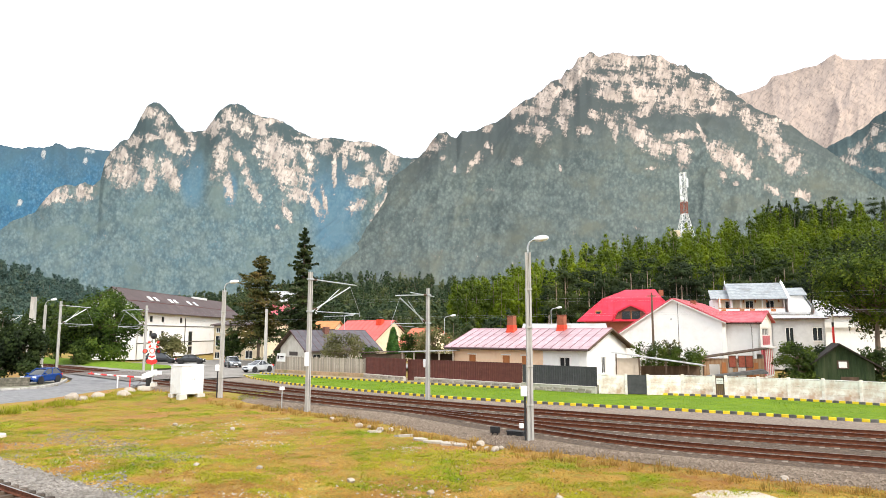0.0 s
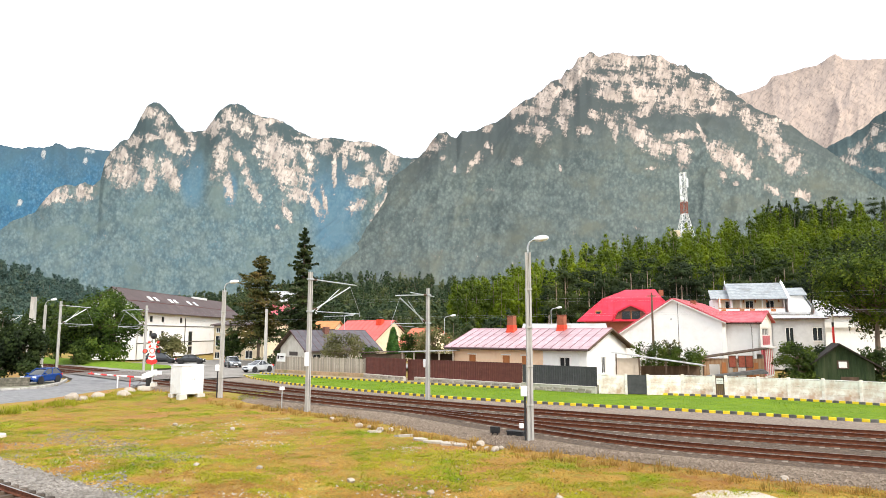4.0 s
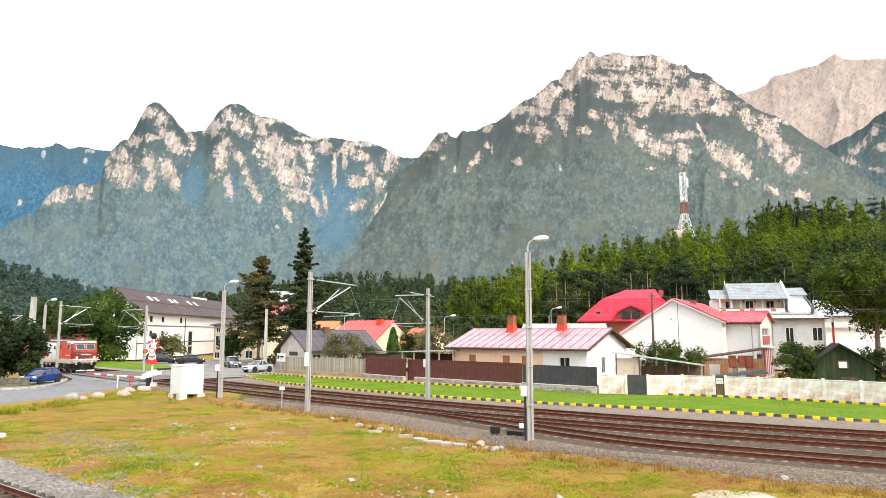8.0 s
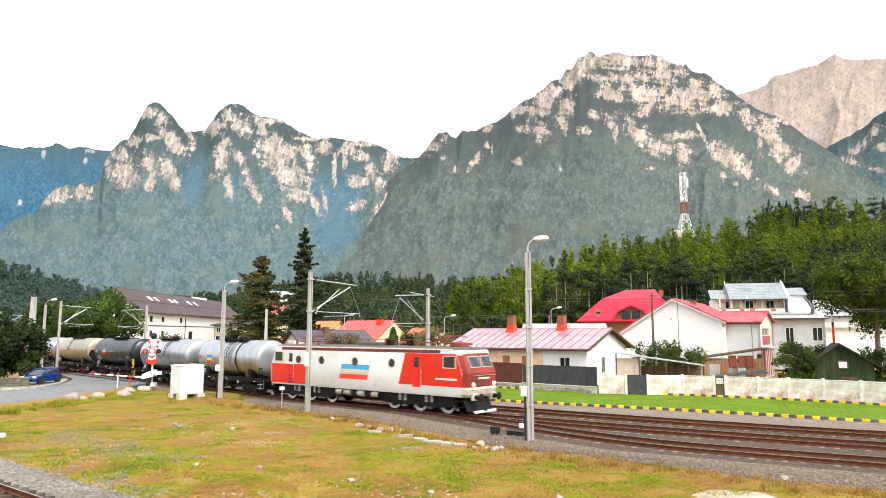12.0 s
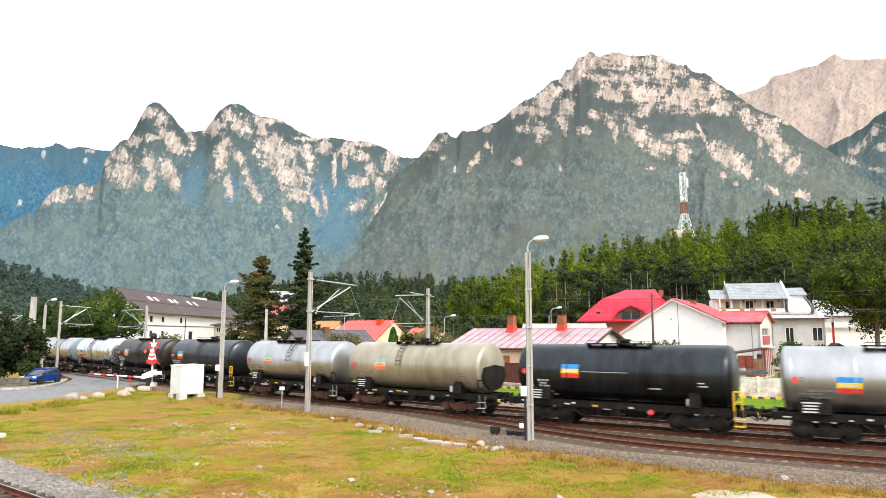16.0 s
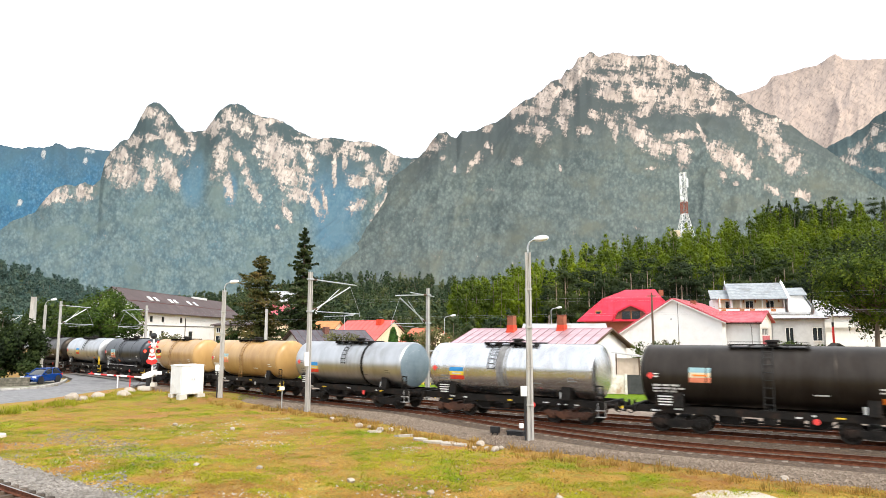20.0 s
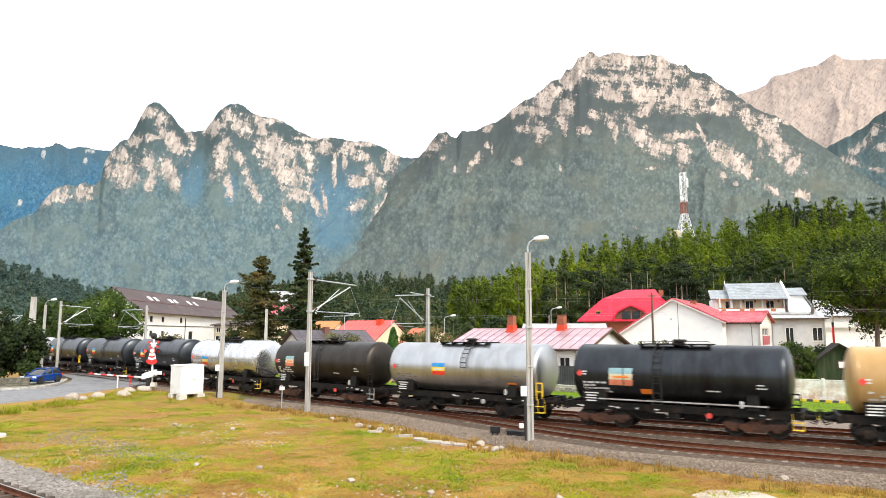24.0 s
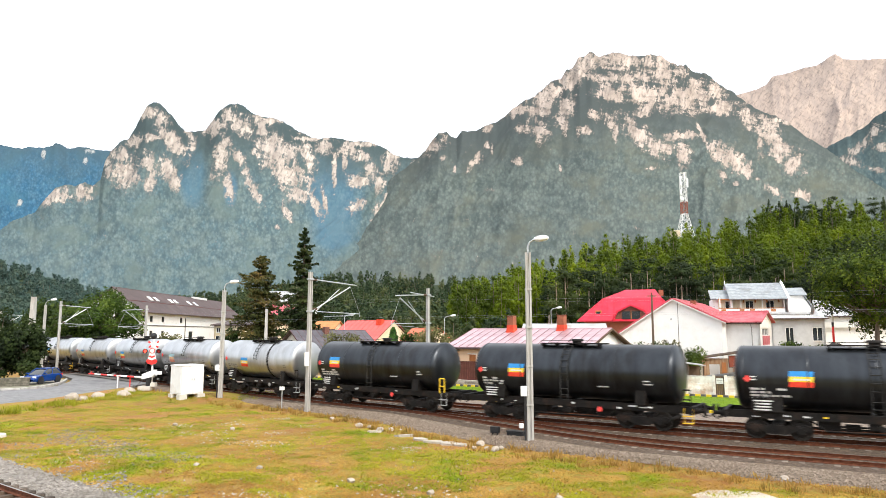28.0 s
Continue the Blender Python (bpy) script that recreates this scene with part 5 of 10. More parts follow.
def vehicle_pose(number, t):
    mid, pivot = MIDDLE[number] + run(t), (CUTS[number] - CUTS[number + 1]) * 0.28
    x1, y1, _ = along(mid + pivot, MAIN)
    x2, y2, _ = along(mid - pivot, MAIN)
    return Matrix.Translation(((x1 + x2) / 2, (y1 + y2) / 2, 0.0)) @ Matrix.Rotation(math.atan2(y1 - y2, x1 - x2), 4, "Z")

# ---- buildings ----
plaster_white = material("white_plaster", (0.84, 0.835, 0.82), (0.88, 0.875, 0.865), scale=1.5, rough=0.85, bump=0.1, fine=20, stain=(0.74, 0.71, 0.67), stain_scale=0.5, stain_amount=0.25)
plaster_peach = material("peach_plaster", (0.88, 0.62, 0.42), (0.90, 0.67, 0.48), scale=1.5, rough=0.85, bump=0.1, fine=20, stain=(0.76, 0.48, 0.31), stain_scale=0.6, stain_amount=0.3)
plaster_cream = material("cream_plaster", (0.72, 0.60, 0.40), (0.78, 0.68, 0.50), scale=1.5, rough=0.85, bump=0.1, stain=(0.55, 0.45, 0.32), stain_scale=0.4)
plaster_grey = material("pale_grey_plaster", (0.5, 0.51, 0.52), (0.58, 0.59, 0.6), scale=1.5, rough=0.85, bump=0.1, stain=(0.4, 0.4, 0.4), stain_scale=0.4)
# faded pink; the pale tone also carries the sheet's sheen in its colour
roof_faded = material("faded_pink_sheet_roof", (0.42, 0.25, 0.28), (0.56, 0.43, 0.46), scale=0.9, rough=0.36, metal=0.3, bump=0.05, stain=(0.38, 0.12, 0.14), stain_scale=0.35, stain_amount=0.6, by_object=0.12)
roof_red = material("bright_red_sheet_roof", (0.60, 0.018, 0.045), (0.68, 0.035, 0.07), scale=1.0, rough=0.4, bump=0.05, stain=(0.5, 0.02, 0.04), stain_scale=0.4)
roof_rose = material("rose_red_tile_roof", (0.46, 0.07, 0.09), (0.60, 0.16, 0.18), scale=1.5, rough=0.5, bump=0.2, stain=(0.35, 0.05, 0.06), stain_scale=0.5)
roof_brown = material("brown_sheet_roof", (0.058, 0.036, 0.033), (0.085, 0.054, 0.05), scale=0.7, rough=0.55, bump=0.1, stain=(0.105, 0.075, 0.07), stain_scale=0.2)
roof_slate = material("grey_shingle_roof", (0.24, 0.27, 0.29), (0.36, 0.39, 0.41), scale=2.0, rough=0.6, bump=0.3, stain=(0.18, 0.19, 0.19), stain_scale=0.6)
roof_tin = material("weathered_tin_roof", (0.42, 0.43, 0.43), (0.55, 0.56, 0.56), scale=1.2, rough=0.5, metal=0.4, bump=0.1, stain=(0.3, 0.25, 0.2), stain_scale=0.6)
roof_seam = material("dark_seam", (0.12, 0.05, 0.05), (0.16, 0.07, 0.07), scale=3, rough=0.6)
brick_red = material("red_brick", (0.28, 0.09, 0.05), (0.38, 0.14, 0.08), scale=6, rough=0.9, bump=0.4, stain=(0.2, 0.08, 0.05), stain_scale=1.0)
chimney_red = material("red_chimney_paint", (0.62, 0.05, 0.02), (0.70, 0.09, 0.04), scale=3, rough=0.7, stain=(0.5, 0.05, 0.03), stain_scale=1.0)
wood_dark = material("dark_weathered_wood", (0.075, 0.05, 0.035), (0.13, 0.09, 0.06), scale=3, rough=0.9, bump=0.4, stretch=(1, 1, 0.2), by_object=0.2)
wood_grey = material("grey_weathered_wood", (0.30, 0.26, 0.21), (0.42, 0.38, 0.32), scale=3, rough=0.9, bump=0.4, stretch=(3, 3, 0.3), by_object=0.25)
wood_orange = material("orange_brown_wood", (0.36, 0.13, 0.04), (0.46, 0.18, 0.06), scale=4, rough=0.6, bump=0.2, stretch=(3, 3, 0.3))
# planks darkened: the tree's shade is put into the green paint
wood_green = material("shaded_green_planks", (0.018, 0.036, 0.014), (0.035, 0.06, 0.022), scale=3, rough=0.85, bump=0.3, stretch=(3, 3, 0.3), stain=(0.06, 0.075, 0.035), stain_scale=0.7, by_object=0.15)
brown_sheet = material("brown_fence_sheet", (0.10, 0.03, 0.025), (0.14, 0.045, 0.035), scale=2, rough=0.5, bump=0.05, by_object=0.06)
dark_sheet = material("dark_grey_fence_sheet", (0.045, 0.045, 0.05), (0.07, 0.07, 0.075), scale=2, rough=0.5, bump=0.05, by_object=0.08)
frame_white = material("white_window_frame", (0.74, 0.74, 0.72), (0.8, 0.8, 0.78), scale=5, rough=0.5)
frame_dark = material("dark_window_frame", (0.06, 0.05, 0.045), (0.09, 0.075, 0.065), scale=5, rough=0.6)
rubble = material("rubble_stone", (0.30, 0.26, 0.21), (0.46, 0.42, 0.36), scale=3, rough=0.95, bump=0.6, stain=(0.2, 0.17, 0.13), stain_scale=1.0, by_object=0.25)
mortar_cap = material("pale_mortar", (0.5, 0.47, 0.42), (0.6, 0.57, 0.52), scale=3, rough=0.9, bump=0.3)
whitewash = material("stained_whitewash", (0.77, 0.74, 0.69), (0.85, 0.83, 0.79), scale=1.4, rough=0.9, bump=0.25, fine=12, stain=(0.52, 0.36, 0.26), stain_scale=1.1, stain_amount=0.75, by_object=0.08)


def wall_holes(length, height, thick, holes, bm=None, y=0.0):
    """A wall along x with rectangular openings (x0, z0, x1, z1) cut right through it."""
    bm = bm or bmesh.new()
    xs = sorted({0.0, length, *[h[0] for h in holes], *[h[2] for h in holes]})
    for a, b in zip(xs, xs[1:]):
        mid = (a + b) / 2
        cuts = sorted((h[1], h[3]) for h in holes if h[0] < mid < h[2])
        z = 0.0
        for lo, hi in cuts:
            if lo > z + 1e-4:
                box(b - a, thick, lo - z, (mid, y + thick / 2, z), bm=bm)
            z = hi
        if height > z + 1e-4:
            box(b - a, thick, height - z, (mid, y + thick / 2, z), bm=bm)
    return bm


def window(house, x0, z0, x1, z1, m, frame_mat=None, pane_mat=None, sill=True, bars=1):
    """Frame, panes and sill set into an opening of a wall that runs along m's x axis."""
    frame_mat, pane_mat = frame_mat or frame_white, pane_mat or window_glass
    w, h = x1 - x0, z1 - z0
    f = bmesh.new()
    for z in (0, h - 0.07):
        box(w, 0.08, 0.07, (w / 2, 0.12, z), bm=f)
    for x in [0.035, w - 0.035] + [w * (i + 1) / (bars + 1) for i in range(bars)]:
        box(0.07, 0.08, h - 0.14, (x, 0.12, 0.07), bm=f)
    fr = part("window", f, frame_mat, house, m=m @ Matrix.Translation((x0, 0, z0)))
    n = bars + 1
    for i in range(n):
        pw = w / n
        part("pane", box(pw - 0.08, 0.02, h - 0.15, (pw * (i + 0.5), 0.12, 0.075)), pane_mat, fr)
    if sill:
        part("sill", box(w + 0.16, 0.2, 0.05, (w / 2, -0.03, -0.05), bevel=0.01), frame_white, fr)
    return fr


def slope(L, a, b, thick, over):
    """One roof slope: runs along x, from the point a to b (y, z) of the cross section."""
    (y0, z0), (y1, z1) = a, b
    d = math.hypot(y1 - y0, z1 - z0)
    ny, nz = -(z1 - z0) / d, (y1 - y0) / d
    if nz < 0:
        ny, nz = -ny, -nz
    return prism([(y0, z0), (y1, z1), (y1 + ny * thick, z1 + nz * thick), (y0 + ny * thick, z0 + nz * thick)], L + 2 * over, "x", -over)


def gable_roof(house, L, W, eaves, ridge, mat, over=0.5, seams=0, ridge_at=0.5, left_eaves=None, name="roof_slope"):
    """Two slopes with ridge along x; ridge_at is its share of the width."""
    yr = W * ridge_at
    back = eaves if left_eaves is None else left_eaves
    k1, k2 = (ridge - eaves) / yr, (ridge - back) / (W - yr)
    out = []
    for a, b in (((-over, eaves - over * k1), (yr, ridge)), ((W + over, back - over * k2), (yr, ridge))):
        if not seams:
            out.append(part(name, slope(L, a, b, 0.12, over * 0.8), mat, house))
        else:
            w = (L + 1.6 * over) / seams
            s = part("roof_boarding", slope(L - 0.02, a, b, 0.06, over * 0.8), wood_dark, house)
            up = Vector((0, -(b[1] - a[1]), b[0] - a[0])).normalized()
            if up.z < 0:
                up = -up
            sheet_bm = slope(w - 0.03, a, b, 0.06, 0)
            me = mesh_of("roof_panel", sheet_bm, mat)
            for i in range(seams):
                share("roof_panel", me, s, Matrix.Translation(up * 0.063 + Vector((-over * 0.8 + i * w + 0.015, 0, 0))))
            for i in range(seams + 1):
                x = -over * 0.8 + (L + 1.6 * over) * i / seams
                d = Vector((0, b[0] - a[0], b[1] - a[1]))
                up = Vector((0, -d.z, d.y)).normalized()
                if up.z < 0:
                    up = -up
                p, q = Vector((x, a[0], a[1])) + up * 0.13, Vector((x, b[0], b[1])) + up * 0.13
                part("seam", rod(p, q, 0.03, seg=5), roof_seam, s)
    part("ridge_cap", rod((-over * 0.8, yr, ridge + 0.1), (L + over * 0.8, yr, ridge + 0.1), 0.09, seg=8), mat, house)
    return out


def house_pose(ax, ay, bx, by, z=-0.15):
    """x runs along the front wall from a to b, y goes into the house."""
    return Matrix.Translation((ax, ay, z)) @ Matrix.Rotation(math.atan2(by - ay, bx - ax), 4, "Z")


def side_pose(L):
    """Poses for windows in the end wall at x = L, seen from outside."""
    return Matrix.Translation((L, 0, 0)) @ Matrix.Rotation(math.pi / 2, 4, "Z")


def gable_wall(W, eaves, ridge, at, mat, house, thick=0.3, ridge_at=0.5, holes=(), left_eaves=None, name="gable_wall"):
    """An end wall in the plane x = at, with its triangle on top."""
    back = eaves if left_eaves is None else left_eaves
    bm = wall_holes(W, min(eaves, back), thick, holes)
    prism([(0, min(eaves, back)), (W, min(eaves, back)), (W, back), (W * ridge_at, ridge), (0, eaves)] if eaves != back else [(0, eaves), (W, eaves), (W * ridge_at, ridge)], thick, "y", 0.0, bm)
    part(name, bm, mat, house, m=Matrix.Translation((at, 0, 0)) @ Matrix.Rotation(math.pi / 2, 4, "Z"))


def long_house():
    L, W, E, R = 15.6, 9.2, 3.55, 5.2
    h = thing("house", house_pose(1.0, 72.6, 13.3, 63.0), "single-storey peach and white house with faded pink sheet-metal roof", "house")
    peach_holes = [(2.18, 1.0, 3.05, 2.62), (6.35, 1.0, 7.2, 2.62), (8.6, 1.0, 9.4, 2.62)]
    part("peach_wall", wall_holes(11.0, E, 0.3, peach_holes), plaster_peach, h, "peach-coloured front wall")
    part("white_wall", wall_holes(L - 11.0, E, 0.3, [(1.75, 1.0, 2.85, 2.6)]), plaster_white, h, "white front wall", m=pose(11.0, 0, 0))
    for q in peach_holes:
        w = window(h, q[0], q[1], q[2], q[3], Matrix(), wood_orange, wood_orange)
        part("shutter", box(q[2] - q[0] - 0.1, 0.04, q[3] - q[1] - 0.1, ((q[2] - q[0]) / 2, 0.06, 0.05)), wood_orange, w)
        part("lintel", box(q[2] - q[0] + 0.3, 0.08, 0.08, ((q[2] - q[0]) / 2, -0.04, q[3] - q[1] + 0.04)), plaster_white, w)
    w = window(h, 12.75, 1.0, 13.85, 2.6, Matrix(), frame_white)
    part("lintel", box(1.5, 0.12, 0.1, (0.55, -0.06, 1.67)), frame_white, w)
    gable_wall(W, E, R, L - 0.003, plaster_white, h, holes=[(3.2, 1.0, 4.15, 2.6)])
    gable_wall(W, E, R, 0.303, plaster_peach, h)
    part("back_wall", box(L, 0.3, E, (L / 2, W - 0.15, 0)), plaster_white, h)
    window(h, 3.2, 1.0, 4.15, 2.6, side_pose(L), frame_white)
    gable_roof(h, L, W, E, R, roof_faded, 0.7, seams=17)
    part("eaves_board", box(L + 1.0, 0.06, 0.2, (L / 2, -0.66, E - 0.33)), wood_dark, h)
    part("gutter", rod((-0.5, -0.76, E - 0.28), (L + 0.5, -0.76, E - 0.28), 0.075, seg=10), roof_brown, h)
    for x in (0.15, 14.9):
        part("downpipe", pipe([(x, -0.75, E - 0.3), (x, -0.1, E - 0.7), (x, -0.1, 0.1)], 0.05, 8), frame_white, h)
    for s in (-1, 1):
        y0, y1 = (-0.7, 4.6) if s < 0 else (W + 0.7, 4.6)
        part("barge_board", rod((L + 0.57, y0, E - 0.25), (L + 0.57, y1, R + 0.02), 0.1, seg=6), wood_dark, h)
    for x, y in ((5.05, 3.9), (10.83, 4.3)):
        lay = []
        for z, k in ((4.3, 0.62), (4.75, 0.56), (5.25, 0.43), (5.7, 0.40)):
            lay.append([(x + k * a, y + k * 0.9 * b, z) for a, b in ((-1, -1), (1, -1), (1, 1), (-1, 1))])
        c = part("chimney", loft(lay), chimney_red, h, "flared chimney base painted bright red")
        top = part("chimney_top", box(0.72, 0.64, 0.95, (x, y, 5.7)), brick_red, c, "bare brick chimney top")
        for k in range(8):
            part("brick_course", box(0.745, 0.665, 0.085, (x, y, 5.72 + 0.115 * k)), brick_red, top)
        part("cap", box(0.82, 0.74, 0.05, (x, y, 6.66)), brick_red, c)


def white_house():
    L, W, E, R, E2 = 11.2, 18.0, 4.85, 8.65, 6.2
    # the tall gable faces the railway: its own x axis runs back from it
    m = house_pose(20.6, 79.0, 30.2, 73.2)
    h = thing("house", m, "large white rendered house with rose-red tiled roof", "house")
    bm = prism([(0, 0), (L, 0), (L, E2), (6.15, R), (0, E)], 0.35, "y", 0.0)
    part("gable_wall", bm, plaster_white, h)
    part("side_wall", box(0.35, W - 0.36, E2, (L - 0.175, W / 2 + 0.18, 0)), plaster_white, h)
    part("side_wall", box(0.35, W - 0.36, E, (0.175, W / 2 + 0.18, 0)), plaster_white, h)
    part("back_wall", prism([(0.36, 0), (L - 0.36, 0), (L - 0.36, E2), (6.15, R), (0.36, E)], 0.3, "y", W - 0.3), plaster_white, h)
    for a, b in (((-0.5, E - 0.31), (6.15, R)), ((L + 0.5, E2 - 0.24), (6.15, R))):
        d = math.hypot(b[0] - a[0], b[1] - a[1])
        nx, nz = -(b[1] - a[1]) / d, (b[0] - a[0]) / d
        if nz < 0:
            nx, nz = -nx, -nz
        s = part("roof_slope", prism([a, b, (b[0] + nx * 0.16, b[1] + nz * 0.16), (a[0] + nx * 0.16, a[1] + nz * 0.16)], W + 0.7, "y", -0.35), roof_rose, h)
        part("barge_board", prism([(a[0] - nx * 0.12, a[1] - nz * 0.12), (b[0] - nx * 0.12, b[1] - nz * 0.12), (b[0] - nx * 0.01, b[1] - nz * 0.01), (a[0] - nx * 0.01, a[1] - nz * 0.01)], 0.1, "y", -0.37), frame_white, h)
        for i in range(14):
            t = (i + 0.5) / 14
            p = (a[0] + (b[0] - a[0]) * t + nx * 0.17, a[1] + (b[1] - a[1]) * t + nz * 0.17)
            part("tile_course", rod((p[0], -0.34, p[1]), (p[0], W + 0.34, p[1]), 0.035, seg=5), roof_rose, s)
    part("chimney", box(0.6, 0.6, 0.9, (7.2, 6.0, 7.8)), brick_red, h)
    part("wall_lamp", box(0.15, 0.1, 0.2, (5.9, -0.06, 6.3), bevel=0.02), grey_paint, h)
    # wing
    k = thing("house_wing", house_pose(30.9, 76.2, 34.4, 73.5), "white side wing with rose-red roof and red-framed end windows", "house")
    WL, WW, WE, WR = 4.42, 5.6, 6.15, 7.2
    part("front_wall", wall_holes(WL, WE, 0.3, []), plaster_white, k)
    holes = [(1.0, 4.6, 4.0, 5.4), (0.7, 0.2, 4.6, 3.0)]
    gable_wall(WW, WE, WR, WL - 0.003, plaster_white, k, holes=sorted(holes))
    sw = window(k, 1.0, 4.6, 4.0, 5.4, side_pose(WL), frame_white, bars=3, sill=False)
    part("panel", box(3.2, 0.06, 1.0, (1.5, -0.05, -1.02)), roof_rose, sw, "rose-red panel below the window")
    part("canopy_slab", box(0.5, 5.0, 0.18, (WL + 0.25, 2.7, 3.2)), frame_white, k, "white slab above the striped doors")
    window(k, 0.7, 0.2, 4.6, 3.0, side_pose(WL), frame_white, bars=5, sill=False)
    for i in range(5):
        part("red_post", box(0.16, 0.3, 2.8, (WL + 0.1, 0.98 + 0.84 * i, 0.25)), roof_rose, k, "rose-red painted post")
        part("white_post", box(0.16, 0.3, 2.8, (WL + 0.1, 1.38 + 0.84 * i, 0.25)), frame_white, k, "white painted post")
    part("red_trim", box(0.12, 0.5, 3.2, (WL + 0.02, 0.3, 0.1)), roof_red, k)
    part("back_wall", box(WL, 0.3, WE, (WL / 2, WW - 0.15, 0)), plaster_white, k)
    gable_roof(k, WL, WW, WE, WR, roof_rose, 0.45, seams=0)
    for i in range(9):
        t = (i + 0.5) / 9
        y, z = -0.45 + (WW / 2 + 0.45) * t, WE - 0.28 + (WR - WE + 0.28) * t + 0.14
        part("tile_course", rod((-0.3, y, z), (WL + 0.3, y, z), 0.04, seg=5), roof_rose, k)
    part("gutter", rod((-0.3, -0.5, WE - 0.25), (WL + 0.3, -0.5, WE - 0.25), 0.07, seg=8), roof_brown, k)
    part("downpipe", pipe([(3.6, -0.5, WE - 0.3), (3.6, -0.08, WE - 0.8), (3.6, -0.08, 0.2)], 0.05, 8), grey_paint, k)


def lean_to():
    h = thing("wooden_shed", house_pose(26.0, 69.8, 32.2, 68.4), "rough timber lean-to with sloping tin roof and orange boards", "shed")
    part("wall", wall_holes(6.4, 2.3, 0.12, [(1.2, 0.6, 2.2, 1.7), (3.9, 0.2, 4.7, 1.9)]), material("mixed_boards", (0.34, 0.20, 0.11), (0.46, 0.31, 0.19), scale=2, rough=0.9, stretch=(4, 1, 0.4), stain=(0.25, 0.12, 0.06), stain_scale=1.2, stain_amount=0.7), h)
    for x in (0.2, 2.4, 3.0, 4.85, 5.4):
        part("board", box(0.42, 0.05, 1.7, (x + 0.2, -0.04, 0.2)), wood_grey if x in (0.2, 3.0) else wood_orange, h)
    part("roof", prism([(-0.4, 2.15), (6.8, 3.25), (6.8, 3.37), (-0.4, 2.27)], 3.0, "y", -0.4), wood_dark, h)
    part("side_wall", box(0.12, 2.4, 2.7, (6.34, 1.3, 0)), wood_grey, h)
    for x in (3.4, 4.3, 5.0):
        sh = part("shutter", box(0.6, 0.06, 1.1, (x, -0.1, 1.45)), rust_red, h, "dull red wooden shutter")
        part("shutter_frame", box(0.7, 0.04, 1.2, (x, -0.07, 1.4)), wood_dark, sh)
    part("cover_sheet", prism([(0.6, 0.6), (5.9, 1.35), (6.2, 1.05), (6.2, 0.95), (0.6, 0.5)], 1.5, "y", -2.4), material("dull_grey_tin", (0.10, 0.105, 0.11), (0.17, 0.175, 0.18), scale=1.5, rough=0.55, metal=0.3), h, "dull grey sheet leaning before the shed")
    part("prop", box(0.1, 0.1, 0.9, (3.4, -1.2, 0.0)), wood_grey, h)
    g = thing("garden_canopy", house_pose(14.8, 58.6, 22.3, 57.2), "low canopy of weathered sheets on posts beside the house", "shed")
    part("roof", prism([(-0.2, 3.15), (7.4, 2.1), (7.4, 2.18), (-0.2, 3.23)], 2.6, "y", 0.0), roof_tin, g)
    for x, z in ((0.1, 3.1), (2.0, 2.85), (4.2, 2.5), (6.0, 2.3), (7.2, 2.1)):
        part("post", box(0.1, 0.1, z, (x, 0.1, 0)), wood_dark, g)
    part("wall", box(2.0, 0.12, 2.7, (1.1, 0.5, 0)), material("bare_render", (0.50, 0.42, 0.33), (0.58, 0.5, 0.41), scale=2, rough=0.9, bump=0.2), g)
    part("dark_back", box(5.0, 0.1, 2.0, (4.8, 2.3, 0)), wood_dark, g)


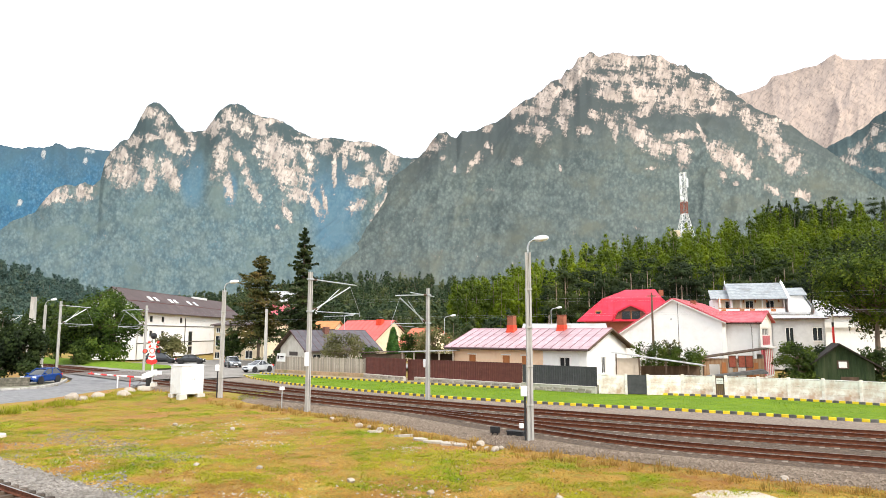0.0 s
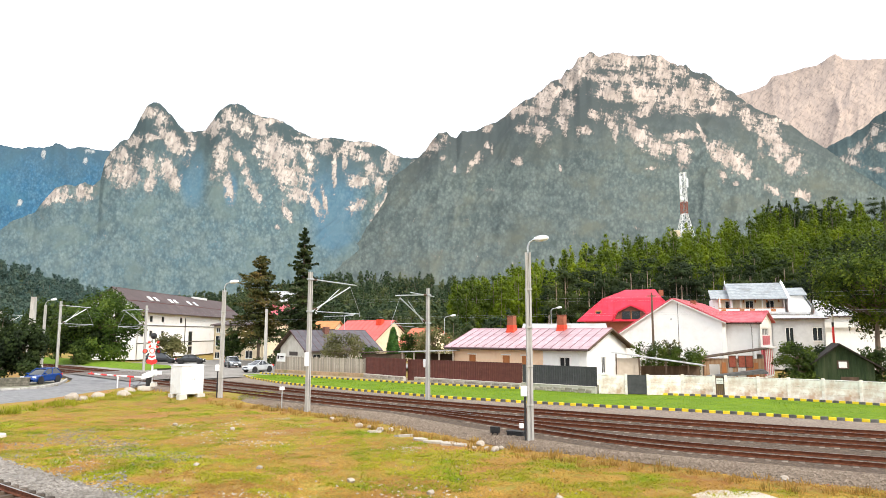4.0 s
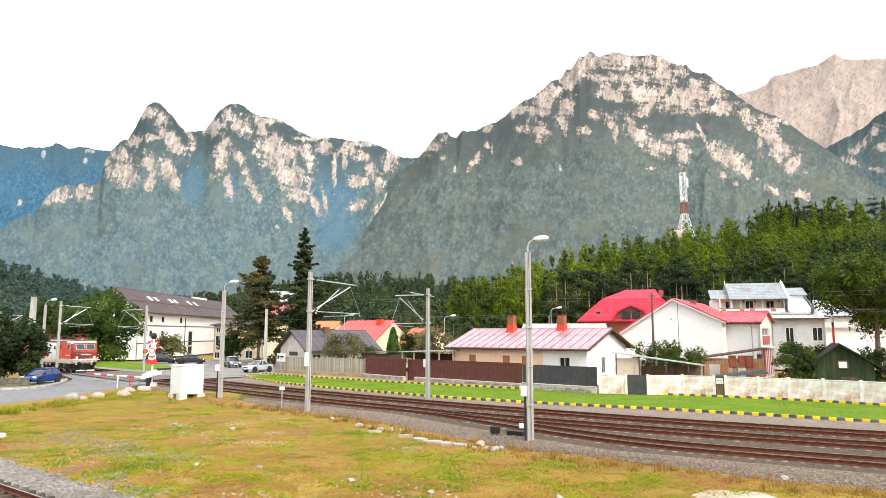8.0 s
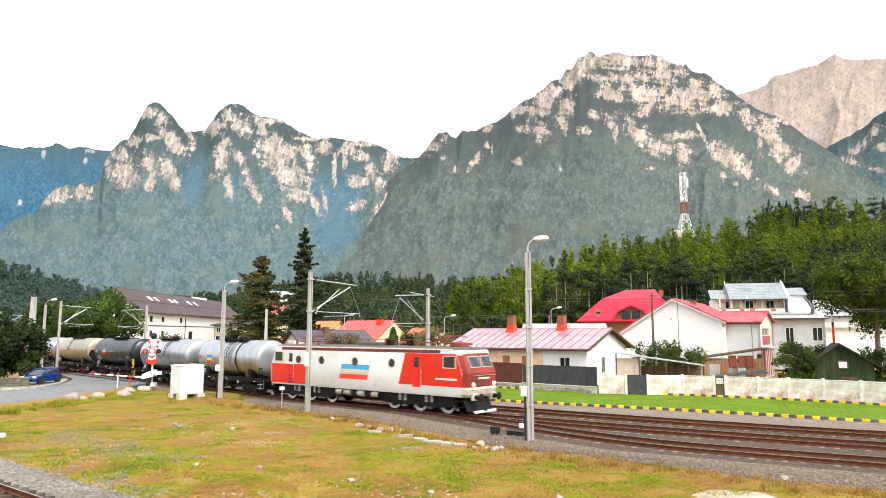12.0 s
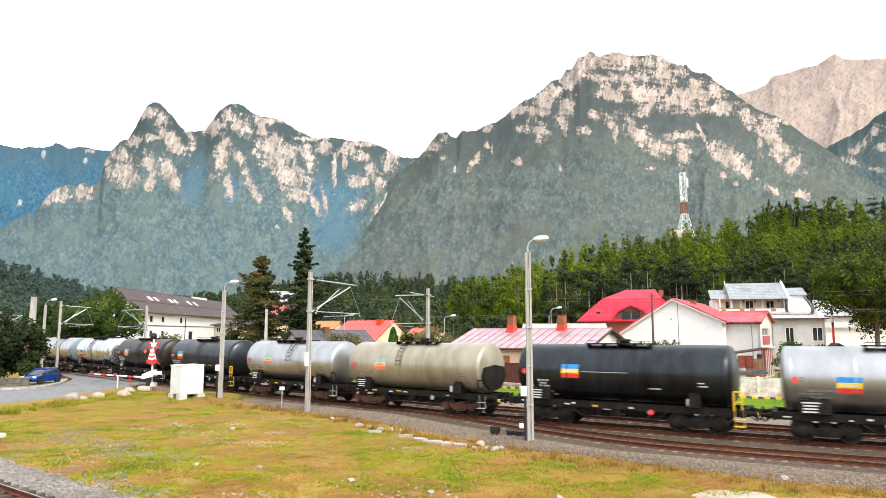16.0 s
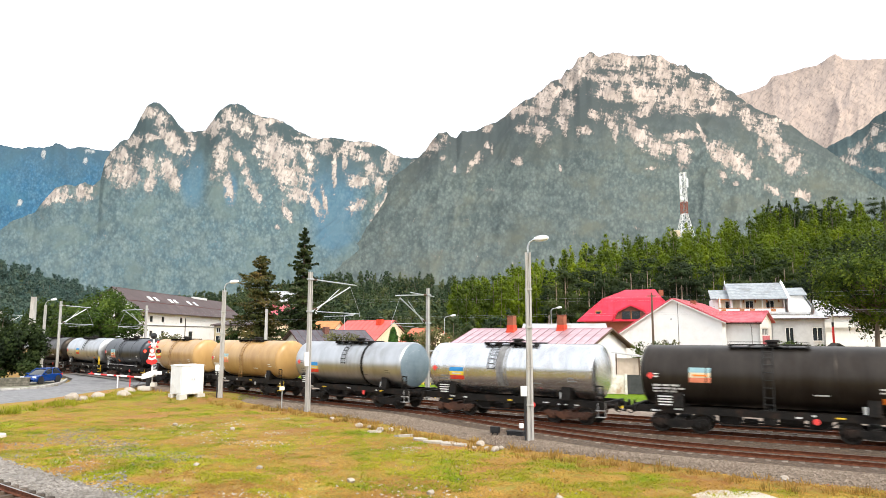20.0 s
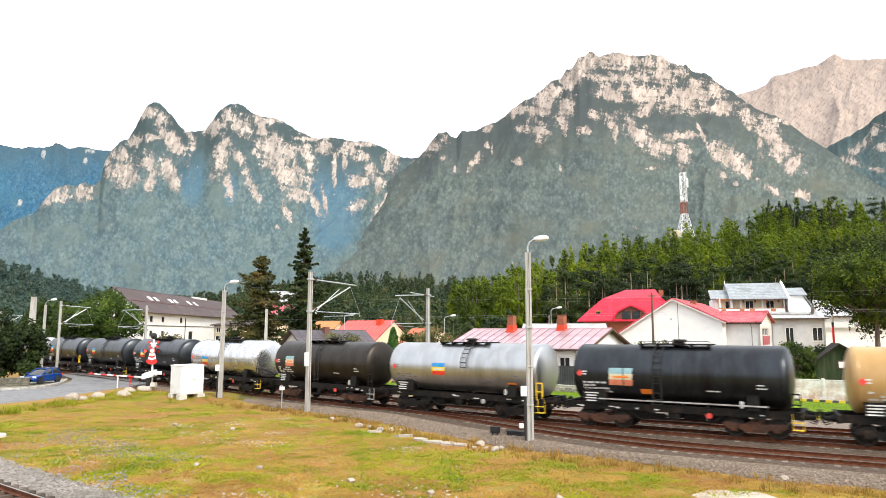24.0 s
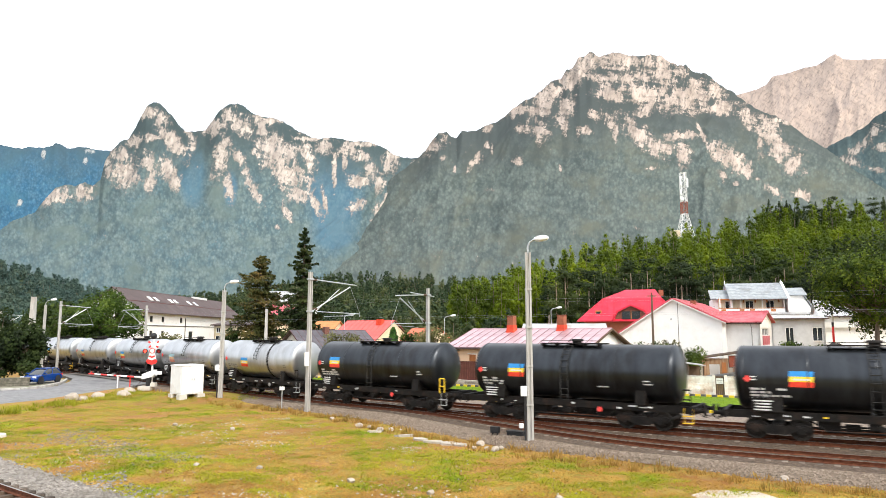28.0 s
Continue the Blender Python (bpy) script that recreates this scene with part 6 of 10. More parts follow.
def red_roof_villa():
    m = house_pose(21.0, 104.0, 35.5, 99.0)
    h = thing("villa", m, "brick villa under a bright red hipped sheet roof", "house")
    L, W = 15.3, 12.0
    part("wall", box(L - 1.6, W - 1.6, 6.7, (L / 2, W / 2, 0)), brick_red, h)
    lay = [[(-0.3, -0.3, 6.6), (L + 0.3, -0.3, 6.6), (L + 0.3, W + 0.3, 6.6), (-0.3, W + 0.3, 6.6)],
           [(-0.3, -0.3, 6.75), (L + 0.3, -0.3, 6.75), (L + 0.3, W + 0.3, 6.75), (-0.3, W + 0.3, 6.75)],
           [(1.3, 1.3, 8.4), (L - 1.3, 1.3, 8.4), (L - 1.3, W - 1.3, 8.4), (1.3, W - 1.3, 8.4)],
           [(3.2, 3.2, 10.2), (L - 3.2, 3.2, 10.2), (L - 3.2, W - 3.2, 10.2), (3.2, W - 3.2, 10.2)],
           [(6.6, 5.9, 11.7), (L - 4.2, 5.9, 11.7), (L - 4.2, 6.1, 11.7), (6.6, 6.1, 11.7)]]
    r = part("roof", loft(lay), roof_red, h)
    for i in range(1, 15):
        x = L * i / 15
        xt = min(max(x, 3.4), L - 3.4)
        part("seam", pipe([(x, -0.28, 6.8), (min(max(x, 1.4), L - 1.4), 1.28, 8.45), (xt, 3.18, 10.25)], 0.035, 5), roof_red, r)
    # darker brick: shade under the dormer roof put into the colour
    d = part("dormer", prism([(5.2, 6.7), (10.2, 6.7), (9.6, 8.0), (7.7, 8.9), (5.8, 8.0)], 3.0, "y", -0.1), material("shaded_brick", (0.16, 0.06, 0.04), (0.22, 0.09, 0.06), scale=5, rough=0.9, bump=0.3), h)
    part("dormer_roof", prism([(4.9, 6.8), (5.6, 8.2), (7.7, 9.15), (9.8, 8.2), (10.5, 6.8), (10.3, 6.7), (9.6, 8.0), (7.7, 8.92), (5.8, 8.0), (5.1, 6.7)], 3.4, "y", -0.5), roof_red, d)
    part("dormer_window", box(2.6, 0.1, 1.2, (7.7, -0.16, 6.9)), window_glass, d)
    part("dormer_frame", box(0.12, 0.12, 1.4, (7.7, -0.2, 6.8)), wood_orange, d)
    sk = part("roof_window", box(0.9, 0.5, 0.9, (2.8, 1.0, 7.4)), wood_orange, h)
    part("pane", box(0.6, 0.05, 0.6, (2.8, 0.72, 7.5)), window_glass, sk)
    part("chimney", box(0.7, 0.6, 0.9, (12.0, 5.0, 10.6)), brick_red, h)


def balcony_house():
    h = thing("house", house_pose(41.5, 108.0, 56.0, 104.0, 0), "white guesthouse with grey shingled roof and wooden loggia", "house")
    part("lower_storeys", wall_holes(15.0, 7.6, 0.35, [(2, 4.6, 3.4, 6.2), (6, 4.6, 7.4, 6.2), (10, 4.6, 11.4, 6.2)]), plaster_white, h)
    for x in (2, 6, 10):
        window(h, x, 4.6, x + 1.4, 6.2, Matrix(), frame_dark)
    part("side_wall", box(0.35, 9.6, 7.6, (14.82, 5.2, 0)), plaster_white, h)
    part("side_wall", box(0.35, 9.6, 7.6, (0.18, 5.2, 0)), plaster_white, h)
    part("floor_slab", box(16.0, 10.6, 0.3, (7.5, 5.0, 7.6)), plaster_grey, h)
    cream_timber = material("cream_timber", (0.66, 0.56, 0.40), (0.74, 0.65, 0.50), scale=3, rough=0.7, stretch=(3, 3, 0.4))
    part("loggia_lintel", box(9.4, 0.3, 0.4, (7.3, 1.35, 9.8)), cream_timber, h, "cream-coloured timber wall")
    for x in (2.9, 4.6, 6.3, 8.0, 9.7, 11.4):
        part("bracket", box(0.14, 0.5, 0.5, (x, 0.85, 9.5)), wood_orange, h, "orange-brown timber bracket")
    part("eaves_beam", box(9.6, 0.18, 0.2, (7.3, 0.55, 9.92)), wood_orange, h, "orange-brown timber beam")
    part("loggia_sill", box(9.4, 0.3, 0.5, (7.3, 1.35, 7.9)), cream_timber, h, "cream-coloured timber wall")
    for x0, x1 in ((0.0, 1.0), (2.2, 4.0), (5.2, 7.0), (8.2, 9.4)):
        part("loggia_pier", box(x1 - x0, 0.3, 1.4, (2.6 + (x0 + x1) / 2, 1.35, 8.4)), cream_timber, h, "cream-coloured timber wall")
    for x in (1.0, 4.0, 7.0):
        window(h, x, 0.5, x + 1.2, 1.9, Matrix.Translation((2.6, 1.2, 7.9)), frame_white)
    part("balustrade", box(9.6, 0.1, 0.6, (7.3, 0.1, 7.9)), plaster_white, h)
    part("handrail", box(9.6, 0.14, 0.1, (7.3, 0.1, 8.55)), wood_orange, h, "orange-brown timber handrail")
    for x in (3.2, 5.9, 7.4, 10.4):
        part("balustrade_panel", box(0.7, 0.06, 0.4, (x, 0.02, 8.05)), wood_orange, h, "orange-brown timber panel")
    for x in (2.7, 5.8, 8.9, 12.0):
        part("post", box(0.16, 0.16, 2.4, (x, 0.2, 7.9)), frame_white, h)
    gm = Matrix.Translation((4.5, 0.0, 0.0))
    for a, b in (((-0.6, 9.9), (4.6, 12.7)), ((9.8, 9.9), (4.6, 12.7))):
        s = part("roof_slope", slope(7.5, a, b, 0.14, 0.45), roof_slate, h, m=gm)
        for i in range(10):
            t = (i + 0.5) / 10
            part("shingle_course", rod((4.1, a[0] + (b[0] - a[0]) * t, a[1] + (b[1] - a[1]) * t + 0.14), (12.4, a[0] + (b[0] - a[0]) * t, a[1] + (b[1] - a[1]) * t + 0.14), 0.04, seg=5), roof_slate, s, m=gm.inverted())
    part("end_gable", prism([(0.3, 7.9), (8.9, 7.9), (8.9, 10.1), (4.6, 12.6), (0.3, 10.1)], 0.3, "x", 4.3), plaster_white, h)
    part("end_gable", prism([(-0.5, 7.9), (9.7, 7.9), (9.7, 10.1), (4.6, 13.0), (-0.5, 10.15)], 0.35, "x", 12.45), plaster_white, h, "white end gable standing above the roof")
    for x in (4.1, 12.6):
        part("finial", rod((x, 4.6, 12.7), (x, 4.6, 13.3), 0.12, 0.05, seg=8), frame_white, h)
    part("annex_wall", box(2.4, 5.0, 2.2, (3.0, 4.0, 7.9)), plaster_white, h)
    part("annex_roof", slope(2.8, (0.8, 10.0), (4.0, 11.6), 0.14, 0.1), roof_slate, h, m=pose(1.5, 0, 0))
    part("annex_wall", prism([(12.85, 7.9), (16.4, 7.9), (15.0, 10.4), (14.5, 10.6), (12.85, 10.6)], 4.0, "y", 1.2), plaster_white, h)
    part("annex_roof", slope(2.6, (0.8, 10.5), (4.0, 11.8), 0.14, 0.1), roof_slate, h, m=pose(12.8, 0, 0))
    part("annex_roof", prism([(14.9, 10.62), (16.7, 7.95), (16.85, 8.05), (15.05, 10.75)], 4.4, "y", 1.0), roof_slate, h)


def plain_house(name, ax, ay, bx, by, W, E, R, wall, roof, label, holes=(), seams=0, over=0.5, z=-0.15):
    h = thing(name, house_pose(ax, ay, bx, by, z), label, "house")
    L = math.hypot(bx - ax, by - ay)
    part("front_wall", wall_holes(L, E, 0.3, holes), wall, h)
    for q in holes:
        window(h, *q, Matrix(), frame_dark if name == "hotel" else frame_white)
    gable_wall(W, E, R, L - 0.003, wall, h)
    gable_wall(W, E, R, 0.303, wall, h)
    part("back_wall", box(L, 0.3, E, (L / 2, W - 0.15, 0)), wall, h)
    gable_roof(h, L, W, E, R, roof, over, seams)
    part("gutter", rod((-over, -over - 0.05, E - over * (R - E) / (W / 2)), (L + over, -over - 0.05, E - over * (R - E) / (W / 2)), 0.08, seg=8), roof_brown, h)
    return h, L


def hotel():
    holes = [(x, 7.0, x + 1.3, 8.1) for x in (1.7, 5.2, 10.6, 20.0)] + [(x, 4.2, x + 1.3, 5.3) for x in (1.5, 5.3, 10.7)] + [(25.2, 2.2, 27.6, 5.2), (25.2, 0.3, 27.6, 1.9)]
    h, L = plain_house("hotel", -56.0, 124.0, -56.0, 186.0, 9.6, 9.3, 13.2, plaster_white, roof_brown, "long white three-storey building with dark brown roof and skylights", holes, seams=0, over=0.8)
    for z in (6.2, 2.9):
        part("string_course", box(L, 0.08, 0.16, (L / 2, -0.04, z)), frame_dark, h)
    part("downpipe", rod((22.8, -0.1, 0.1), (22.8, -0.1, 8.0), 0.08, seg=8), frame_dark, h)
    k = (13.2 - 9.3) / 4.8
    for x in (10.9, 13.8, 21.2, 24.0, 31.9, 35.8):
        y = 2.7
        m = Matrix.Translation((x, y, 9.3 + k * y + 0.16)) @ Matrix.Rotation(math.atan(k), 4, "X")
        s = part("skylight", box(1.35, 1.25, 0.12, (0, 0, 0), bevel=0.02), frame_white, h, m=m)
        # pane's pale blue-grey paints in the sky's reflection
        part("pane", box(1.1, 1.0, 0.03, (0, 0, 0.12)), material("sky_toned_glass", (0.5, 0.55, 0.6), (0.55, 0.6, 0.65), rough=0.1, spec=0.8), s)
    part("roof_fold", box(L + 1.4, 0.12, 0.12, (L / 2, 1.75, 9.3 + k * 1.75 + 0.1)), roof_seam, h)
    part("ridge_vent", box(9, 0.7, 0.5, (44, 4.8, 13.1)), frame_white, h)


def town_houses():
    h, L = plain_house("house", -40.9, 121.0, -31.5, 119.0, 10, 6.3, 6.9, plaster_cream, roof_brown, "cream two-storey house with flat brown roof", [(0.4, 4.9, 1.2, 5.8), (0.3, 2.6, 1.7, 4.4), (0.2, 0.4, 1.2, 1.5), (3.4, 2.8, 4.8, 4.6), (6.2, 2.8, 7.6, 4.6), (6.2, 0.4, 7.6, 1.8)])
    h, L = plain_house("house", -17.7, 88.0, -9.4, 95.0, 7.2, 2.9, 5.1, material("cream_grey_stucco", (0.58, 0.54, 0.46), (0.68, 0.64, 0.56), scale=2, rough=0.9, bump=0.2, stain=(0.5, 0.45, 0.36), stain_scale=0.6), material("slate_grey_sheet_roof", (0.07, 0.065, 0.075), (0.12, 0.11, 0.125), scale=1.0, rough=0.4, metal=0.2), "cream-grey rendered cottage with slate-grey sheet roof", [(1.0, 0.9, 2.2, 2.1), (5.0, 0.9, 6.4, 2.1)], seams=12, over=0.7)
    # dark panel stands in for the shade of an attic opening
    part("attic_opening", box(0.1, 2.2, 0.5, (-0.02, 3.4, 1.9)), frame_dark, h)
    part("chimney", box(0.7, 0.7, 1.2, (4.6, 3.0, 4.5)), material("dull_brown_brick", (0.14, 0.06, 0.045), (0.2, 0.09, 0.07), scale=6, rough=0.9, bump=0.4), h)
    h, L = plain_house("house", -21.8, 128.0, -12.6, 122.0, 12.0, 3.2, 7.1, plaster_cream, material("coral_red_roof", (0.66, 0.09, 0.08), (0.72, 0.14, 0.12), scale=1.2, rough=0.5, stain=(0.6, 0.08, 0.08), stain_scale=0.4), "house with coral-red sheet roof and cream walls", [(2, 0.9, 3.2, 2.3), (6, 0.9, 7.2, 2.3)], seams=10)
    part("chimney", box(1.2, 0.9, 1.2, (8.6, 5.0, 6.2)), chimney_red, h)
    h, L = plain_house("house", -27.0, 140.0, -22.5, 139.0, 6.0, 5.8, 7.2, plaster_cream, material("ochre_tile_roof", (0.45, 0.18, 0.07), (0.55, 0.25, 0.1), scale=2, rough=0.8), "ochre-roofed house with cream walls", [(1.5, 3.8, 2.7, 5.2), (4.5, 3.8, 5.7, 5.2)])
    h, L = plain_house("house", -8.0, 122.0, -3.2, 118.0, 8.0, 2.9, 5.6, plaster_cream, material("orange_tile_roof", (0.50, 0.13, 0.07), (0.62, 0.22, 0.14), scale=1.5, rough=0.8, bump=0.3), "small house with orange tiled roof", [(1.5, 0.9, 2.7, 2.2)])
    for i, (x, y, w, e, r, rf) in enumerate(((-74, 250, 11, 8, 13, roof_rose), (-62, 235, 9, 11, 15, roof_rose), (-70, 262, 12, 17, 21, roof_tin), (-58, 245, 8, 13, 16, roof_brown))):
        plain_house("house", x, y, x + w, y - 3, 9, e, r, plaster_white if i % 2 else plaster_cream, rf, "distant house with pitched roof among trees", [(1.5, e - 2.4, 2.8, e - 1.0), (w - 3.4, e - 2.4, w - 2.1, e - 1.0), (1.5, e - 5.2, 2.8, e - 3.8)])
    # right edge, behind the big tree
    h, L = plain_house("house", 44.5, 92.0, 50.5, 89.5, 9, 6.8, 7.2, plaster_grey, roof_tin, "pale grey block of a house with narrow windows", [(1.8, 2.6, 2.8, 5.6), (5.0, 3.8, 6.2, 5.6)])
    h, L = plain_house("house", 52.0, 93.0, 64.0, 88.0, 9, 7.3, 9.4, plaster_white, roof_tin, "white house with pale roof behind a tall tree", [(10, 3.4, 11.5, 5.2)])
    part("balcony_rail", box(12.0, 0.12, 0.7, (6.2, -0.4, 5.6)), frame_white, h)
    # a flat white roof edge behind the long house
    h, L = plain_house("outbuilding", 11.0, 92.0, 21.5, 90.0, 8, 5.0, 6.0, plaster_white, roof_tin, "white outbuilding with low pale roof", [])


def green_hut():
    h = thing("garden_hut", house_pose(31.3, 57.6, 35.4, 55.8), "green plank garden hut with dark pitched roof", "shed")
    L, D, E, R = 4.4, 4.2, 2.3, 3.9
    pl = prism([(0, 0), (L, 0), (L, E), (L * 0.45, R), (0, E)], 0.1, "y", 0.0)
    part("gable_wall", pl, wood_green, h)
    n = 20
    for i in range(n):
        x = (i + 0.5) * L / n
        top = E + (R - E) * (x / (L * 0.45) if x < L * 0.45 else (L - x) / (L * 0.55)) - 0.05
        part("plank", box(L / n - 0.02, 0.03, top, (x, -0.015, 0)), wood_green, h)
    part("side_wall", box(0.1, D, E, (0.05, D / 2 + 0.1, 0)), wood_green, h)
    part("side_wall", box(0.1, D, E, (L - 0.05, D / 2 + 0.1, 0)), wood_green, h)
    part("back_wall", box(L, 0.1, E, (L / 2, D + 0.1, 0)), wood_green, h)
    for a, b in (((-0.6, E - 0.4), (L * 0.45, R)), ((L + 0.6, E - 0.35), (L * 0.45, R))):
        part("roof_slope", prism([a, b, (b[0], b[1] + 0.12), (a[0], a[1] + 0.12)], D + 0.9, "y", -0.45), material("black_felt_roof", (0.022, 0.019, 0.017), (0.045, 0.038, 0.033), scale=4, rough=0.9, bump=0.3), h)
    w = part("window", box(0.85, 0.06, 0.7, (2.15, -0.06, 1.9)), wood_dark, h)
    part("pane", box(0.6, 0.04, 0.5, (2.15, -0.1, 2.0)), frame_white, w, "whitened window pane")
    part("hatch", box(1.3, 0.06, 0.35, (2.6, -0.06, 0.9)), wood_dark, h)


def sheds():
    h = thing("shed", house_pose(-9.2, 77.0, -5.6, 75.4), "low dark brown shed behind the fence", "shed")
    part("walls", box(3.9, 3.0, 2.5, (1.95, 1.6, 0)), wood_dark, h)
    part("roof", prism([(-0.3, 2.6), (4.2, 2.75), (4.2, 2.85), (-0.3, 2.7)], 3.6, "y", -0.2), roof_brown, h)
    h = thing("open_shed", house_pose(-4.6, 75.0, 1.2, 71.6), "open timber shed with pale sheet roof on posts", "shed")
    part("roof", prism([(-0.3, 2.75), (7.0, 3.0), (7.0, 3.1), (-0.3, 2.85)], 3.2, "y", -0.2), roof_tin, h)
    for x in (0.1, 1.6, 3.2, 4.8, 6.5):
        part("post", box(0.14, 0.14, 2.75, (x, 0.1, 0)), wood_grey, h)
    part("back_wall", box(6.6, 0.1, 2.6, (3.4, 2.8, 0)), wood_dark, h)
    for k in range(4):
        part("stacked_timber", box(1.4, 0.8, 0.35, (0.9 + k * 1.55, 1.6, 0.8 + 0.3 * (k % 2)), bevel=0.04), wood_grey, h)


long_house()
white_house()
lean_to()
red_roof_villa()
balcony_house()
hotel()
town_houses()
green_hut()
sheds()


# ---- fences and walls along the lawn ----
def on_line(s, off, z=0.0):
    x, y, _ = along(s, off)
    return Vector((x, y, z))


def run_pose(p, q, z):
    return Matrix.Translation((p.x, p.y, z)) @ Matrix.Rotation(math.atan2(q.y - p.y, q.x - p.x), 4, "Z")


def sheet_fence(name, s0, s1, off0, off1, z0, z1, mat, label, pitch=0.22):
    p, q = on_line(s0, off0), on_line(s1, off1)
    L = (q - p).length
    f = thing(name, run_pose(p, q, 0), label, "fence", kind="structure")
    n = max(1, int(L / 2.4))
    me = None
    for i in range(n):
        w = L / n
        pts, k = [], int(w / pitch)
        for j in range(k):
            x = j * w / k
            pts += [(x, 0.0), (x + 0.4 * w / k, 0.0), (x + 0.5 * w / k, 0.03), (x + 0.9 * w / k, 0.03)]
        pts.append((w, 0.0))
        out = pts + [(x, y + 0.02) for x, y in pts[::-1]]
        if me is None:
            me = mesh_of("sheet", prism(out, z1 - z0, "z", 0.0), mat)
        share("sheet", me, f, pose(i * w, 0, z0))
        part("post", box(0.07, 0.07, z1 + 0.1, (i * w, 0.08, -0.1)), mat, f)
    part("top_rail", box(L, 0.06, 0.05, (L / 2, 0.03, z1)), mat, f)
    return f, L


def stone_plinth(s0, s1, off0, off1, z0, z1, label):
    p, q = on_line(s0, off0), on_line(s1, off1)
    L = (q - p).length
    f = thing("stone_plinth", run_pose(p, q, 0), label, "wall", kind="structure")
    part("core", box(L, 0.36, z1 - z0 + 0.2, (L / 2, 0.05, z0 - 0.2)), mortar_cap, f)
    r = random.Random(int(s0 * 10) + 77)
    shapes = []
    for k in range(6):
        bm = box(0.34 + 0.06 * k, 0.12, 0.16 + 0.02 * (k % 3), (0, 0, 0), bevel=0.035)
        for v in bm.verts:
            v.co += Vector((r.uniform(-0.03, 0.03), r.uniform(-0.015, 0.015), r.uniform(-0.02, 0.02)))
        shapes.append(mesh_of("stone", bm, rubble))
    for row in range(max(1, int((z1 - z0) / 0.19))):
        x = 0.2 + 0.15 * (row % 2)
        while x < L - 0.2:
            k = r.randrange(6)
            share("stone", shapes[k], f, pose(x, -0.14, z0 + 0.015 + row * 0.19, 0, r.uniform(-4, 4), 0))
            x += 0.37 + 0.06 * k
    part("coping", box(L, 0.46, 0.07, (L / 2, 0.04, z1), bevel=0.015), mortar_cap, f)


sheet_fence("brown_fence", -19.6, -12.2, -19.8, -19.2, 0.28, 2.05, brown_sheet, "reddish-brown sheet-metal fence on a stone plinth")
sheet_fence("brown_gate", -12.2, -10.6, -19.5, -19.35, -0.05, 2.0, brown_sheet, "reddish-brown sheet-metal gate")
sheet_fence("brown_fence", -10.6, 3.7, -19.1, -18.75, 0.32, 2.05, brown_sheet, "reddish-brown sheet-metal fence on a stone plinth")
sheet_fence("dark_fence", 3.75, 11.7, -18.75, -18.55, 0.42, 1.95, dark_sheet, "dark grey sheet-metal fence on a stone plinth")
stone_plinth(-19.6, -12.3, -19.7, -19.1, -0.15, 0.24, "low rubble-stone plinth with pale coping")
stone_plinth(-10.5, 3.7, -19.0, -18.65, -0.15, 0.30, "low rubble-stone plinth with pale coping")
stone_plinth(3.75, 11.7, -18.65, -18.45, -0.15, 0.38, "low rubble-stone plinth with pale coping")


def picket_fence():
    p, q = on_line(-34.3, -17.4), on_line(-19.7, -19.9)
    L = (q - p).length
    f = thing("picket_fence", run_pose(p, q, 0), "tall weathered grey board fence", "fence", kind="structure")
    r = random.Random(5)
    shapes = [mesh_of("board", prism([(-0.075, 0), (0.075, 0), (0.075, 1.55 + 0.04 * k), (0.0, 1.62 + 0.04 * k), (-0.075, 1.55 + 0.04 * k)], 0.025, "y", 0), wood_grey) for k in range(3)]
    x = 0.08
    while x < L:
        share("board", shapes[r.randrange(3)], f, pose(x, r.uniform(-0.01, 0.01), 0.25 + r.uniform(-0.03, 0.03), 0, r.uniform(-1, 1), 0))
        x += 0.17
    for z in (0.5, 1.4):
        part("rail", box(L, 0.05, 0.09, (L / 2, 0.06, z)), wood_grey, f)
    part("base_stones", box(L, 0.5, 0.5, (L / 2, 0.1, -0.2), bevel=0.05), material("earthy_stone_base", (0.32, 0.22, 0.13), (0.45, 0.32, 0.2), scale=2.5, rough=0.95, bump=0.8, stain=(0.2, 0.2, 0.08), stain_scale=0.8), f)
    b = thing("sign_board", Matrix.Translation(on_line(-32.6, -17.2, 1.3)) @ Matrix.Rotation(along(-32.6)[2] + 0.1, 4, "Z"), "small white notice board with dark lettering on the fence", "sign")
    part("board", box(1.55, 0.05, 1.0, (0, -0.1, 0), bevel=0.01), frame_white, b)
    part("emblem", box(0.28, 0.02, 0.4, (-0.5, -0.135, 0.32), bevel=0.03), dark_steel, b)
    part("lettering_bar", box(0.75, 0.02, 0.16, (0.15, -0.135, 0.5)), dark_steel, b)
    part("lettering_bar", box(0.6, 0.02, 0.07, (0.15, -0.135, 0.3)), grey_paint, b)


picket_fence()


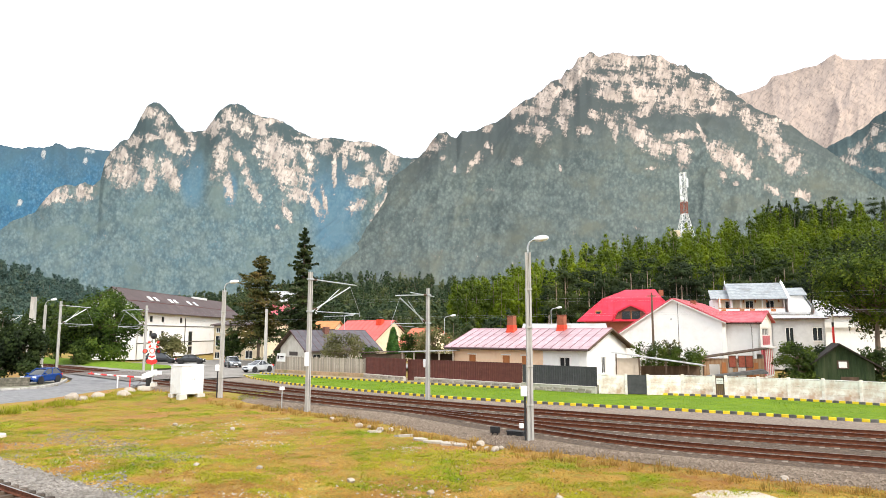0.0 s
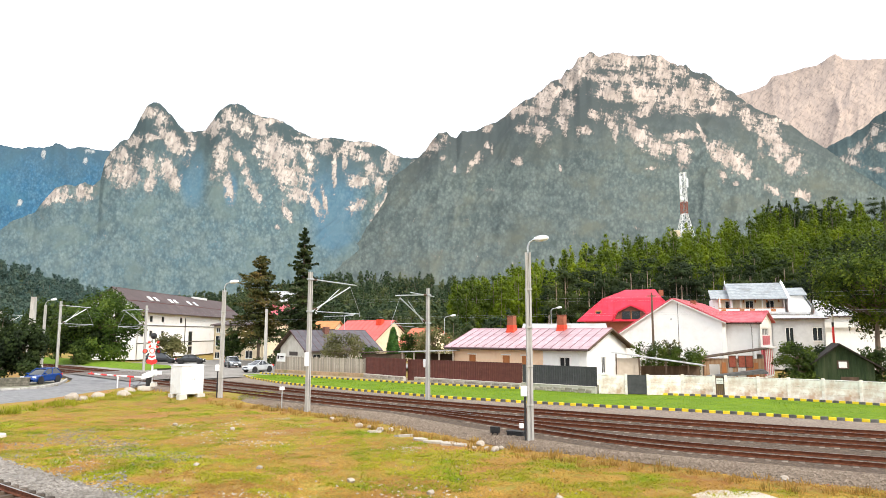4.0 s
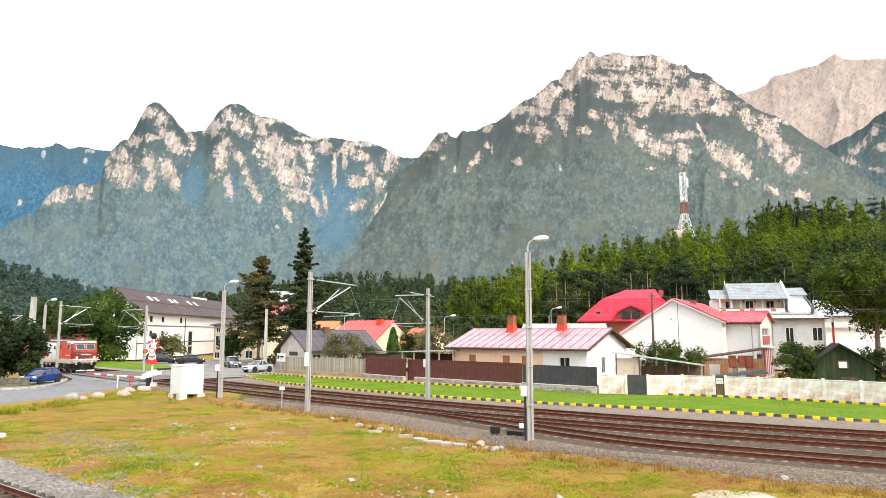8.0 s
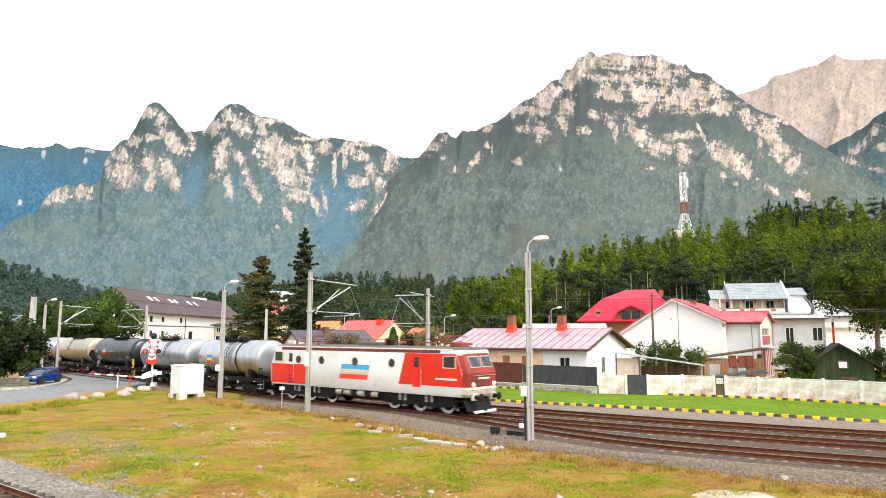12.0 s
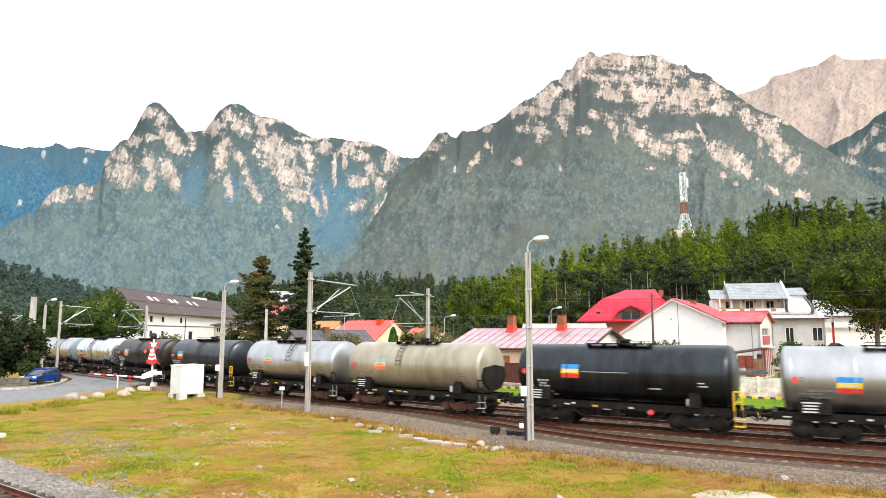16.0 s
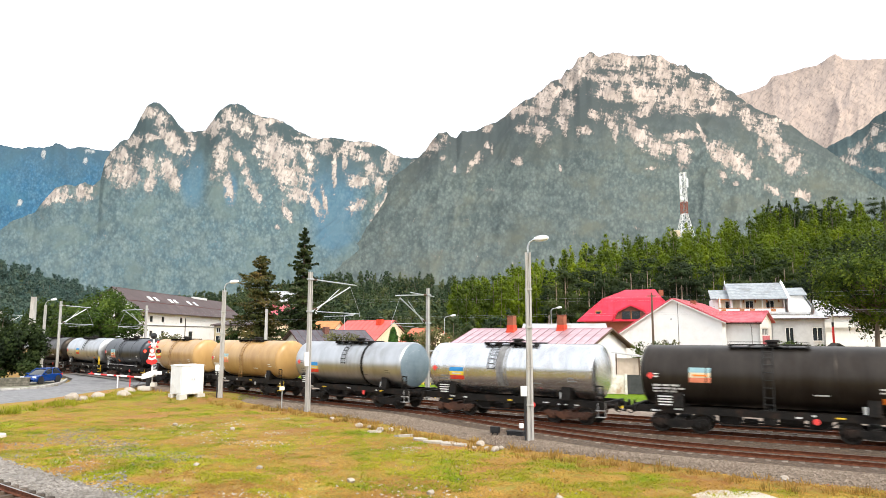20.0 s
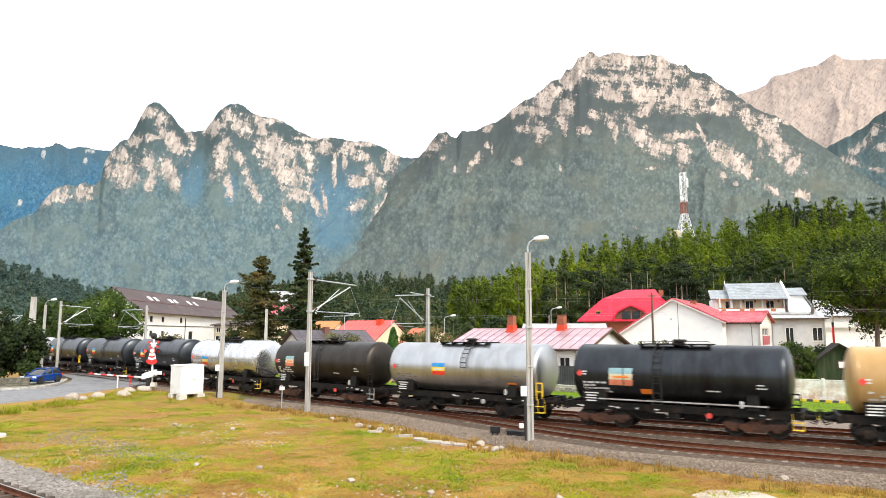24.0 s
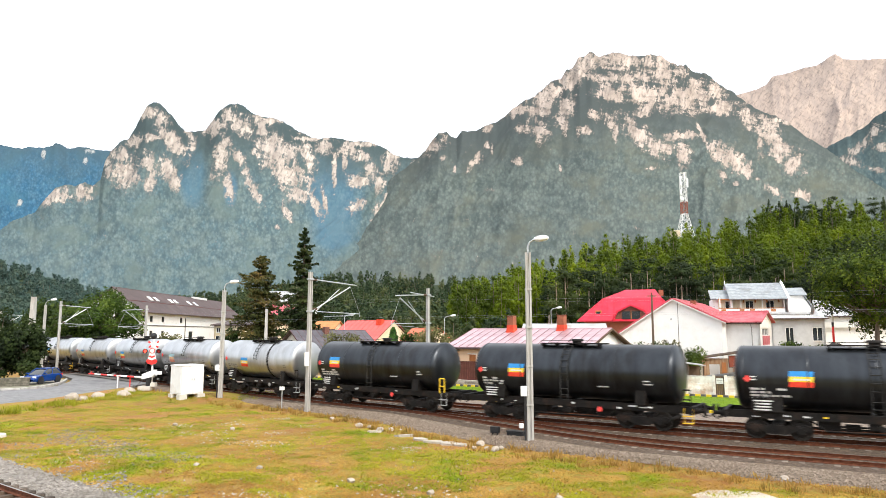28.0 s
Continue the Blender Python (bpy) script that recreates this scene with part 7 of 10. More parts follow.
def concrete_wall():
    cuts = (12.0, 14.2, 16.0, 18.6, 21.3, 22.3, 25.0, 27.5, 30.2, 33.0, 35.8, 38.6, 41.4)
    w = thing("precast_wall", pose(0, 0, 0), "stained whitewashed wall of concrete panels between posts", "wall", kind="structure")

    def base(s):
        return on_line(s, kerb_high(s) - 0.55 if s > 18 else float(np.interp(s, (12, 16, 18), (-18.5, -19.6, kerb_high(18) - 0.55))))
    r = random.Random(8)
    for i, (a, b) in enumerate(zip(cuts, cuts[1:])):
        p, q = base(a), base(b)
        L = (q - p).length
        m = run_pose(p, q, -0.1)
        if i == 1:
            g = thing("metal_gate", m, "plain dark grey sheet-metal gate", "gate", kind="structure")
            part("leaf", box(L - 0.16, 0.05, 1.45, (L / 2, 0, 0.05), bevel=0.01), dark_sheet, g)
            part("frame", box(L - 0.16, 0.07, 0.06, (L / 2, 0, 1.48)), dark_sheet, g)
        elif i == 4:
            g = thing("wooden_gate", m, "small brown plank gate with a white notice", "gate", kind="structure")
            for k in range(5):
                part("plank", box((L - 0.2) / 5 - 0.015, 0.04, 1.5, (0.1 + (k + 0.5) * (L - 0.2) / 5, 0, 0.03)), wood_dark, g)
            nt = part("notice", box(0.5, 0.02, 0.42, (L / 2, -0.04, 0.95)), frame_white, g)
            part("lettering_bar", box(0.36, 0.01, 0.05, (L / 2, -0.055, 1.2)), grey_paint, nt)
            part("lettering_bar", box(0.3, 0.01, 0.05, (L / 2, -0.055, 1.07)), grey_paint, nt)
        else:
            for k in range(3):
                t = r.uniform(-0.01, 0.01)
                part("panel", box(L - 0.2, 0.09, 0.47, (L / 2, t, 0.02 + 0.48 * k), bevel=0.015), whitewash, w, m=m)
            part("coping", box(L - 0.16, 0.16, 0.06, (L / 2, 0, 1.465), bevel=0.015), whitewash, w, m=m)
        part("post", box(0.2, 0.2, 1.66, (0, 0, -0.05), bevel=0.02), whitewash, w, m=m)


concrete_wall()

# ---- plants ----
def foliage_material(name, dark, mid, light, patch=0.35, spread=0.16):
    m = bpy.data.materials.new(name)
    m.use_nodes = True
    n, l = m.node_tree.nodes, m.node_tree.links
    bs = n["Principled BSDF"]
    bs.inputs["Roughness"].default_value = 0.7
    bs.inputs["Specular IOR Level"].default_value = 0.25
    g = n.new("ShaderNodeNewGeometry")
    tc = n.new("ShaderNodeTexCoord")
    tx = n.new("ShaderNodeTexNoise")
    tx.inputs["Scale"].default_value, tx.inputs["Detail"].default_value = patch, 4.0
    l.new(tc.outputs["Object"], tx.inputs["Vector"])
    add = n.new("ShaderNodeMath")
    add.operation = "MULTIPLY_ADD"
    l.new(g.outputs["Random Per Island"], add.inputs[0])
    add.inputs[1].default_value = spread
    l.new(tx.outputs["Fac"], add.inputs[2])
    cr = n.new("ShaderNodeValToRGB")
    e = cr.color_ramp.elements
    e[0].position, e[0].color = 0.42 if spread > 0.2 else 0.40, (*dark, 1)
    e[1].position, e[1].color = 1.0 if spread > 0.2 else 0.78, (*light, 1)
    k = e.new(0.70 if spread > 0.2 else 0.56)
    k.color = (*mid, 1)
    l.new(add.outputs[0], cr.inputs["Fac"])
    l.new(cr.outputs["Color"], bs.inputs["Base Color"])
    tr = n.new("ShaderNodeBsdfTranslucent")
    l.new(cr.outputs["Color"], tr.inputs["Color"])
    mx = n.new("ShaderNodeMixShader")
    mx.inputs["Fac"].default_value = 0.32
    l.new(bs.outputs["BSDF"], mx.inputs[1])
    l.new(tr.outputs["BSDF"], mx.inputs[2])
    l.new(mx.outputs["Shader"], n["Material Output"].inputs["Surface"])
    return m


# dark tones set below the leaf's own stand for shade in the crowns
leaf_dark = foliage_material("dark_broadleaf", (0.010, 0.020, 0.005), (0.034, 0.062, 0.010), (0.10, 0.145, 0.025))
leaf_shade = foliage_material("shaded_deep_leaf", (0.007, 0.014, 0.004), (0.02, 0.037, 0.008), (0.055, 0.08, 0.018))
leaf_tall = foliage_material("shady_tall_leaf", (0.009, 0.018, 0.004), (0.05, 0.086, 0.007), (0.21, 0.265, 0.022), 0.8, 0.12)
leaf_mid = foliage_material("green_broadleaf", (0.014, 0.027, 0.005), (0.055, 0.092, 0.010), (0.16, 0.215, 0.026))
leaf_olive = foliage_material("olive_shrub_leaf", (0.06, 0.065, 0.025), (0.15, 0.15, 0.055), (0.28, 0.26, 0.12))
leaf_thuja = foliage_material("thuja_green", (0.02, 0.06, 0.012), (0.045, 0.125, 0.02), (0.09, 0.19, 0.035), 1.5)
needle_dark = foliage_material("dark_spruce_needles", (0.012, 0.024, 0.007), (0.032, 0.052, 0.014), (0.09, 0.105, 0.03))
needle_rust = foliage_material("browning_pine_needles", (0.022, 0.032, 0.008), (0.065, 0.075, 0.018), (0.19, 0.13, 0.04))
bark = material("grey_brown_bark", (0.09, 0.065, 0.05), (0.16, 0.12, 0.09), scale=5, rough=0.95, bump=0.6, stretch=(1, 1, 0.3))
# darker bark: the shade inside the woods is put into its colour
bark_trunks = material("shaded_pine_bark", (0.10, 0.075, 0.055), (0.24, 0.19, 0.15), scale=0.3, rough=0.95)
bark_pine = material("pale_pine_bark", (0.20, 0.14, 0.10), (0.46, 0.37, 0.29), scale=3, rough=0.95, bump=0.4, stretch=(1, 1, 0.3))


def cards(points, sizes, rng, droop=0.0, out=None, loose=0.55):
    """Small leaf-shaped quads, each turned its own way, or lying on the crown's outside where out gives its direction."""
    n = len(points)
    if out is None:
        a = rng.normal(size=(n, 3))
        a[:, 2] -= droop
        a /= np.linalg.norm(a, axis=1)[:, None]
        b = np.cross(a, rng.normal(size=(n, 3)))
    else:
        nrm = out / np.maximum(1e-6, np.linalg.norm(out, axis=1))[:, None] + loose * rng.normal(size=(n, 3))
        nrm /= np.maximum(1e-6, np.linalg.norm(nrm, axis=1))[:, None]
        a = np.cross(nrm, rng.normal(size=(n, 3)))
        a /= np.maximum(1e-6, np.linalg.norm(a, axis=1))[:, None]
        b = np.cross(nrm, a)
    b /= np.maximum(1e-6, np.linalg.norm(b, axis=1))[:, None]
    s = np.asarray(sizes).reshape(-1, 1)
    v = np.stack([points - a * s, points + b * s * 0.55, points + a * s, points - b * s * 0.55], 1)
    return v.reshape(-1, 3)


def card_mesh(name, verts, mat):
    n = len(verts) // 4
    me = bpy.data.meshes.new(name)
    me.vertices.add(n * 4)
    me.vertices.foreach_set("co", verts.astype(np.float32).ravel())
    me.loops.add(n * 4)
    me.loops.foreach_set("vertex_index", np.arange(n * 4, dtype=np.int32))
    me.polygons.add(n)
    me.polygons.foreach_set("loop_start", np.arange(0, n * 4, 4, dtype=np.int32))
    me.materials.append(mat)
    me.update(calc_edges=True)
    return me


def child_mesh(name, me, parent, label=""):
    ob = new(name, me)
    ob.parent = parent
    return tagged(ob, label)


def broadleaf(name, x, y, z, height, radius, seed, mat, label, category, leaf=0.22, count=5200, crown_from=0.25, trunk=0.16, squash=1.0, lean=0.0):
    """Tapered trunk, limbs towards each clump, a crown of leaf clumps with gaps."""
    rng = np.random.RandomState(seed)
    t = thing(name, pose(x, y, z), label, category)
    k = max(12, int(16 + radius * 8))
    zc, rz = height * (1 + crown_from) / 2, height * (1 - crown_from) / 2
    cs, rs = [], []
    while len(cs) < k:
        q = rng.uniform(-1, 1, 3)
        d = np.linalg.norm(q)
        if 0.3 < d < 0.92:
            cs.append((q[0] * radius, q[1] * radius * squash, zc + q[2] * rz))
            rs.append(radius * rng.uniform(0.16, 0.34))
    cs, rs = np.array(cs), np.array(rs)
    pick = rng.choice(k, count, p=rs ** 2 / (rs ** 2).sum())
    d = rng.normal(size=(count, 3))
    d /= np.linalg.norm(d, axis=1)[:, None]
    rad = rs[pick] * rng.uniform(0.3, 1.35, count) ** 0.7
    pts = cs[pick] + d * rad[:, None] * np.array([1, 1, 0.8])
    pts[:, 2] = np.maximum(pts[:, 2], 0.1)
    out = d + 0.5 * (pts - np.array([0, 0, zc])) / radius + np.array([0, 0, 0.3])
    child_mesh("crown", card_mesh("crown", cards(pts, leaf * rng.uniform(0.5, 1.2, count), rng, out=out), mat), t)
    bm = bmesh.new()
    top = Vector((lean, 0, height * 0.72))
    mid = Vector((lean * 0.5, 0.1, height * 0.35))
    rod((0, 0, -0.3), mid, trunk, trunk * 0.75, 10, bm)
    rod(mid, top, trunk * 0.75, trunk * 0.25, 8, bm)
    for c in cs:
        s = mid.lerp(top, float(np.clip((c[2] / height - 0.3) * 1.2, 0, 0.9)))
        h = s.lerp(Vector(c), 0.5) + Vector((0, 0, -0.15 * radius * 0.3))
        rod(s, h, trunk * 0.38, trunk * 0.25, 6, bm)
        rod(h, Vector(c), trunk * 0.25, trunk * 0.08, 5, bm)
    part("trunk", bm, bark, t)
    return t


def spruce(name, x, y, height, radius, seed, mat, label, base=0.12, count=7500, ragged=0.25, size=0.34, taper=1.0, whorl=1.5, droop=0.28):
    """A straight trunk with whorls of drooping branches, each a flat spray of twigs."""
    rng = np.random.RandomState(seed)
    t = thing(name, pose(x, y, -0.2), label, "tree")
    bm = rod((0, 0, -0.2), (0, 0, height * 0.97), 0.26, 0.03, 10)
    whorls = int(height * whorl)
    pts, outs = [], []
    for i in range(whorls):
        f = (i + 0.5) / whorls
        z = height * (base + (1 - base) * f)
        r = radius * (1 - f) ** taper * rng.uniform(1 - ragged, 1 + ragged) + 0.15
        for j in range(6):
            a = rng.uniform(0, 6.283)
            rr = r * rng.uniform(0.45, 1.2)
            z = height * (base + (1 - base) * min(0.995, max(0.0, f + rng.normal() * 0.5 / whorls)))
            dz = -droop * rr * (1.5 - 1.5 * f) + 0.12 * rr * f
            tip = np.array([math.cos(a) * rr, math.sin(a) * rr, z + dz])
            rod((0, 0, z), tip, 0.045, 0.01, 4, bm)
            n = max(8, int(count / whorls / 6 * (0.35 + 1.3 * (1 - f))))
            u = rng.uniform(0.08, 1.0, n) ** 0.75
            wide = 0.30 * rr * np.sin(np.pi * np.clip(0.12 + 0.85 * u, 0, 1)) + 0.1
            sway = rng.uniform(-1, 1, n) * wide
            hang = np.abs(rng.normal(size=n)) * (0.07 + 0.05 * rr)
            curve = 0.10 * rr * (u - 0.5) ** 2 * 4
            p = np.stack([math.cos(a) * rr * u - math.sin(a) * sway, math.sin(a) * rr * u + math.cos(a) * sway, z + dz * u + curve - hang], 1)
            pts.append(p)
            outs.append(np.stack([np.full(n, math.cos(a) * 0.7), np.full(n, math.sin(a) * 0.7), np.full(n, 0.8)], 1))
    pts, outs = np.concatenate(pts), np.concatenate(outs)
    child_mesh("needles", card_mesh("needles", cards(pts, size * rng.uniform(0.5, 1.3, len(pts)), rng, out=outs, loose=0.6), mat), t)
    part("trunk", bm, bark, t)
    return t


spruce("spruce_tree", -28.8, 106.0, 17.0, 4.8, 3, needle_rust, "tall thinning conifer with browning needles", base=0.27, ragged=0.45, taper=0.55, count=14000, size=0.24)
spruce("spruce_tree", -20.9, 100.5, 20.8, 6.6, 4, needle_dark, "tall dark spruce tree with drooping branches", base=0.08, ragged=0.4, taper=0.88, count=19000, size=0.24)
broadleaf("broadleaf_tree", -53.6, 107.0, -0.3, 11.6, 5.2, 5, foliage_material("shaded_green_leaf", (0.014, 0.030, 0.006), (0.052, 0.098, 0.012), (0.135, 0.195, 0.025)), "dense green broadleaf tree with spreading branches", "tree", 0.24, 17000, 0.0, 0.25)
broadleaf("broadleaf_tree", -56.6, 104.5, -0.3, 9.0, 4.2, 6, leaf_dark, "dense dark green broadleaf tree", "tree", 0.28, 8000, 0.0, 0.22)
broadleaf("broadleaf_tree", -58.5, 112.0, -0.3, 10.5, 5.0, 7, leaf_dark, "dense dark green broadleaf tree", "tree", 0.34, 6000, 0.08, 0.22)
broadleaf("broadleaf_tree", -70.5, 124.0, -0.3, 12.0, 5.4, 8, leaf_dark, "round green broadleaf tree", "tree", 0.36, 6500, 0.08, 0.22)
broadleaf("broadleaf_tree", -79.0, 134.0, 0.0, 10.0, 5.4, 9, leaf_dark, "round green broadleaf tree", "tree", 0.36, 6000, 0.08, 0.22)
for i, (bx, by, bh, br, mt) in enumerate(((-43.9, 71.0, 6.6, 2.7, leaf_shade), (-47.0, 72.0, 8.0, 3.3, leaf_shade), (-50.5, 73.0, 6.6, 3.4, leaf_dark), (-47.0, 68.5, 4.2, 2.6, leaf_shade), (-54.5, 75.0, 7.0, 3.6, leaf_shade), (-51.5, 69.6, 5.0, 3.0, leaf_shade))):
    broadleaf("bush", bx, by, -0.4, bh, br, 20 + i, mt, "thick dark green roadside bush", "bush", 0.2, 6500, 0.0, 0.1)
def thuja(x, y, height, radius, seed, label):
    """A dense slim cone of small upright sprays."""
    rng = np.random.RandomState(seed)
    t = thing("thuja", pose(x, y, -0.2), label, "tree")
    n = 9000
    f = rng.uniform(0, 1, n) ** 1.3
    a = rng.uniform(0, 6.283, n)
    lump = 1 + 0.14 * np.sin(a * 5 + f * 17) + 0.1 * np.sin(a * 9 - f * 31)
    r = radius * np.minimum(1, (f + 0.08) / 0.22) * (1.02 - f) ** 0.55 * lump * rng.uniform(0.75, 1.05, n)
    p = np.stack([np.cos(a) * r, np.sin(a) * r, 0.15 + f * height], 1)
    child_mesh("foliage", card_mesh("foliage", cards(p, 0.13 * rng.uniform(0.6, 1.3, n), rng, out=np.stack([np.cos(a), np.sin(a), 0 * a + 0.4], 1)), leaf_thuja), t)
    part("trunk", rod((0, 0, -0.2), (0, 0, height * 0.95), 0.14, 0.03, 8), bark, t)


thuja(-5.9, 80.3, 5.4, 1.0, 31, "slim bright green thuja behind the fence")
broadleaf("shrub", -12.8, 86.2, -0.2, 5.0, 2.9, 32, leaf_olive, "airy olive-grey garden shrub", "shrub", 0.13, 4200, 0.25, 0.09)
broadleaf("shrub", -9.3, 86.4, -0.2, 3.6, 1.6, 33, leaf_mid, "green leafy garden shrub", "shrub", 0.14, 2200, 0.1, 0.07)
broadleaf("shrub", -0.9, 86.0, -0.2, 6.0, 2.8, 34, leaf_olive, "olive-green shrub behind the sheds", "shrub", 0.17, 4200, 0.1, 0.1)
broadleaf("shrub", -4.2, 92.0, -0.2, 5.2, 2.0, 36, leaf_mid, "green leafy garden shrub", "shrub", 0.17, 2400, 0.1, 0.09)
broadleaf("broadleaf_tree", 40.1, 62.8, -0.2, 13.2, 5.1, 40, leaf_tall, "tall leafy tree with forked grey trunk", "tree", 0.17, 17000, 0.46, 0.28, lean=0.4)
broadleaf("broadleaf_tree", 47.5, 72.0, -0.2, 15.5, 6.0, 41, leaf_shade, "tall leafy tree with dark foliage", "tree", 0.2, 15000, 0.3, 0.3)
broadleaf("bush", 30.5, 58.4, -0.2, 4.6, 1.9, 42, leaf_mid, "green garden bush behind the wall", "bush", 0.12, 5200, 0.0, 0.08)
broadleaf("bush", 33.0, 61.5, -0.2, 4.4, 2.1, 43, leaf_dark, "green garden bush behind the wall", "bush", 0.14, 3800, 0.0, 0.08)
broadleaf("bush", 36.9, 57.6, -0.2, 4.0, 1.9, 44, leaf_dark, "green garden bush beside the hut", "bush", 0.14, 3600, 0.0, 0.08)
broadleaf("bush", 20.2, 66.5, -0.2, 4.6, 1.9, 45, leaf_mid, "leafy green garden bush", "bush", 0.11, 3600, 0.1, 0.08)
broadleaf("bush", 23.2, 65.5, -0.2, 4.0, 2.1, 46, leaf_mid, "leafy green garden bush", "bush", 0.11, 4600, 0.1, 0.08)
broadleaf("bush", 22.6, 67.5, -0.2, 4.6, 1.2, 47, leaf_olive, "sparse olive garden bush", "bush", 0.16, 900, 0.3, 0.06)
broadleaf("bush", -47.5, 118.0, -0.1, 4.6, 3.0, 48, leaf_olive, "rounded olive-green bush by the white building", "bush", 0.25, 2600, 0.0, 0.08)
broadleaf("bush", -35.2, 113.0, -0.1, 5.4, 2.6, 49, leaf_dark, "dark bush beside the cream house", "bush", 0.25, 2600, 0.0, 0.08)


def hill_height(px, dist, crest, near, far):
    top = ridge_height(px, float(np.interp(px, [q[0] for q in crest], [q[1] for q in crest])), far)
    u = min(max((dist - near) / (far - near), 0), 1)
    return top * (0.55 * u + 0.45 * u ** 2.4)


def crown_points(rng, n, kind, width, h):
    """Leaf places round a tree's axis and the way each faces: kind is larch, pine or fir."""
    if kind == "fir":
        f = rng.uniform(0, 1, n) ** 0.8
        tier = f + 0.02 * np.sin(f * 60)
        a = rng.uniform(0, 6.283, n)
        rr = width * (1.03 - tier) ** 0.85 * rng.uniform(0.3, 1.0, n) ** 0.6
        p = np.stack([np.cos(a) * rr, np.sin(a) * rr, h * (0.06 + 0.94 * tier) - rr * 0.35], 1)
        return p, np.stack([np.cos(a), np.sin(a), np.full(n, 0.9)], 1), None
    if kind == "pine":
        k = 13
        cz = h * rng.uniform(0.42, 0.98, k)
        ca = rng.uniform(0, 6.283, k)
        reach = width * np.clip(1.25 - np.abs(cz / h - 0.62) * 2.2, 0.15, 1.0) * rng.uniform(0.25, 0.75, k)
        cx, cy = np.cos(ca) * reach, np.sin(ca) * reach
        rad = width * rng.uniform(0.35, 0.62, k) * np.clip(1.6 - cz / h, 0.5, 1)
        flat = 0.42
    else:
        k = 18
        g = rng.uniform(0.0, 1.0, k)
        cz = h * (0.16 + 0.80 * g)
        ca = rng.uniform(0, 6.283, k)
        reach = width * np.minimum(1.0, 0.45 + g * 2.2) * (1.0 - g ** 2.0) ** 0.8 * rng.uniform(0.35, 0.85, k)
        cx, cy = np.cos(ca) * reach, np.sin(ca) * reach
        rad = width * rng.uniform(0.34, 0.58, k) * (1.1 - 0.55 * g)
        flat = 1.15
    q = rng.choice(k, n, p=rad ** 2 / (rad ** 2).sum())
    d = rng.normal(size=(n, 3))
    d /= np.linalg.norm(d, axis=1)[:, None]
    rr = rad[q] * rng.uniform(0.12, 1.0, n) ** 0.5 * 1.3
    p = np.stack([cx[q], cy[q], cz[q]], 1) + d * rr[:, None] * np.array([1, 1, flat])
    axis = np.stack([p[:, 0], p[:, 1], (p[:, 2] - h * 0.5) * 0.5], 1) / width
    return p, d + 0.8 * axis + np.array([0, 0, 0.25]), (np.stack([cx, cy, cz], 1), rad, flat)


def ball():
    bm = bmesh.new()
    bmesh.ops.create_icosphere(bm, subdivisions=1, radius=1.0)
    bm.verts.index_update()
    v = np.array([tuple(q.co) for q in bm.verts])
    f = np.array([[q.index for q in g.verts] for g in bm.faces])
    bm.free()
    return v / np.linalg.norm(v, axis=1)[:, None], f


BALL, BALL_FACES = ball()


def wood(name, label, crest, near, far, px0, px1, trees, height, width, leaves, size, seed, mat, kinds=("larch",), span=None, stem=None):
    """A wood of many trees on a hillside, in one mesh of crowns and one of trunks."""
    rng = np.random.RandomState(seed)
    pts, outs, szs, tv, tf, cv, cf = [], [], [], [], [], [], []
    for i in range(trees):
        px = rng.uniform(px0, px1)
        u = rng.uniform(0, 1) ** 1.25
        d0, d1 = span or (near, far)
        d = d0 + (d1 - d0) * u
        th = bearing(px)
        z = hill_height(px, d, crest, near, far) - 1.0
        x, y = d * math.sin(th), d * math.cos(th)
        h = height * rng.uniform(0.82, 1.14)
        kind = kinds[rng.randint(len(kinds))]
        p, o, clumps = crown_points(rng, leaves, kind, width * rng.uniform(0.85, 1.2), h)
        if clumps:
            # the dense inside of each clump, below its leaves
            for c, cr in zip(clumps[0], clumps[1]):
                knob = BALL * (cr * rng.uniform(0.25, 0.7, (len(BALL), 1))) * np.array([1, 1, clumps[2]])
                cf.append(BALL_FACES + len(cv) * len(BALL))
                cv.append(knob + c + np.array([x, y, z]))
        pts.append(p + np.array([x, y, z]))
        outs.append(o)
        szs.append(size * rng.uniform(0.6, 1.3, leaves))
        b = len(tv)
        w = 0.2
        for zz, ww in ((z - 1, w), (z + h * 0.85, w * 0.3)):
            for q in range(4):
                tv.append((x + ww * math.cos(q * 1.571), y + ww * math.sin(q * 1.571), zz))
        for q in range(4):
            tf.append((b + q, b + (q + 1) % 4, b + 4 + (q + 1) % 4, b + 4 + q))
    t = thing(name, pose(0, 0, 0), label, "wood", kind="stuff")
    child_mesh("crowns", card_mesh("crowns", cards(np.concatenate(pts), np.concatenate(szs), rng, out=np.concatenate(outs), loose=0.32), mat), t)
    child_mesh("trunks", raw("trunks", tv, tf, stem or bark_trunks), t)
    if cv:
        child_mesh("inner_foliage", raw("inner_foliage", np.concatenate(cv).tolist(), np.concatenate(cf).tolist(), mat, True), t)


# pine tone also holds the trunk zone's shade, larch tone the lit tops
wood_pine = foliage_material("shaded_pine_wood", (0.010, 0.019, 0.006), (0.028, 0.048, 0.012), (0.075, 0.10, 0.022), 0.08, 0.1)
wood_larch = foliage_material("bright_larch_wood", (0.043, 0.071, 0.003), (0.122, 0.176, 0.003), (0.24, 0.292, 0.008), 0.04, 0.03)
wood_far = foliage_material("distant_mixed_wood", (0.022, 0.042, 0.020), (0.046, 0.074, 0.028), (0.12, 0.135, 0.045), 0.03, 0.1)
wood("larch_wood", "bright yellow-green larches among the pines on the hillside", RIGHT_HILL, 128, 330, 800, 1760, 640, 19.0, 3.4, 1250, 0.24, 61, wood_larch, ("larch",), (185, 330))
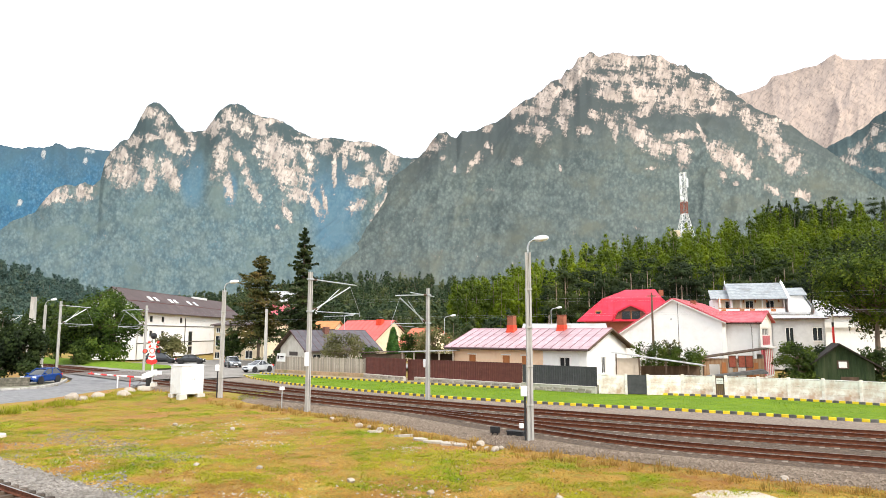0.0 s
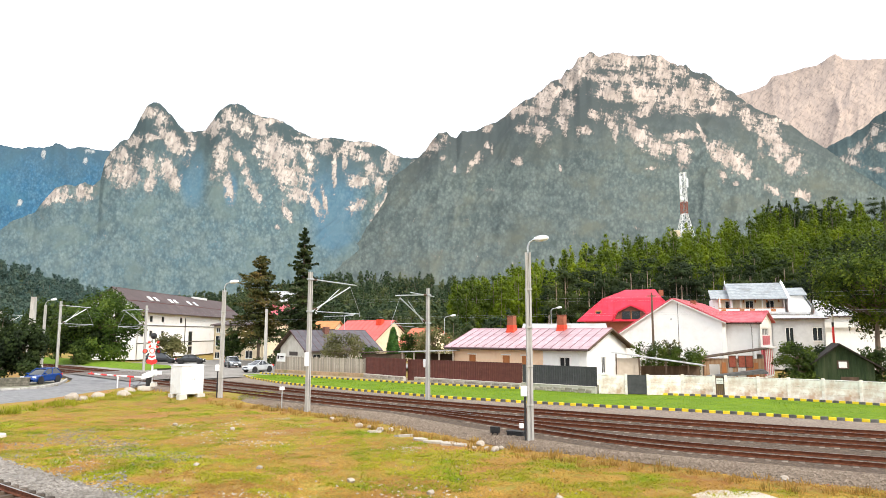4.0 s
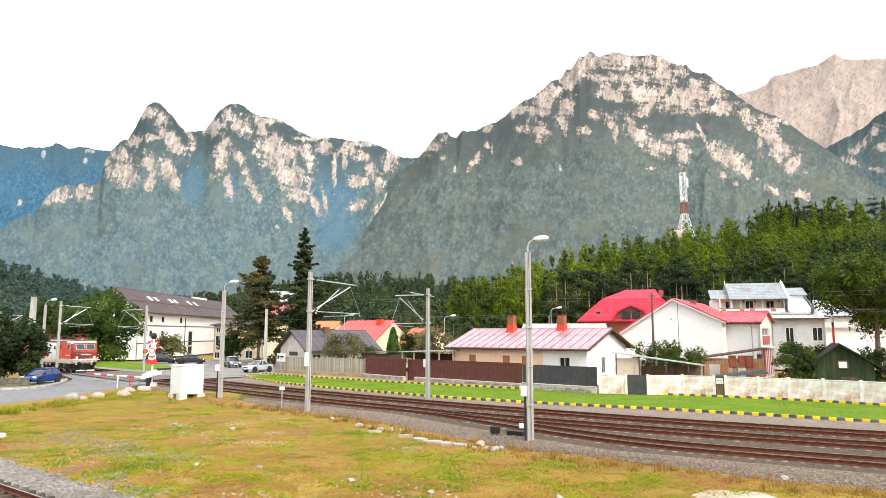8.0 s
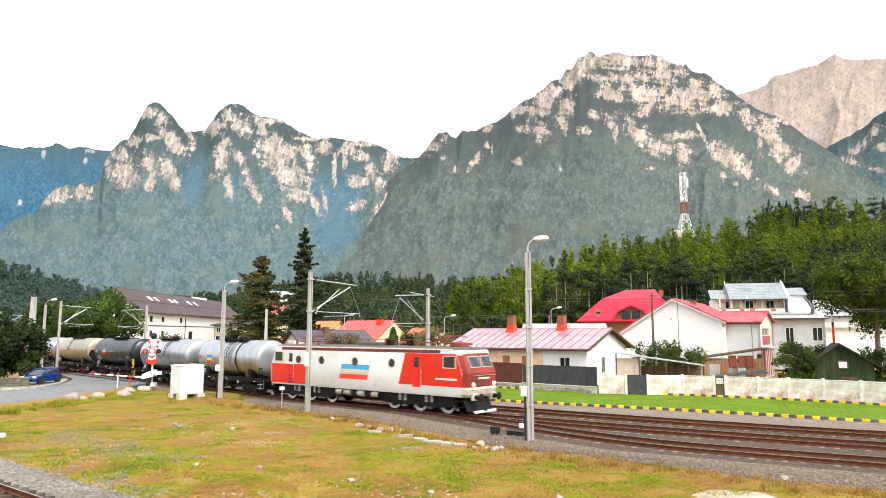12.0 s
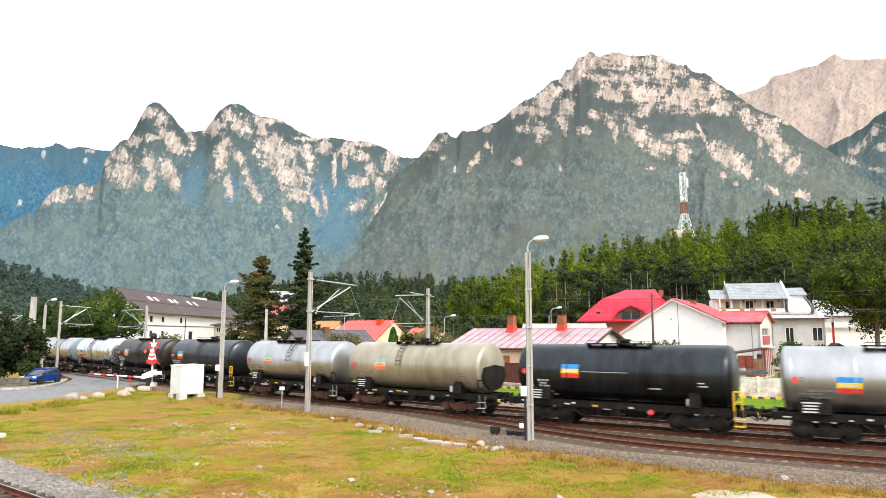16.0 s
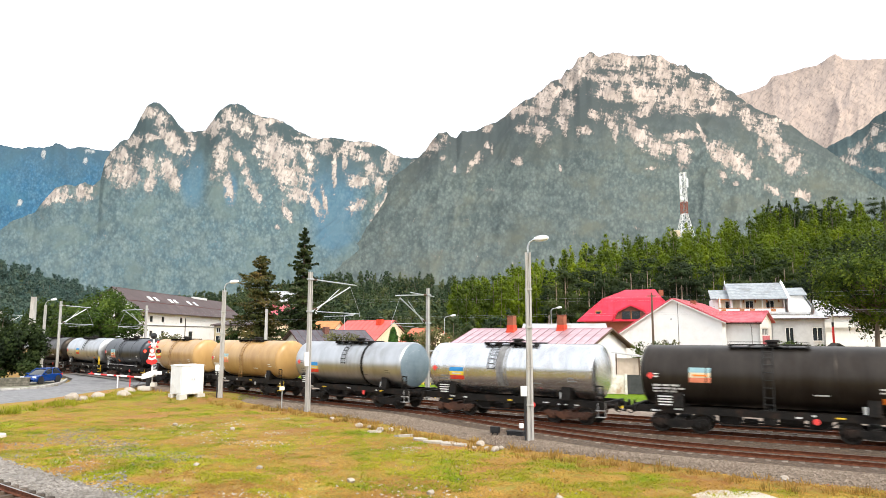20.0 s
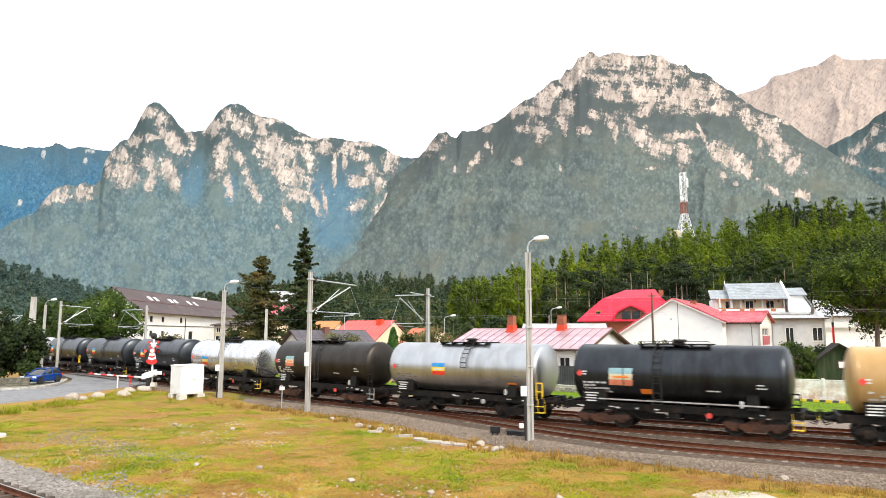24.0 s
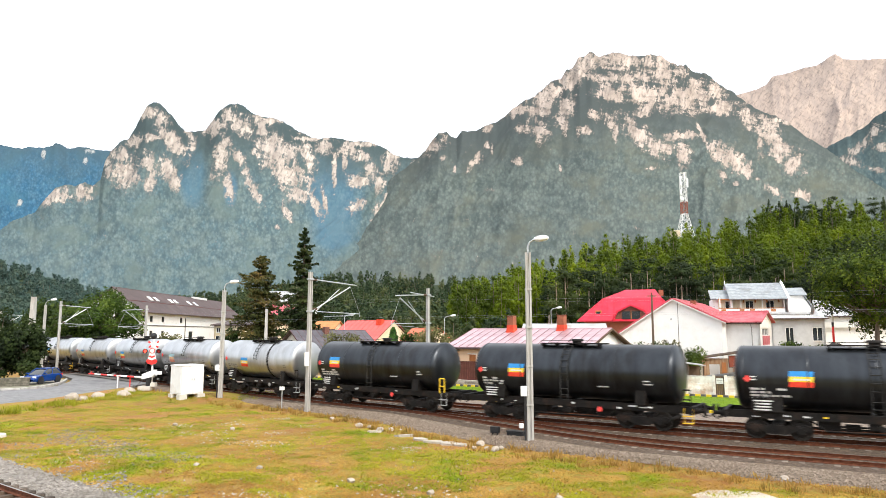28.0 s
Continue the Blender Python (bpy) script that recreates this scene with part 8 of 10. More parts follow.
wood("hillside_pine_wood", "dark pines standing among the larches on the hillside", RIGHT_HILL, 128, 330, 950, 1700, 170, 17.5, 3.2, 1000, 0.22, 66, wood_pine, ("pine", "pine", "pine", "larch"), (131, 205), bark_pine)
wood("pine_wood", "dense dark pine wood on the hillside", RIGHT_HILL, 128, 330, 1330, 1760, 52, 18.0, 3.1, 1300, 0.24, 65, wood_pine, ("fir", "pine", "fir", "fir"), (312, 330))
wood("mixed_wood", "mixed autumn wood on the low hill behind the town", TOWN_HILL, 230, 700, 240, 1050, 1500, 13.0, 3.6, 130, 0.85, 62, wood_far, ("larch", "fir", "larch"))
# distance haze is put into the bluish crowns of this far wood
wood("dark_wood", "dark wood on the low hill", LEFT_HILL, 380, 900, -160, 300, 900, 13.0, 4.6, 110, 1.2, 63, foliage_material("hazy_far_wood", (0.050, 0.092, 0.080), (0.066, 0.110, 0.088), (0.10, 0.135, 0.088), 0.02, 0.1), ("larch",))
wood("town_trees", "scattered trees among the houses of the town", ((0, 592), (1000, 592)), 150, 300, 430, 900, 150, 10.5, 3.0, 420, 0.42, 64, wood_far, ("larch", "pine", "larch"))


# grass of the meadow: single blades in tufts
def meadow_grass():
    rng = np.random.RandomState(70)
    n = 185000
    d = 17.5 + 48 * rng.uniform(0, 1, n) ** 1.4
    th = np.array([bearing(q) for q in rng.uniform(-40, 1620, n)])
    x, y = d * np.sin(th), d * np.cos(th)
    # distance from the line, towards the viewer
    ss = np.linspace(-60, 60, 241)
    lx, ly, lh = np.interp(ss, LS, LX), np.interp(ss, LS, LY), np.interp(ss, LS, LH)
    off = np.empty(n)
    edge = np.empty(n)
    ed = np.array([bed_edge(s) for s in ss])
    for i in range(0, n, 4000):
        dd = (x[i:i + 4000, None] - lx) ** 2 + (y[i:i + 4000, None] - ly) ** 2
        j = dd.argmin(1)
        off[i:i + 4000] = (x[i:i + 4000] - lx[j]) * np.sin(lh[j]) - (y[i:i + 4000] - ly[j]) * np.cos(lh[j])
        edge[i:i + 4000] = ed[j]
    lush = 0.75 * wave(x, y, 11, 7.0) + 0.7 * wave(x, y, 12, 2.4) + 0.35 * wave(x, y, 13, 0.9) + 0.1
    near_bed = np.clip(1 - (off - edge) / 2.6, 0, 1)
    lush = lush - 1.1 * near_bed
    bare = wave(x, y, 14, 3.0) + 0.5 * wave(x, y, 15, 1.1)
    road_side = (x < -28.3 + 0.06 * (y - 50)) & (y > 44)
    ok = (off > edge - 0.15) & (off < 21.6) & ~road_side & (bare < 1.1 - 0.5 * rng.rand(n)) & ~((x < -26) & (y < 50) & (y > 45 + 0.9 * (x + 31)))
    x, y, lush = x[ok], y[ok], lush[ok]
    z = ground_z(x, y) + 0.45 * np.exp(-(((x + 20) / 5.5) ** 2 + ((y - 54.5) / 4.0) ** 2))
    groups = (("lush_grass", lush > 0.8, foliage_material("lush_grass", (0.13, 0.19, 0.004), (0.23, 0.31, 0.008), (0.38, 0.44, 0.02), 0.25, 0.3), "bright green tufts of lush meadow grass"),
              ("green_grass", (lush > 0.05) & (lush <= 0.8), foliage_material("fresh_grass", (0.20, 0.205, 0.008), (0.33, 0.32, 0.011), (0.48, 0.44, 0.025), 0.25, 0.3), "short green grass of the meadow"),
              ("straw_grass", (lush > -0.75) & (lush <= 0.05), foliage_material("straw_grass", (0.29, 0.15, 0.026), (0.47, 0.27, 0.05), (0.62, 0.41, 0.10), 0.35, 0.3), "dry straw-coloured grass of the meadow"),
              ("rusty_grass", lush <= -0.75, foliage_material("rusty_grass", (0.20, 0.066, 0.018), (0.38, 0.145, 0.04), (0.54, 0.26, 0.08), 0.35, 0.3), "rusty brown withered grass of the meadow"))
    for nm, sel, mt, lb in groups:
        px, py, pz = x[sel], y[sel], z[sel]
        m = len(px)
        vs = []
        for k in range(4):
            hgt = rng.uniform(0.02, 0.065, m) * np.clip(1 + 0.35 * lush[sel], 0.5, 1.8)
            a = rng.uniform(0, 6.283, m)
            ox, oy = rng.normal(size=m) * 0.09, rng.normal(size=m) * 0.09
            lean = rng.uniform(0.05, 0.2, m)
            w = rng.uniform(0.015, 0.036, m)
            b = np.stack([px + ox, py + oy, pz - 0.02], 1)
            side = np.stack([np.cos(a) * w, np.sin(a) * w, 0 * w], 1)
            tip = b + np.stack([-np.sin(a) * lean, np.cos(a) * lean, hgt], 1)
            vs.append(np.stack([b - side, b + side, tip + side * 0.2, tip - side * 0.2], 1).reshape(-1, 3))
        tagged(new(nm, card_mesh(nm, np.concatenate(vs), mt)), lb, "grass", kind="stuff")


meadow_grass()


def lawn_grass():
    rng = np.random.RandomState(75)
    n = 60000
    s = rng.uniform(-31, 40, n)
    lo, hi = np.array([kerb_low(v) for v in s]), np.array([kerb_high(v) for v in s])
    f = rng.uniform(0.02, 0.98, n)
    off = lo + (hi - lo) * f
    h = np.interp(s, LS, LH)
    x, y = np.interp(s, LS, LX) + off * np.sin(h), np.interp(s, LS, LY) - off * np.cos(h)
    z = np.interp(f, (0, 0.5, 1), (-0.12, -0.06, -0.1))
    a = rng.uniform(0, 6.283, n)
    w = rng.uniform(0.01, 0.022, n)
    b = np.stack([x, y, z - 0.02], 1)
    side = np.stack([np.cos(a) * w, np.sin(a) * w, 0 * w], 1)
    tip = b + np.stack([rng.normal(size=n) * 0.04, rng.normal(size=n) * 0.04, rng.uniform(0.03, 0.07, n)], 1)
    v = np.stack([b - side, b + side, tip + side * 0.3, tip - side * 0.3], 1).reshape(-1, 3)
    tagged(new("lawn_blades", card_mesh("lawn_blades", v, foliage_material("lawn_blade_green", (0.085, 0.16, 0.002), (0.17, 0.27, 0.005), (0.29, 0.39, 0.015), 0.35))), "short green grass blades of the lawn strip", "grass", kind="stuff")


lawn_grass()


def weeds(name, spots, seed, mat, label, height, count):
    """A few taller tufts."""
    rng = np.random.RandomState(seed)
    vs = []
    for x, y in spots:
        n = count
        a = rng.uniform(0, 6.283, n)
        r = rng.uniform(0, 0.35, n)
        h = height * rng.uniform(0.4, 1.1, n)
        b = np.stack([x + np.cos(a) * r, y + np.sin(a) * r, np.full(n, -0.45)], 1)
        tip = b + np.stack([np.cos(a) * h * 0.35, np.sin(a) * h * 0.35, h], 1)
        w = np.stack([-np.sin(a), np.cos(a), 0 * a], 1) * 0.02
        vs.append(np.stack([b - w, b + w, tip + w * 0.3, tip - w * 0.3], 1).reshape(-1, 3))
    tagged(new(name, card_mesh(name, np.concatenate(vs), mat)), label, "weeds", kind="stuff")


weed_rng = random.Random(12)
weeds("verge_weeds", [along(s + weed_rng.uniform(-0.3, 0.3), bed_edge(s) + weed_rng.uniform(0.0, 2.2))[:2] for s in np.arange(-26, 34, 0.28)], 71, foliage_material("rusty_weeds", (0.18, 0.13, 0.03), (0.34, 0.20, 0.05), (0.44, 0.30, 0.08), 0.6), "yellowing and rusty weeds along the gravel", 0.26, 30)
weeds("mound_grass", [(-20 + weed_rng.uniform(-7.0, 6.0), 56.0 + weed_rng.uniform(-4.5, 1.5)) for _ in range(260)], 72, foliage_material("mound_grass_blades", (0.13, 0.15, 0.01), (0.25, 0.26, 0.02), (0.42, 0.38, 0.06), 0.4), "long grass on the mound by the crossing", 0.36, 42)

verge_spots = []
for (ax, ay), (bx, by) in zip(shoulder_edge, shoulder_edge[1:]):
    for _ in range(int(math.hypot(bx - ax, by - ay) * 9)):
        f, o = weed_rng.random(), weed_rng.uniform(0.7, 4.2)
        verge_spots.append((ax + (bx - ax) * f + 0.82 * o, ay + (by - ay) * f - 0.57 * o))
weeds("verge_grass", verge_spots, 73, foliage_material("verge_grass_blades", (0.13, 0.15, 0.008), (0.25, 0.26, 0.015), (0.40, 0.38, 0.04), 0.4), "green grass along the shoulder of the road", 0.34, 34)

# ---- trackside things ----
concrete_pole = material("weathered_pole_concrete", (0.36, 0.35, 0.33), (0.48, 0.47, 0.45), scale=2.5, rough=0.9, bump=0.2, stain=(0.3, 0.27, 0.24), stain_scale=0.8, stain_amount=0.5, stretch=(1, 1, 0.3))
galvanised = material("galvanised_steel", (0.42, 0.44, 0.46), (0.54, 0.56, 0.58), scale=4, rough=0.45, metal=0.7)
lamp_white = material("milky_lamp_cover", (0.74, 0.76, 0.76), (0.8, 0.82, 0.82), scale=3, rough=0.35)
cabinet_white = material("white_cabinet_paint", (0.74, 0.75, 0.76), (0.82, 0.83, 0.84), scale=1.5, rough=0.5, stain=(0.62, 0.6, 0.57), stain_scale=1.0, stain_amount=0.3)
signal_red = material("signal_red_paint", (0.70, 0.03, 0.03), (0.78, 0.05, 0.04), scale=4, rough=0.5)
signal_white = material("signal_white_paint", (0.76, 0.76, 0.75), (0.82, 0.82, 0.81), scale=4, rough=0.5)
black_plastic = material("black_housing", (0.015, 0.015, 0.016), (0.03, 0.03, 0.032), scale=4, rough=0.6)
red_glow = material("lit_red_lamp", (1.0, 0.05, 0.03), (1.0, 0.08, 0.05), rough=0.3, emit=1.6)
pale_stone = material("pale_boulder", (0.33, 0.28, 0.23), (0.46, 0.41, 0.34), scale=3, rough=0.95, bump=0.5, stain=(0.34, 0.29, 0.23), stain_scale=1.2, by_object=0.12)


def tapered(w0, w1, d0, d1, h, bm=None, at=(0, 0, 0)):
    bm = bm or bmesh.new()
    x, y, z = at
    return loft([[(x - w0 / 2, y - d0 / 2, z), (x + w0 / 2, y - d0 / 2, z), (x + w0 / 2, y + d0 / 2, z), (x - w0 / 2, y + d0 / 2, z)],
                 [(x - w1 / 2, y - d1 / 2, z + h), (x + w1 / 2, y - d1 / 2, z + h), (x + w1 / 2, y + d1 / 2, z + h), (x - w1 / 2, y + d1 / 2, z + h)]], bm)


def street_lamp(x, y, z, height, arm, label, width=0.3, steel=False, boxed=False, flip=1):
    t = thing("street_lamp", pose(x, y, z), label, "street lamp", "street lamps")
    if steel:
        part("pole", rod((0, 0, 0), (0, 0, height), width / 2, width * 0.3, 12), galvanised, t, smooth=True)
    else:
        bm = bmesh.new()
        for s in (-1, 1):
            tapered(width * 0.36, width * 0.26, width * 0.8, width * 0.5, height, bm, (s * width * 0.30, 0, 0))
        tapered(width * 0.3, width * 0.2, width * 0.4, width * 0.25, height - 0.1, bm)
        part("pole", bm, concrete_pole, t)
        for k in range(1, 5):
            part("collar", tapered(width * 1.04, width * 0.98, width * 0.9, width * 0.84, 0.08, at=(0, 0, height * k / 5)), concrete_pole, t)
    pts = [(0, 0, height - 0.2), (0, 0, height + 0.25), (flip * arm * 0.2, 0, height + 0.5), (flip * arm * 0.75, 0, height + 0.66)]
    part("arm", pipe(pts, 0.045, 8), galvanised, t)
    hd = bmesh.new()
    bmesh.ops.create_uvsphere(hd, u_segments=16, v_segments=10, radius=1.0, matrix=Matrix.Translation((flip * (arm * 0.75 + 0.28), 0, height + 0.68)) @ Matrix.Rotation(-0.12 * flip, 4, "Y") @ Matrix.Diagonal((0.38, 0.19, 0.15, 1)))
    head = part("lamp_head", hd, lamp_white, t, smooth=True)
    part("lamp_cover", box(0.5, 0.22, 0.05, (flip * (arm * 0.75 + 0.25), 0, height + 0.74), bevel=0.02), galvanised, head)
    if boxed:
        part("meter_box", box(0.34, 0.24, 0.46, (-0.26, -0.02, 2.25), bevel=0.03), cabinet_white, t)
        part("cable_pipe", rod((-0.24, -0.08, 0), (-0.24, -0.08, 2.25), 0.05, seg=8), black_plastic, t)
        part("cable_pipe", rod((-0.12, -0.16, 2.2), (-0.1, -0.12, height - 0.6), 0.015, seg=6), grey_paint, t)
    return t


street_lamp(4.06, 32.0, -0.45, 9.0, 0.5, "tall concrete street lamp with milky lamp head and meter box", 0.31, boxed=True)
street_lamp(-17.0, 52.3, -0.4, 8.4, 0.6, "concrete street lamp beside the crossing", 0.32, boxed=True)
street_lamp(-48.5, 82.3, -0.2, 8.3, 0.9, "concrete street lamp beside the road", 0.3)
for lx, ly, lh in ((-14.0, 96.0, 7.5), (0.2, 92.0, 7.2), (15.2, 95.0, 8.4), (57.8, 118.0, 12.2)):
    street_lamp(lx, ly, -0.2, lh - 0.6, 1.2, "slim curved steel street lamp behind the houses", 0.14, steel=True)


def catenary_mast(x, y, h, turn, height, reach, label, near_side=True):
    """A concrete mast with a hinged bracket that holds the wires over the track; local +x points along the bracket."""
    t = thing("catenary_mast", pose(x, y, -0.45) @ Matrix.Rotation(turn, 4, "Z"), label, "catenary mast", "catenary masts")
    bm = bmesh.new()
    for s in (-1, 1):
        tapered(0.08, 0.065, 0.28, 0.19, height, bm, (s * 0.088, 0, 0))
    tapered(0.12, 0.1, 0.1, 0.08, height - 0.05, bm)
    part("mast", bm, concrete_pole, t)
    for z in (height - 0.55, height - 2.7):
        part("clamp", box(0.36, 0.36, 0.1, (0, 0, z), bevel=0.02), galvanised, t)
    a, b = height - 0.5, height - 2.65
    top = part("top_tube", rod((0.1, 0, a), (reach, 0, a - 0.2), 0.045, seg=8), galvanised, t)
    part("stay_tube", rod((0.15, 0, b), (reach * 0.86, 0, a - 0.35), 0.045, seg=8), galvanised, t)
    part("stay_tube", rod((0.5, 0, b + 0.02), (reach * 0.62, 0, a - 0.55), 0.03, seg=8), galvanised, t)
    part("registration_arm", pipe([(0.6, 0, b - 0.0), (reach + 0.4, 0, b - 0.08), (reach + 0.4, 0, b - 0.3)], 0.03, 8), galvanised, t)
    part("steady_arm", rod((reach * 0.95, 0, b - 0.2), (reach * 0.3, 0, b - 0.32), 0.02, seg=6), galvanised, t)
    part("dropper", rod((reach * 0.86, 0, a - 0.3), (reach + 0.4, 0, b - 0.05), 0.012, seg=5), galvanised, t)
    for px, pz in ((0.35, a - 0.02), (0.42, b + 0.18)):
        ins = lathe([(0.03, -0.2), (0.09, -0.12), (0.04, -0.06), (0.09, 0.0), (0.04, 0.06), (0.09, 0.12), (0.03, 0.2)], 10, axis="x", m=Matrix.Translation((px, 0, pz)))
        part("insulator", ins, wood_dark, t)
    return t


def toward(s, off_from, off_to):
    x0, y0, _ = along(s, off_from)
    x1, y1, _ = along(s, off_to)
    return math.atan2(y1 - y0, x1 - x0)


cm = catenary_mast(-8.89, 45.04, 0, toward(0.8, 2.5, MAIN), 9.25, 4.1, "concrete catenary mast with galvanised bracket over the near track")
part("notice_box", box(0.3, 0.16, 0.9, (-0.25, -0.1, 3.0), bevel=0.03), cabinet_white, cm)
cm = catenary_mast(-1.14, 51.33, 0, toward(2.7, -7.3, FAR_TRACK), 8.55, 3.6, "concrete catenary mast with crossed bracket tubes beside the lawn")
part("top_tube", rod((-0.7, 0, 7.95), (2.0, 0, 8.15), 0.04, seg=8), galvanised, cm)
part("notice_box", box(0.3, 0.2, 0.6, (0.0, -0.25, 2.6), bevel=0.03), cabinet_white, cm)
catenary_mast(-45.0, 79.4, 0, toward(-48.9, 2.6, MAIN), 8.9, 3.3, "concrete catenary mast near the crossing")
catenary_mast(-38.2, 87.0, 0, toward(-49.2, -7.6, FAR_TRACK), 8.7, 3.0, "slim catenary mast behind the tracks")
catenary_mast(-74.0, 113.0, 0, toward(-100, 2.6, MAIN), 8.8, 3.3, "distant slim concrete catenary mast")
catenary_mast(*along(50, 2.6)[:2], 0, toward(50, 2.6, MAIN), 9.0, 3.3, "concrete catenary mast with galvanised bracket")


def wires():
    for off, label in ((MAIN, "thin overhead contact wires above the main track"), (FAR_TRACK, "thin overhead contact wires above the second track")):
        w = thing("overhead_line", pose(0, 0, 0), label, "overhead line", kind="structure")
        for nm, z, sag, r in (("contact_wire", 5.75, 0.0, 0.002), ("carrier_wire", 7.1, 0.55, 0.0018)):
            pts = []
            for i in range(-60, 61):
                s = i * 2.5
                f = ((s + 49) % 49.7) / 49.7
                x, y, _ = along(s, off)
                pts.append((x, y, z - sag * 4 * f * (1 - f)))
            part(nm, pipe(pts, r, 4), galvanised, w)


wires()


def post(name, x, y, z, h, r, mat, label, category):
    t = thing(name, pose(x, y, z), label, category)
    part("shaft", tapered(r * 2, r * 1.3, r * 2, r * 1.3, h), mat, t)
    part("base", tapered(r * 2.6, r * 2.4, r * 2.6, r * 2.4, 0.3, at=(0, 0, -0.1)), mat, t)
    return t


post("concrete_post", -22.1, 84.6, -0.2, 7.9, 0.2, concrete_pole, "bare tapered concrete post beside the fence", "post")
post("concrete_post", -58.0, 95.5, -0.2, 10.0, 0.42, concrete_pole, "thick bare concrete post behind bushes", "post")
p = post("wooden_pole", 21.2, 68.4, -0.2, 9.0, 0.11, wood_dark, "dark wooden power pole with cables", "power pole")
part("crossarm", box(1.0, 0.1, 0.1, (0, 0, 8.6)), wood_dark, p)
p = post("steel_pole", 26.3, 75.6, -0.2, 8.6, 0.06, frame_dark, "thin dark pole before the white gable", "pole")


def overhead_cables():
    c = thing("power_cables", pose(0, 0, 0), "thin sagging dark power cables between houses", "cable", kind="structure")
    for a, b in (((21.2, 68.4, 8.5), (58.0, 90.0, 9.5)), ((21.2, 68.4, 8.3), (34.0, 75.0, 6.8)), ((26.3, 75.6, 8.2), (57.0, 86.0, 6.5)), ((26.3, 75.6, 7.9), (36.2, 75.2, 6.2))):
        pts = []
        for i in range(13):
            t = i / 12
            q = Vector(a).lerp(Vector(b), t)
            q.z -= 0.8 * 4 * t * (1 - t) * 0.5
            pts.append(q)
        part("cable", pipe(pts, 0.004, 4), dark_steel, c)


overhead_cables()


# level crossing: barrier, warning cross, lights
def level_crossing():
    bx, by = -26.4, 60.8
    g = thing("level_crossing_barrier", pose(bx, by, -0.35), "lowered red and white barrier boom with white drive housing", "barrier")
    part("foundation", box(1.1, 0.9, 0.4, (0, 0, 0), bevel=0.04), mortar_cap, g)
    part("drive_housing", loft([[(-0.3, -0.3, 1.0), (0.8, -0.3, 1.25), (0.8, 0.3, 1.25), (-0.3, 0.3, 1.0)], [(-0.3, -0.3, 1.45), (0.8, -0.3, 1.85), (0.8, 0.3, 1.85), (-0.3, 0.3, 1.45)]]), cabinet_white, g)
    part("pedestal", box(0.42, 0.42, 0.95, (0.25, 0, 0.2), bevel=0.05), black_plastic, g)
    part("counterweight", box(0.75, 0.2, 0.32, (1.15, -0.42, 1.4), bevel=0.05), cabinet_white, g)
    a, b = Vector((-0.3, -0.2, 1.15)), Vector((-7.6, 4.7, 1.2))
    n = 8
    for i in range(n):
        part("boom_segment", rod(a.lerp(b, i / n), a.lerp(b, (i + 1) / n), 0.085 - 0.003 * i, seg=10), signal_red if i % 2 else signal_white, g)
    part("boom_brace", rod((-1.8, 0.8, 1.1), (-1.8, 0.8, -0.1), 0.05, seg=8), signal_red, g)
    part("hanging_cable", pipe([(-0.3, -0.2, 0.9), (-0.9, 0.1, 0.35), (-1.7, 0.7, 0.5)], 0.02, 6), black_plastic, g)
    part("tip_lamp", box(0.1, 0.1, 0.12, (b.x + 0.4, b.y - 0.25, 1.28), bevel=0.02), signal_red, g)
    st = thing("boom_rest", pose(-28.7, 60.3, -0.35), "thin white forked rest post for the barrier boom", "post")
    part("shaft", rod((0, 0, 0), (0, 0, 1.3), 0.055, seg=8), signal_white, st)
    part("fork", box(0.3, 0.08, 0.08, (0, 0, 1.28)), signal_white, st)
    s = thing("warning_signal", pose(-25.95, 60.9, 0.0), "white level-crossing signal with red-bordered crosses and round lamps", "crossing signal")
    part("foundation", box(0.8, 0.6, 0.35, (0, 0, -0.02), bevel=0.03), mortar_cap, s)
    part("mast", rod((0, 0, 0.2), (0, 0, 4.3), 0.08, seg=12), signal_white, s)
    face = Matrix.Rotation(0.4, 4, "Z")
    for zc in (3.75,):
        for sg in (-1, 1):
            rot = Matrix.Rotation(sg * radians(32), 4, "Y")
            arm = part("cross_arm", box(1.0, 0.03, 0.15, (0, -0.12 - 0.02 * (sg > 0), -0.13)), signal_white, s, m=Matrix.Translation((0, 0, zc)) @ face @ rot)
            for e in (-1, 1):
                part("red_tip", box(0.24, 0.035, 0.152, (e * 0.385, -0.122 - 0.02 * (sg > 0), -0.131)), signal_red, arm)
    board = part("backboard", lathe([(0.01, 0.0), (0.20, 0.0), (0.21, 0.03), (0.01, 0.035)], 24, m=Matrix.Translation((0, -0.18, 3.15)) @ Matrix.Rotation(math.pi / 2, 4, "X")), signal_white, s)
    part("board_border", lathe([(0.20, 0.0), (0.20, 0.05), (0.25, 0.05), (0.25, 0.0)], 24, m=Matrix.Translation((0, -0.18, 3.15)) @ Matrix.Rotation(math.pi / 2, 4, "X")), signal_red, board)
    for x, lit in ((-0.6, True), (0.6, False)):
        hs = part("lamp_housing", lathe([(0.01, -0.12), (0.16, -0.1), (0.2, 0.0), (0.2, 0.18), (0.17, 0.18), (0.17, 0.02), (0.01, 0.02)], 18, m=Matrix.Translation((x, -0.2, 3.1)) @ Matrix.Rotation(math.pi / 2, 4, "X")), black_plastic, s)
        part("lens", lathe([(0.01, 0.07), (0.10, 0.06), (0.16, 0.03)], 16, m=Matrix.Translation((x, -0.2, 3.1)) @ Matrix.Rotation(math.pi / 2, 4, "X")), red_glow if lit else material("dark_red_lens", (0.3, 0.02, 0.02), (0.35, 0.03, 0.03), rough=0.2), hs)
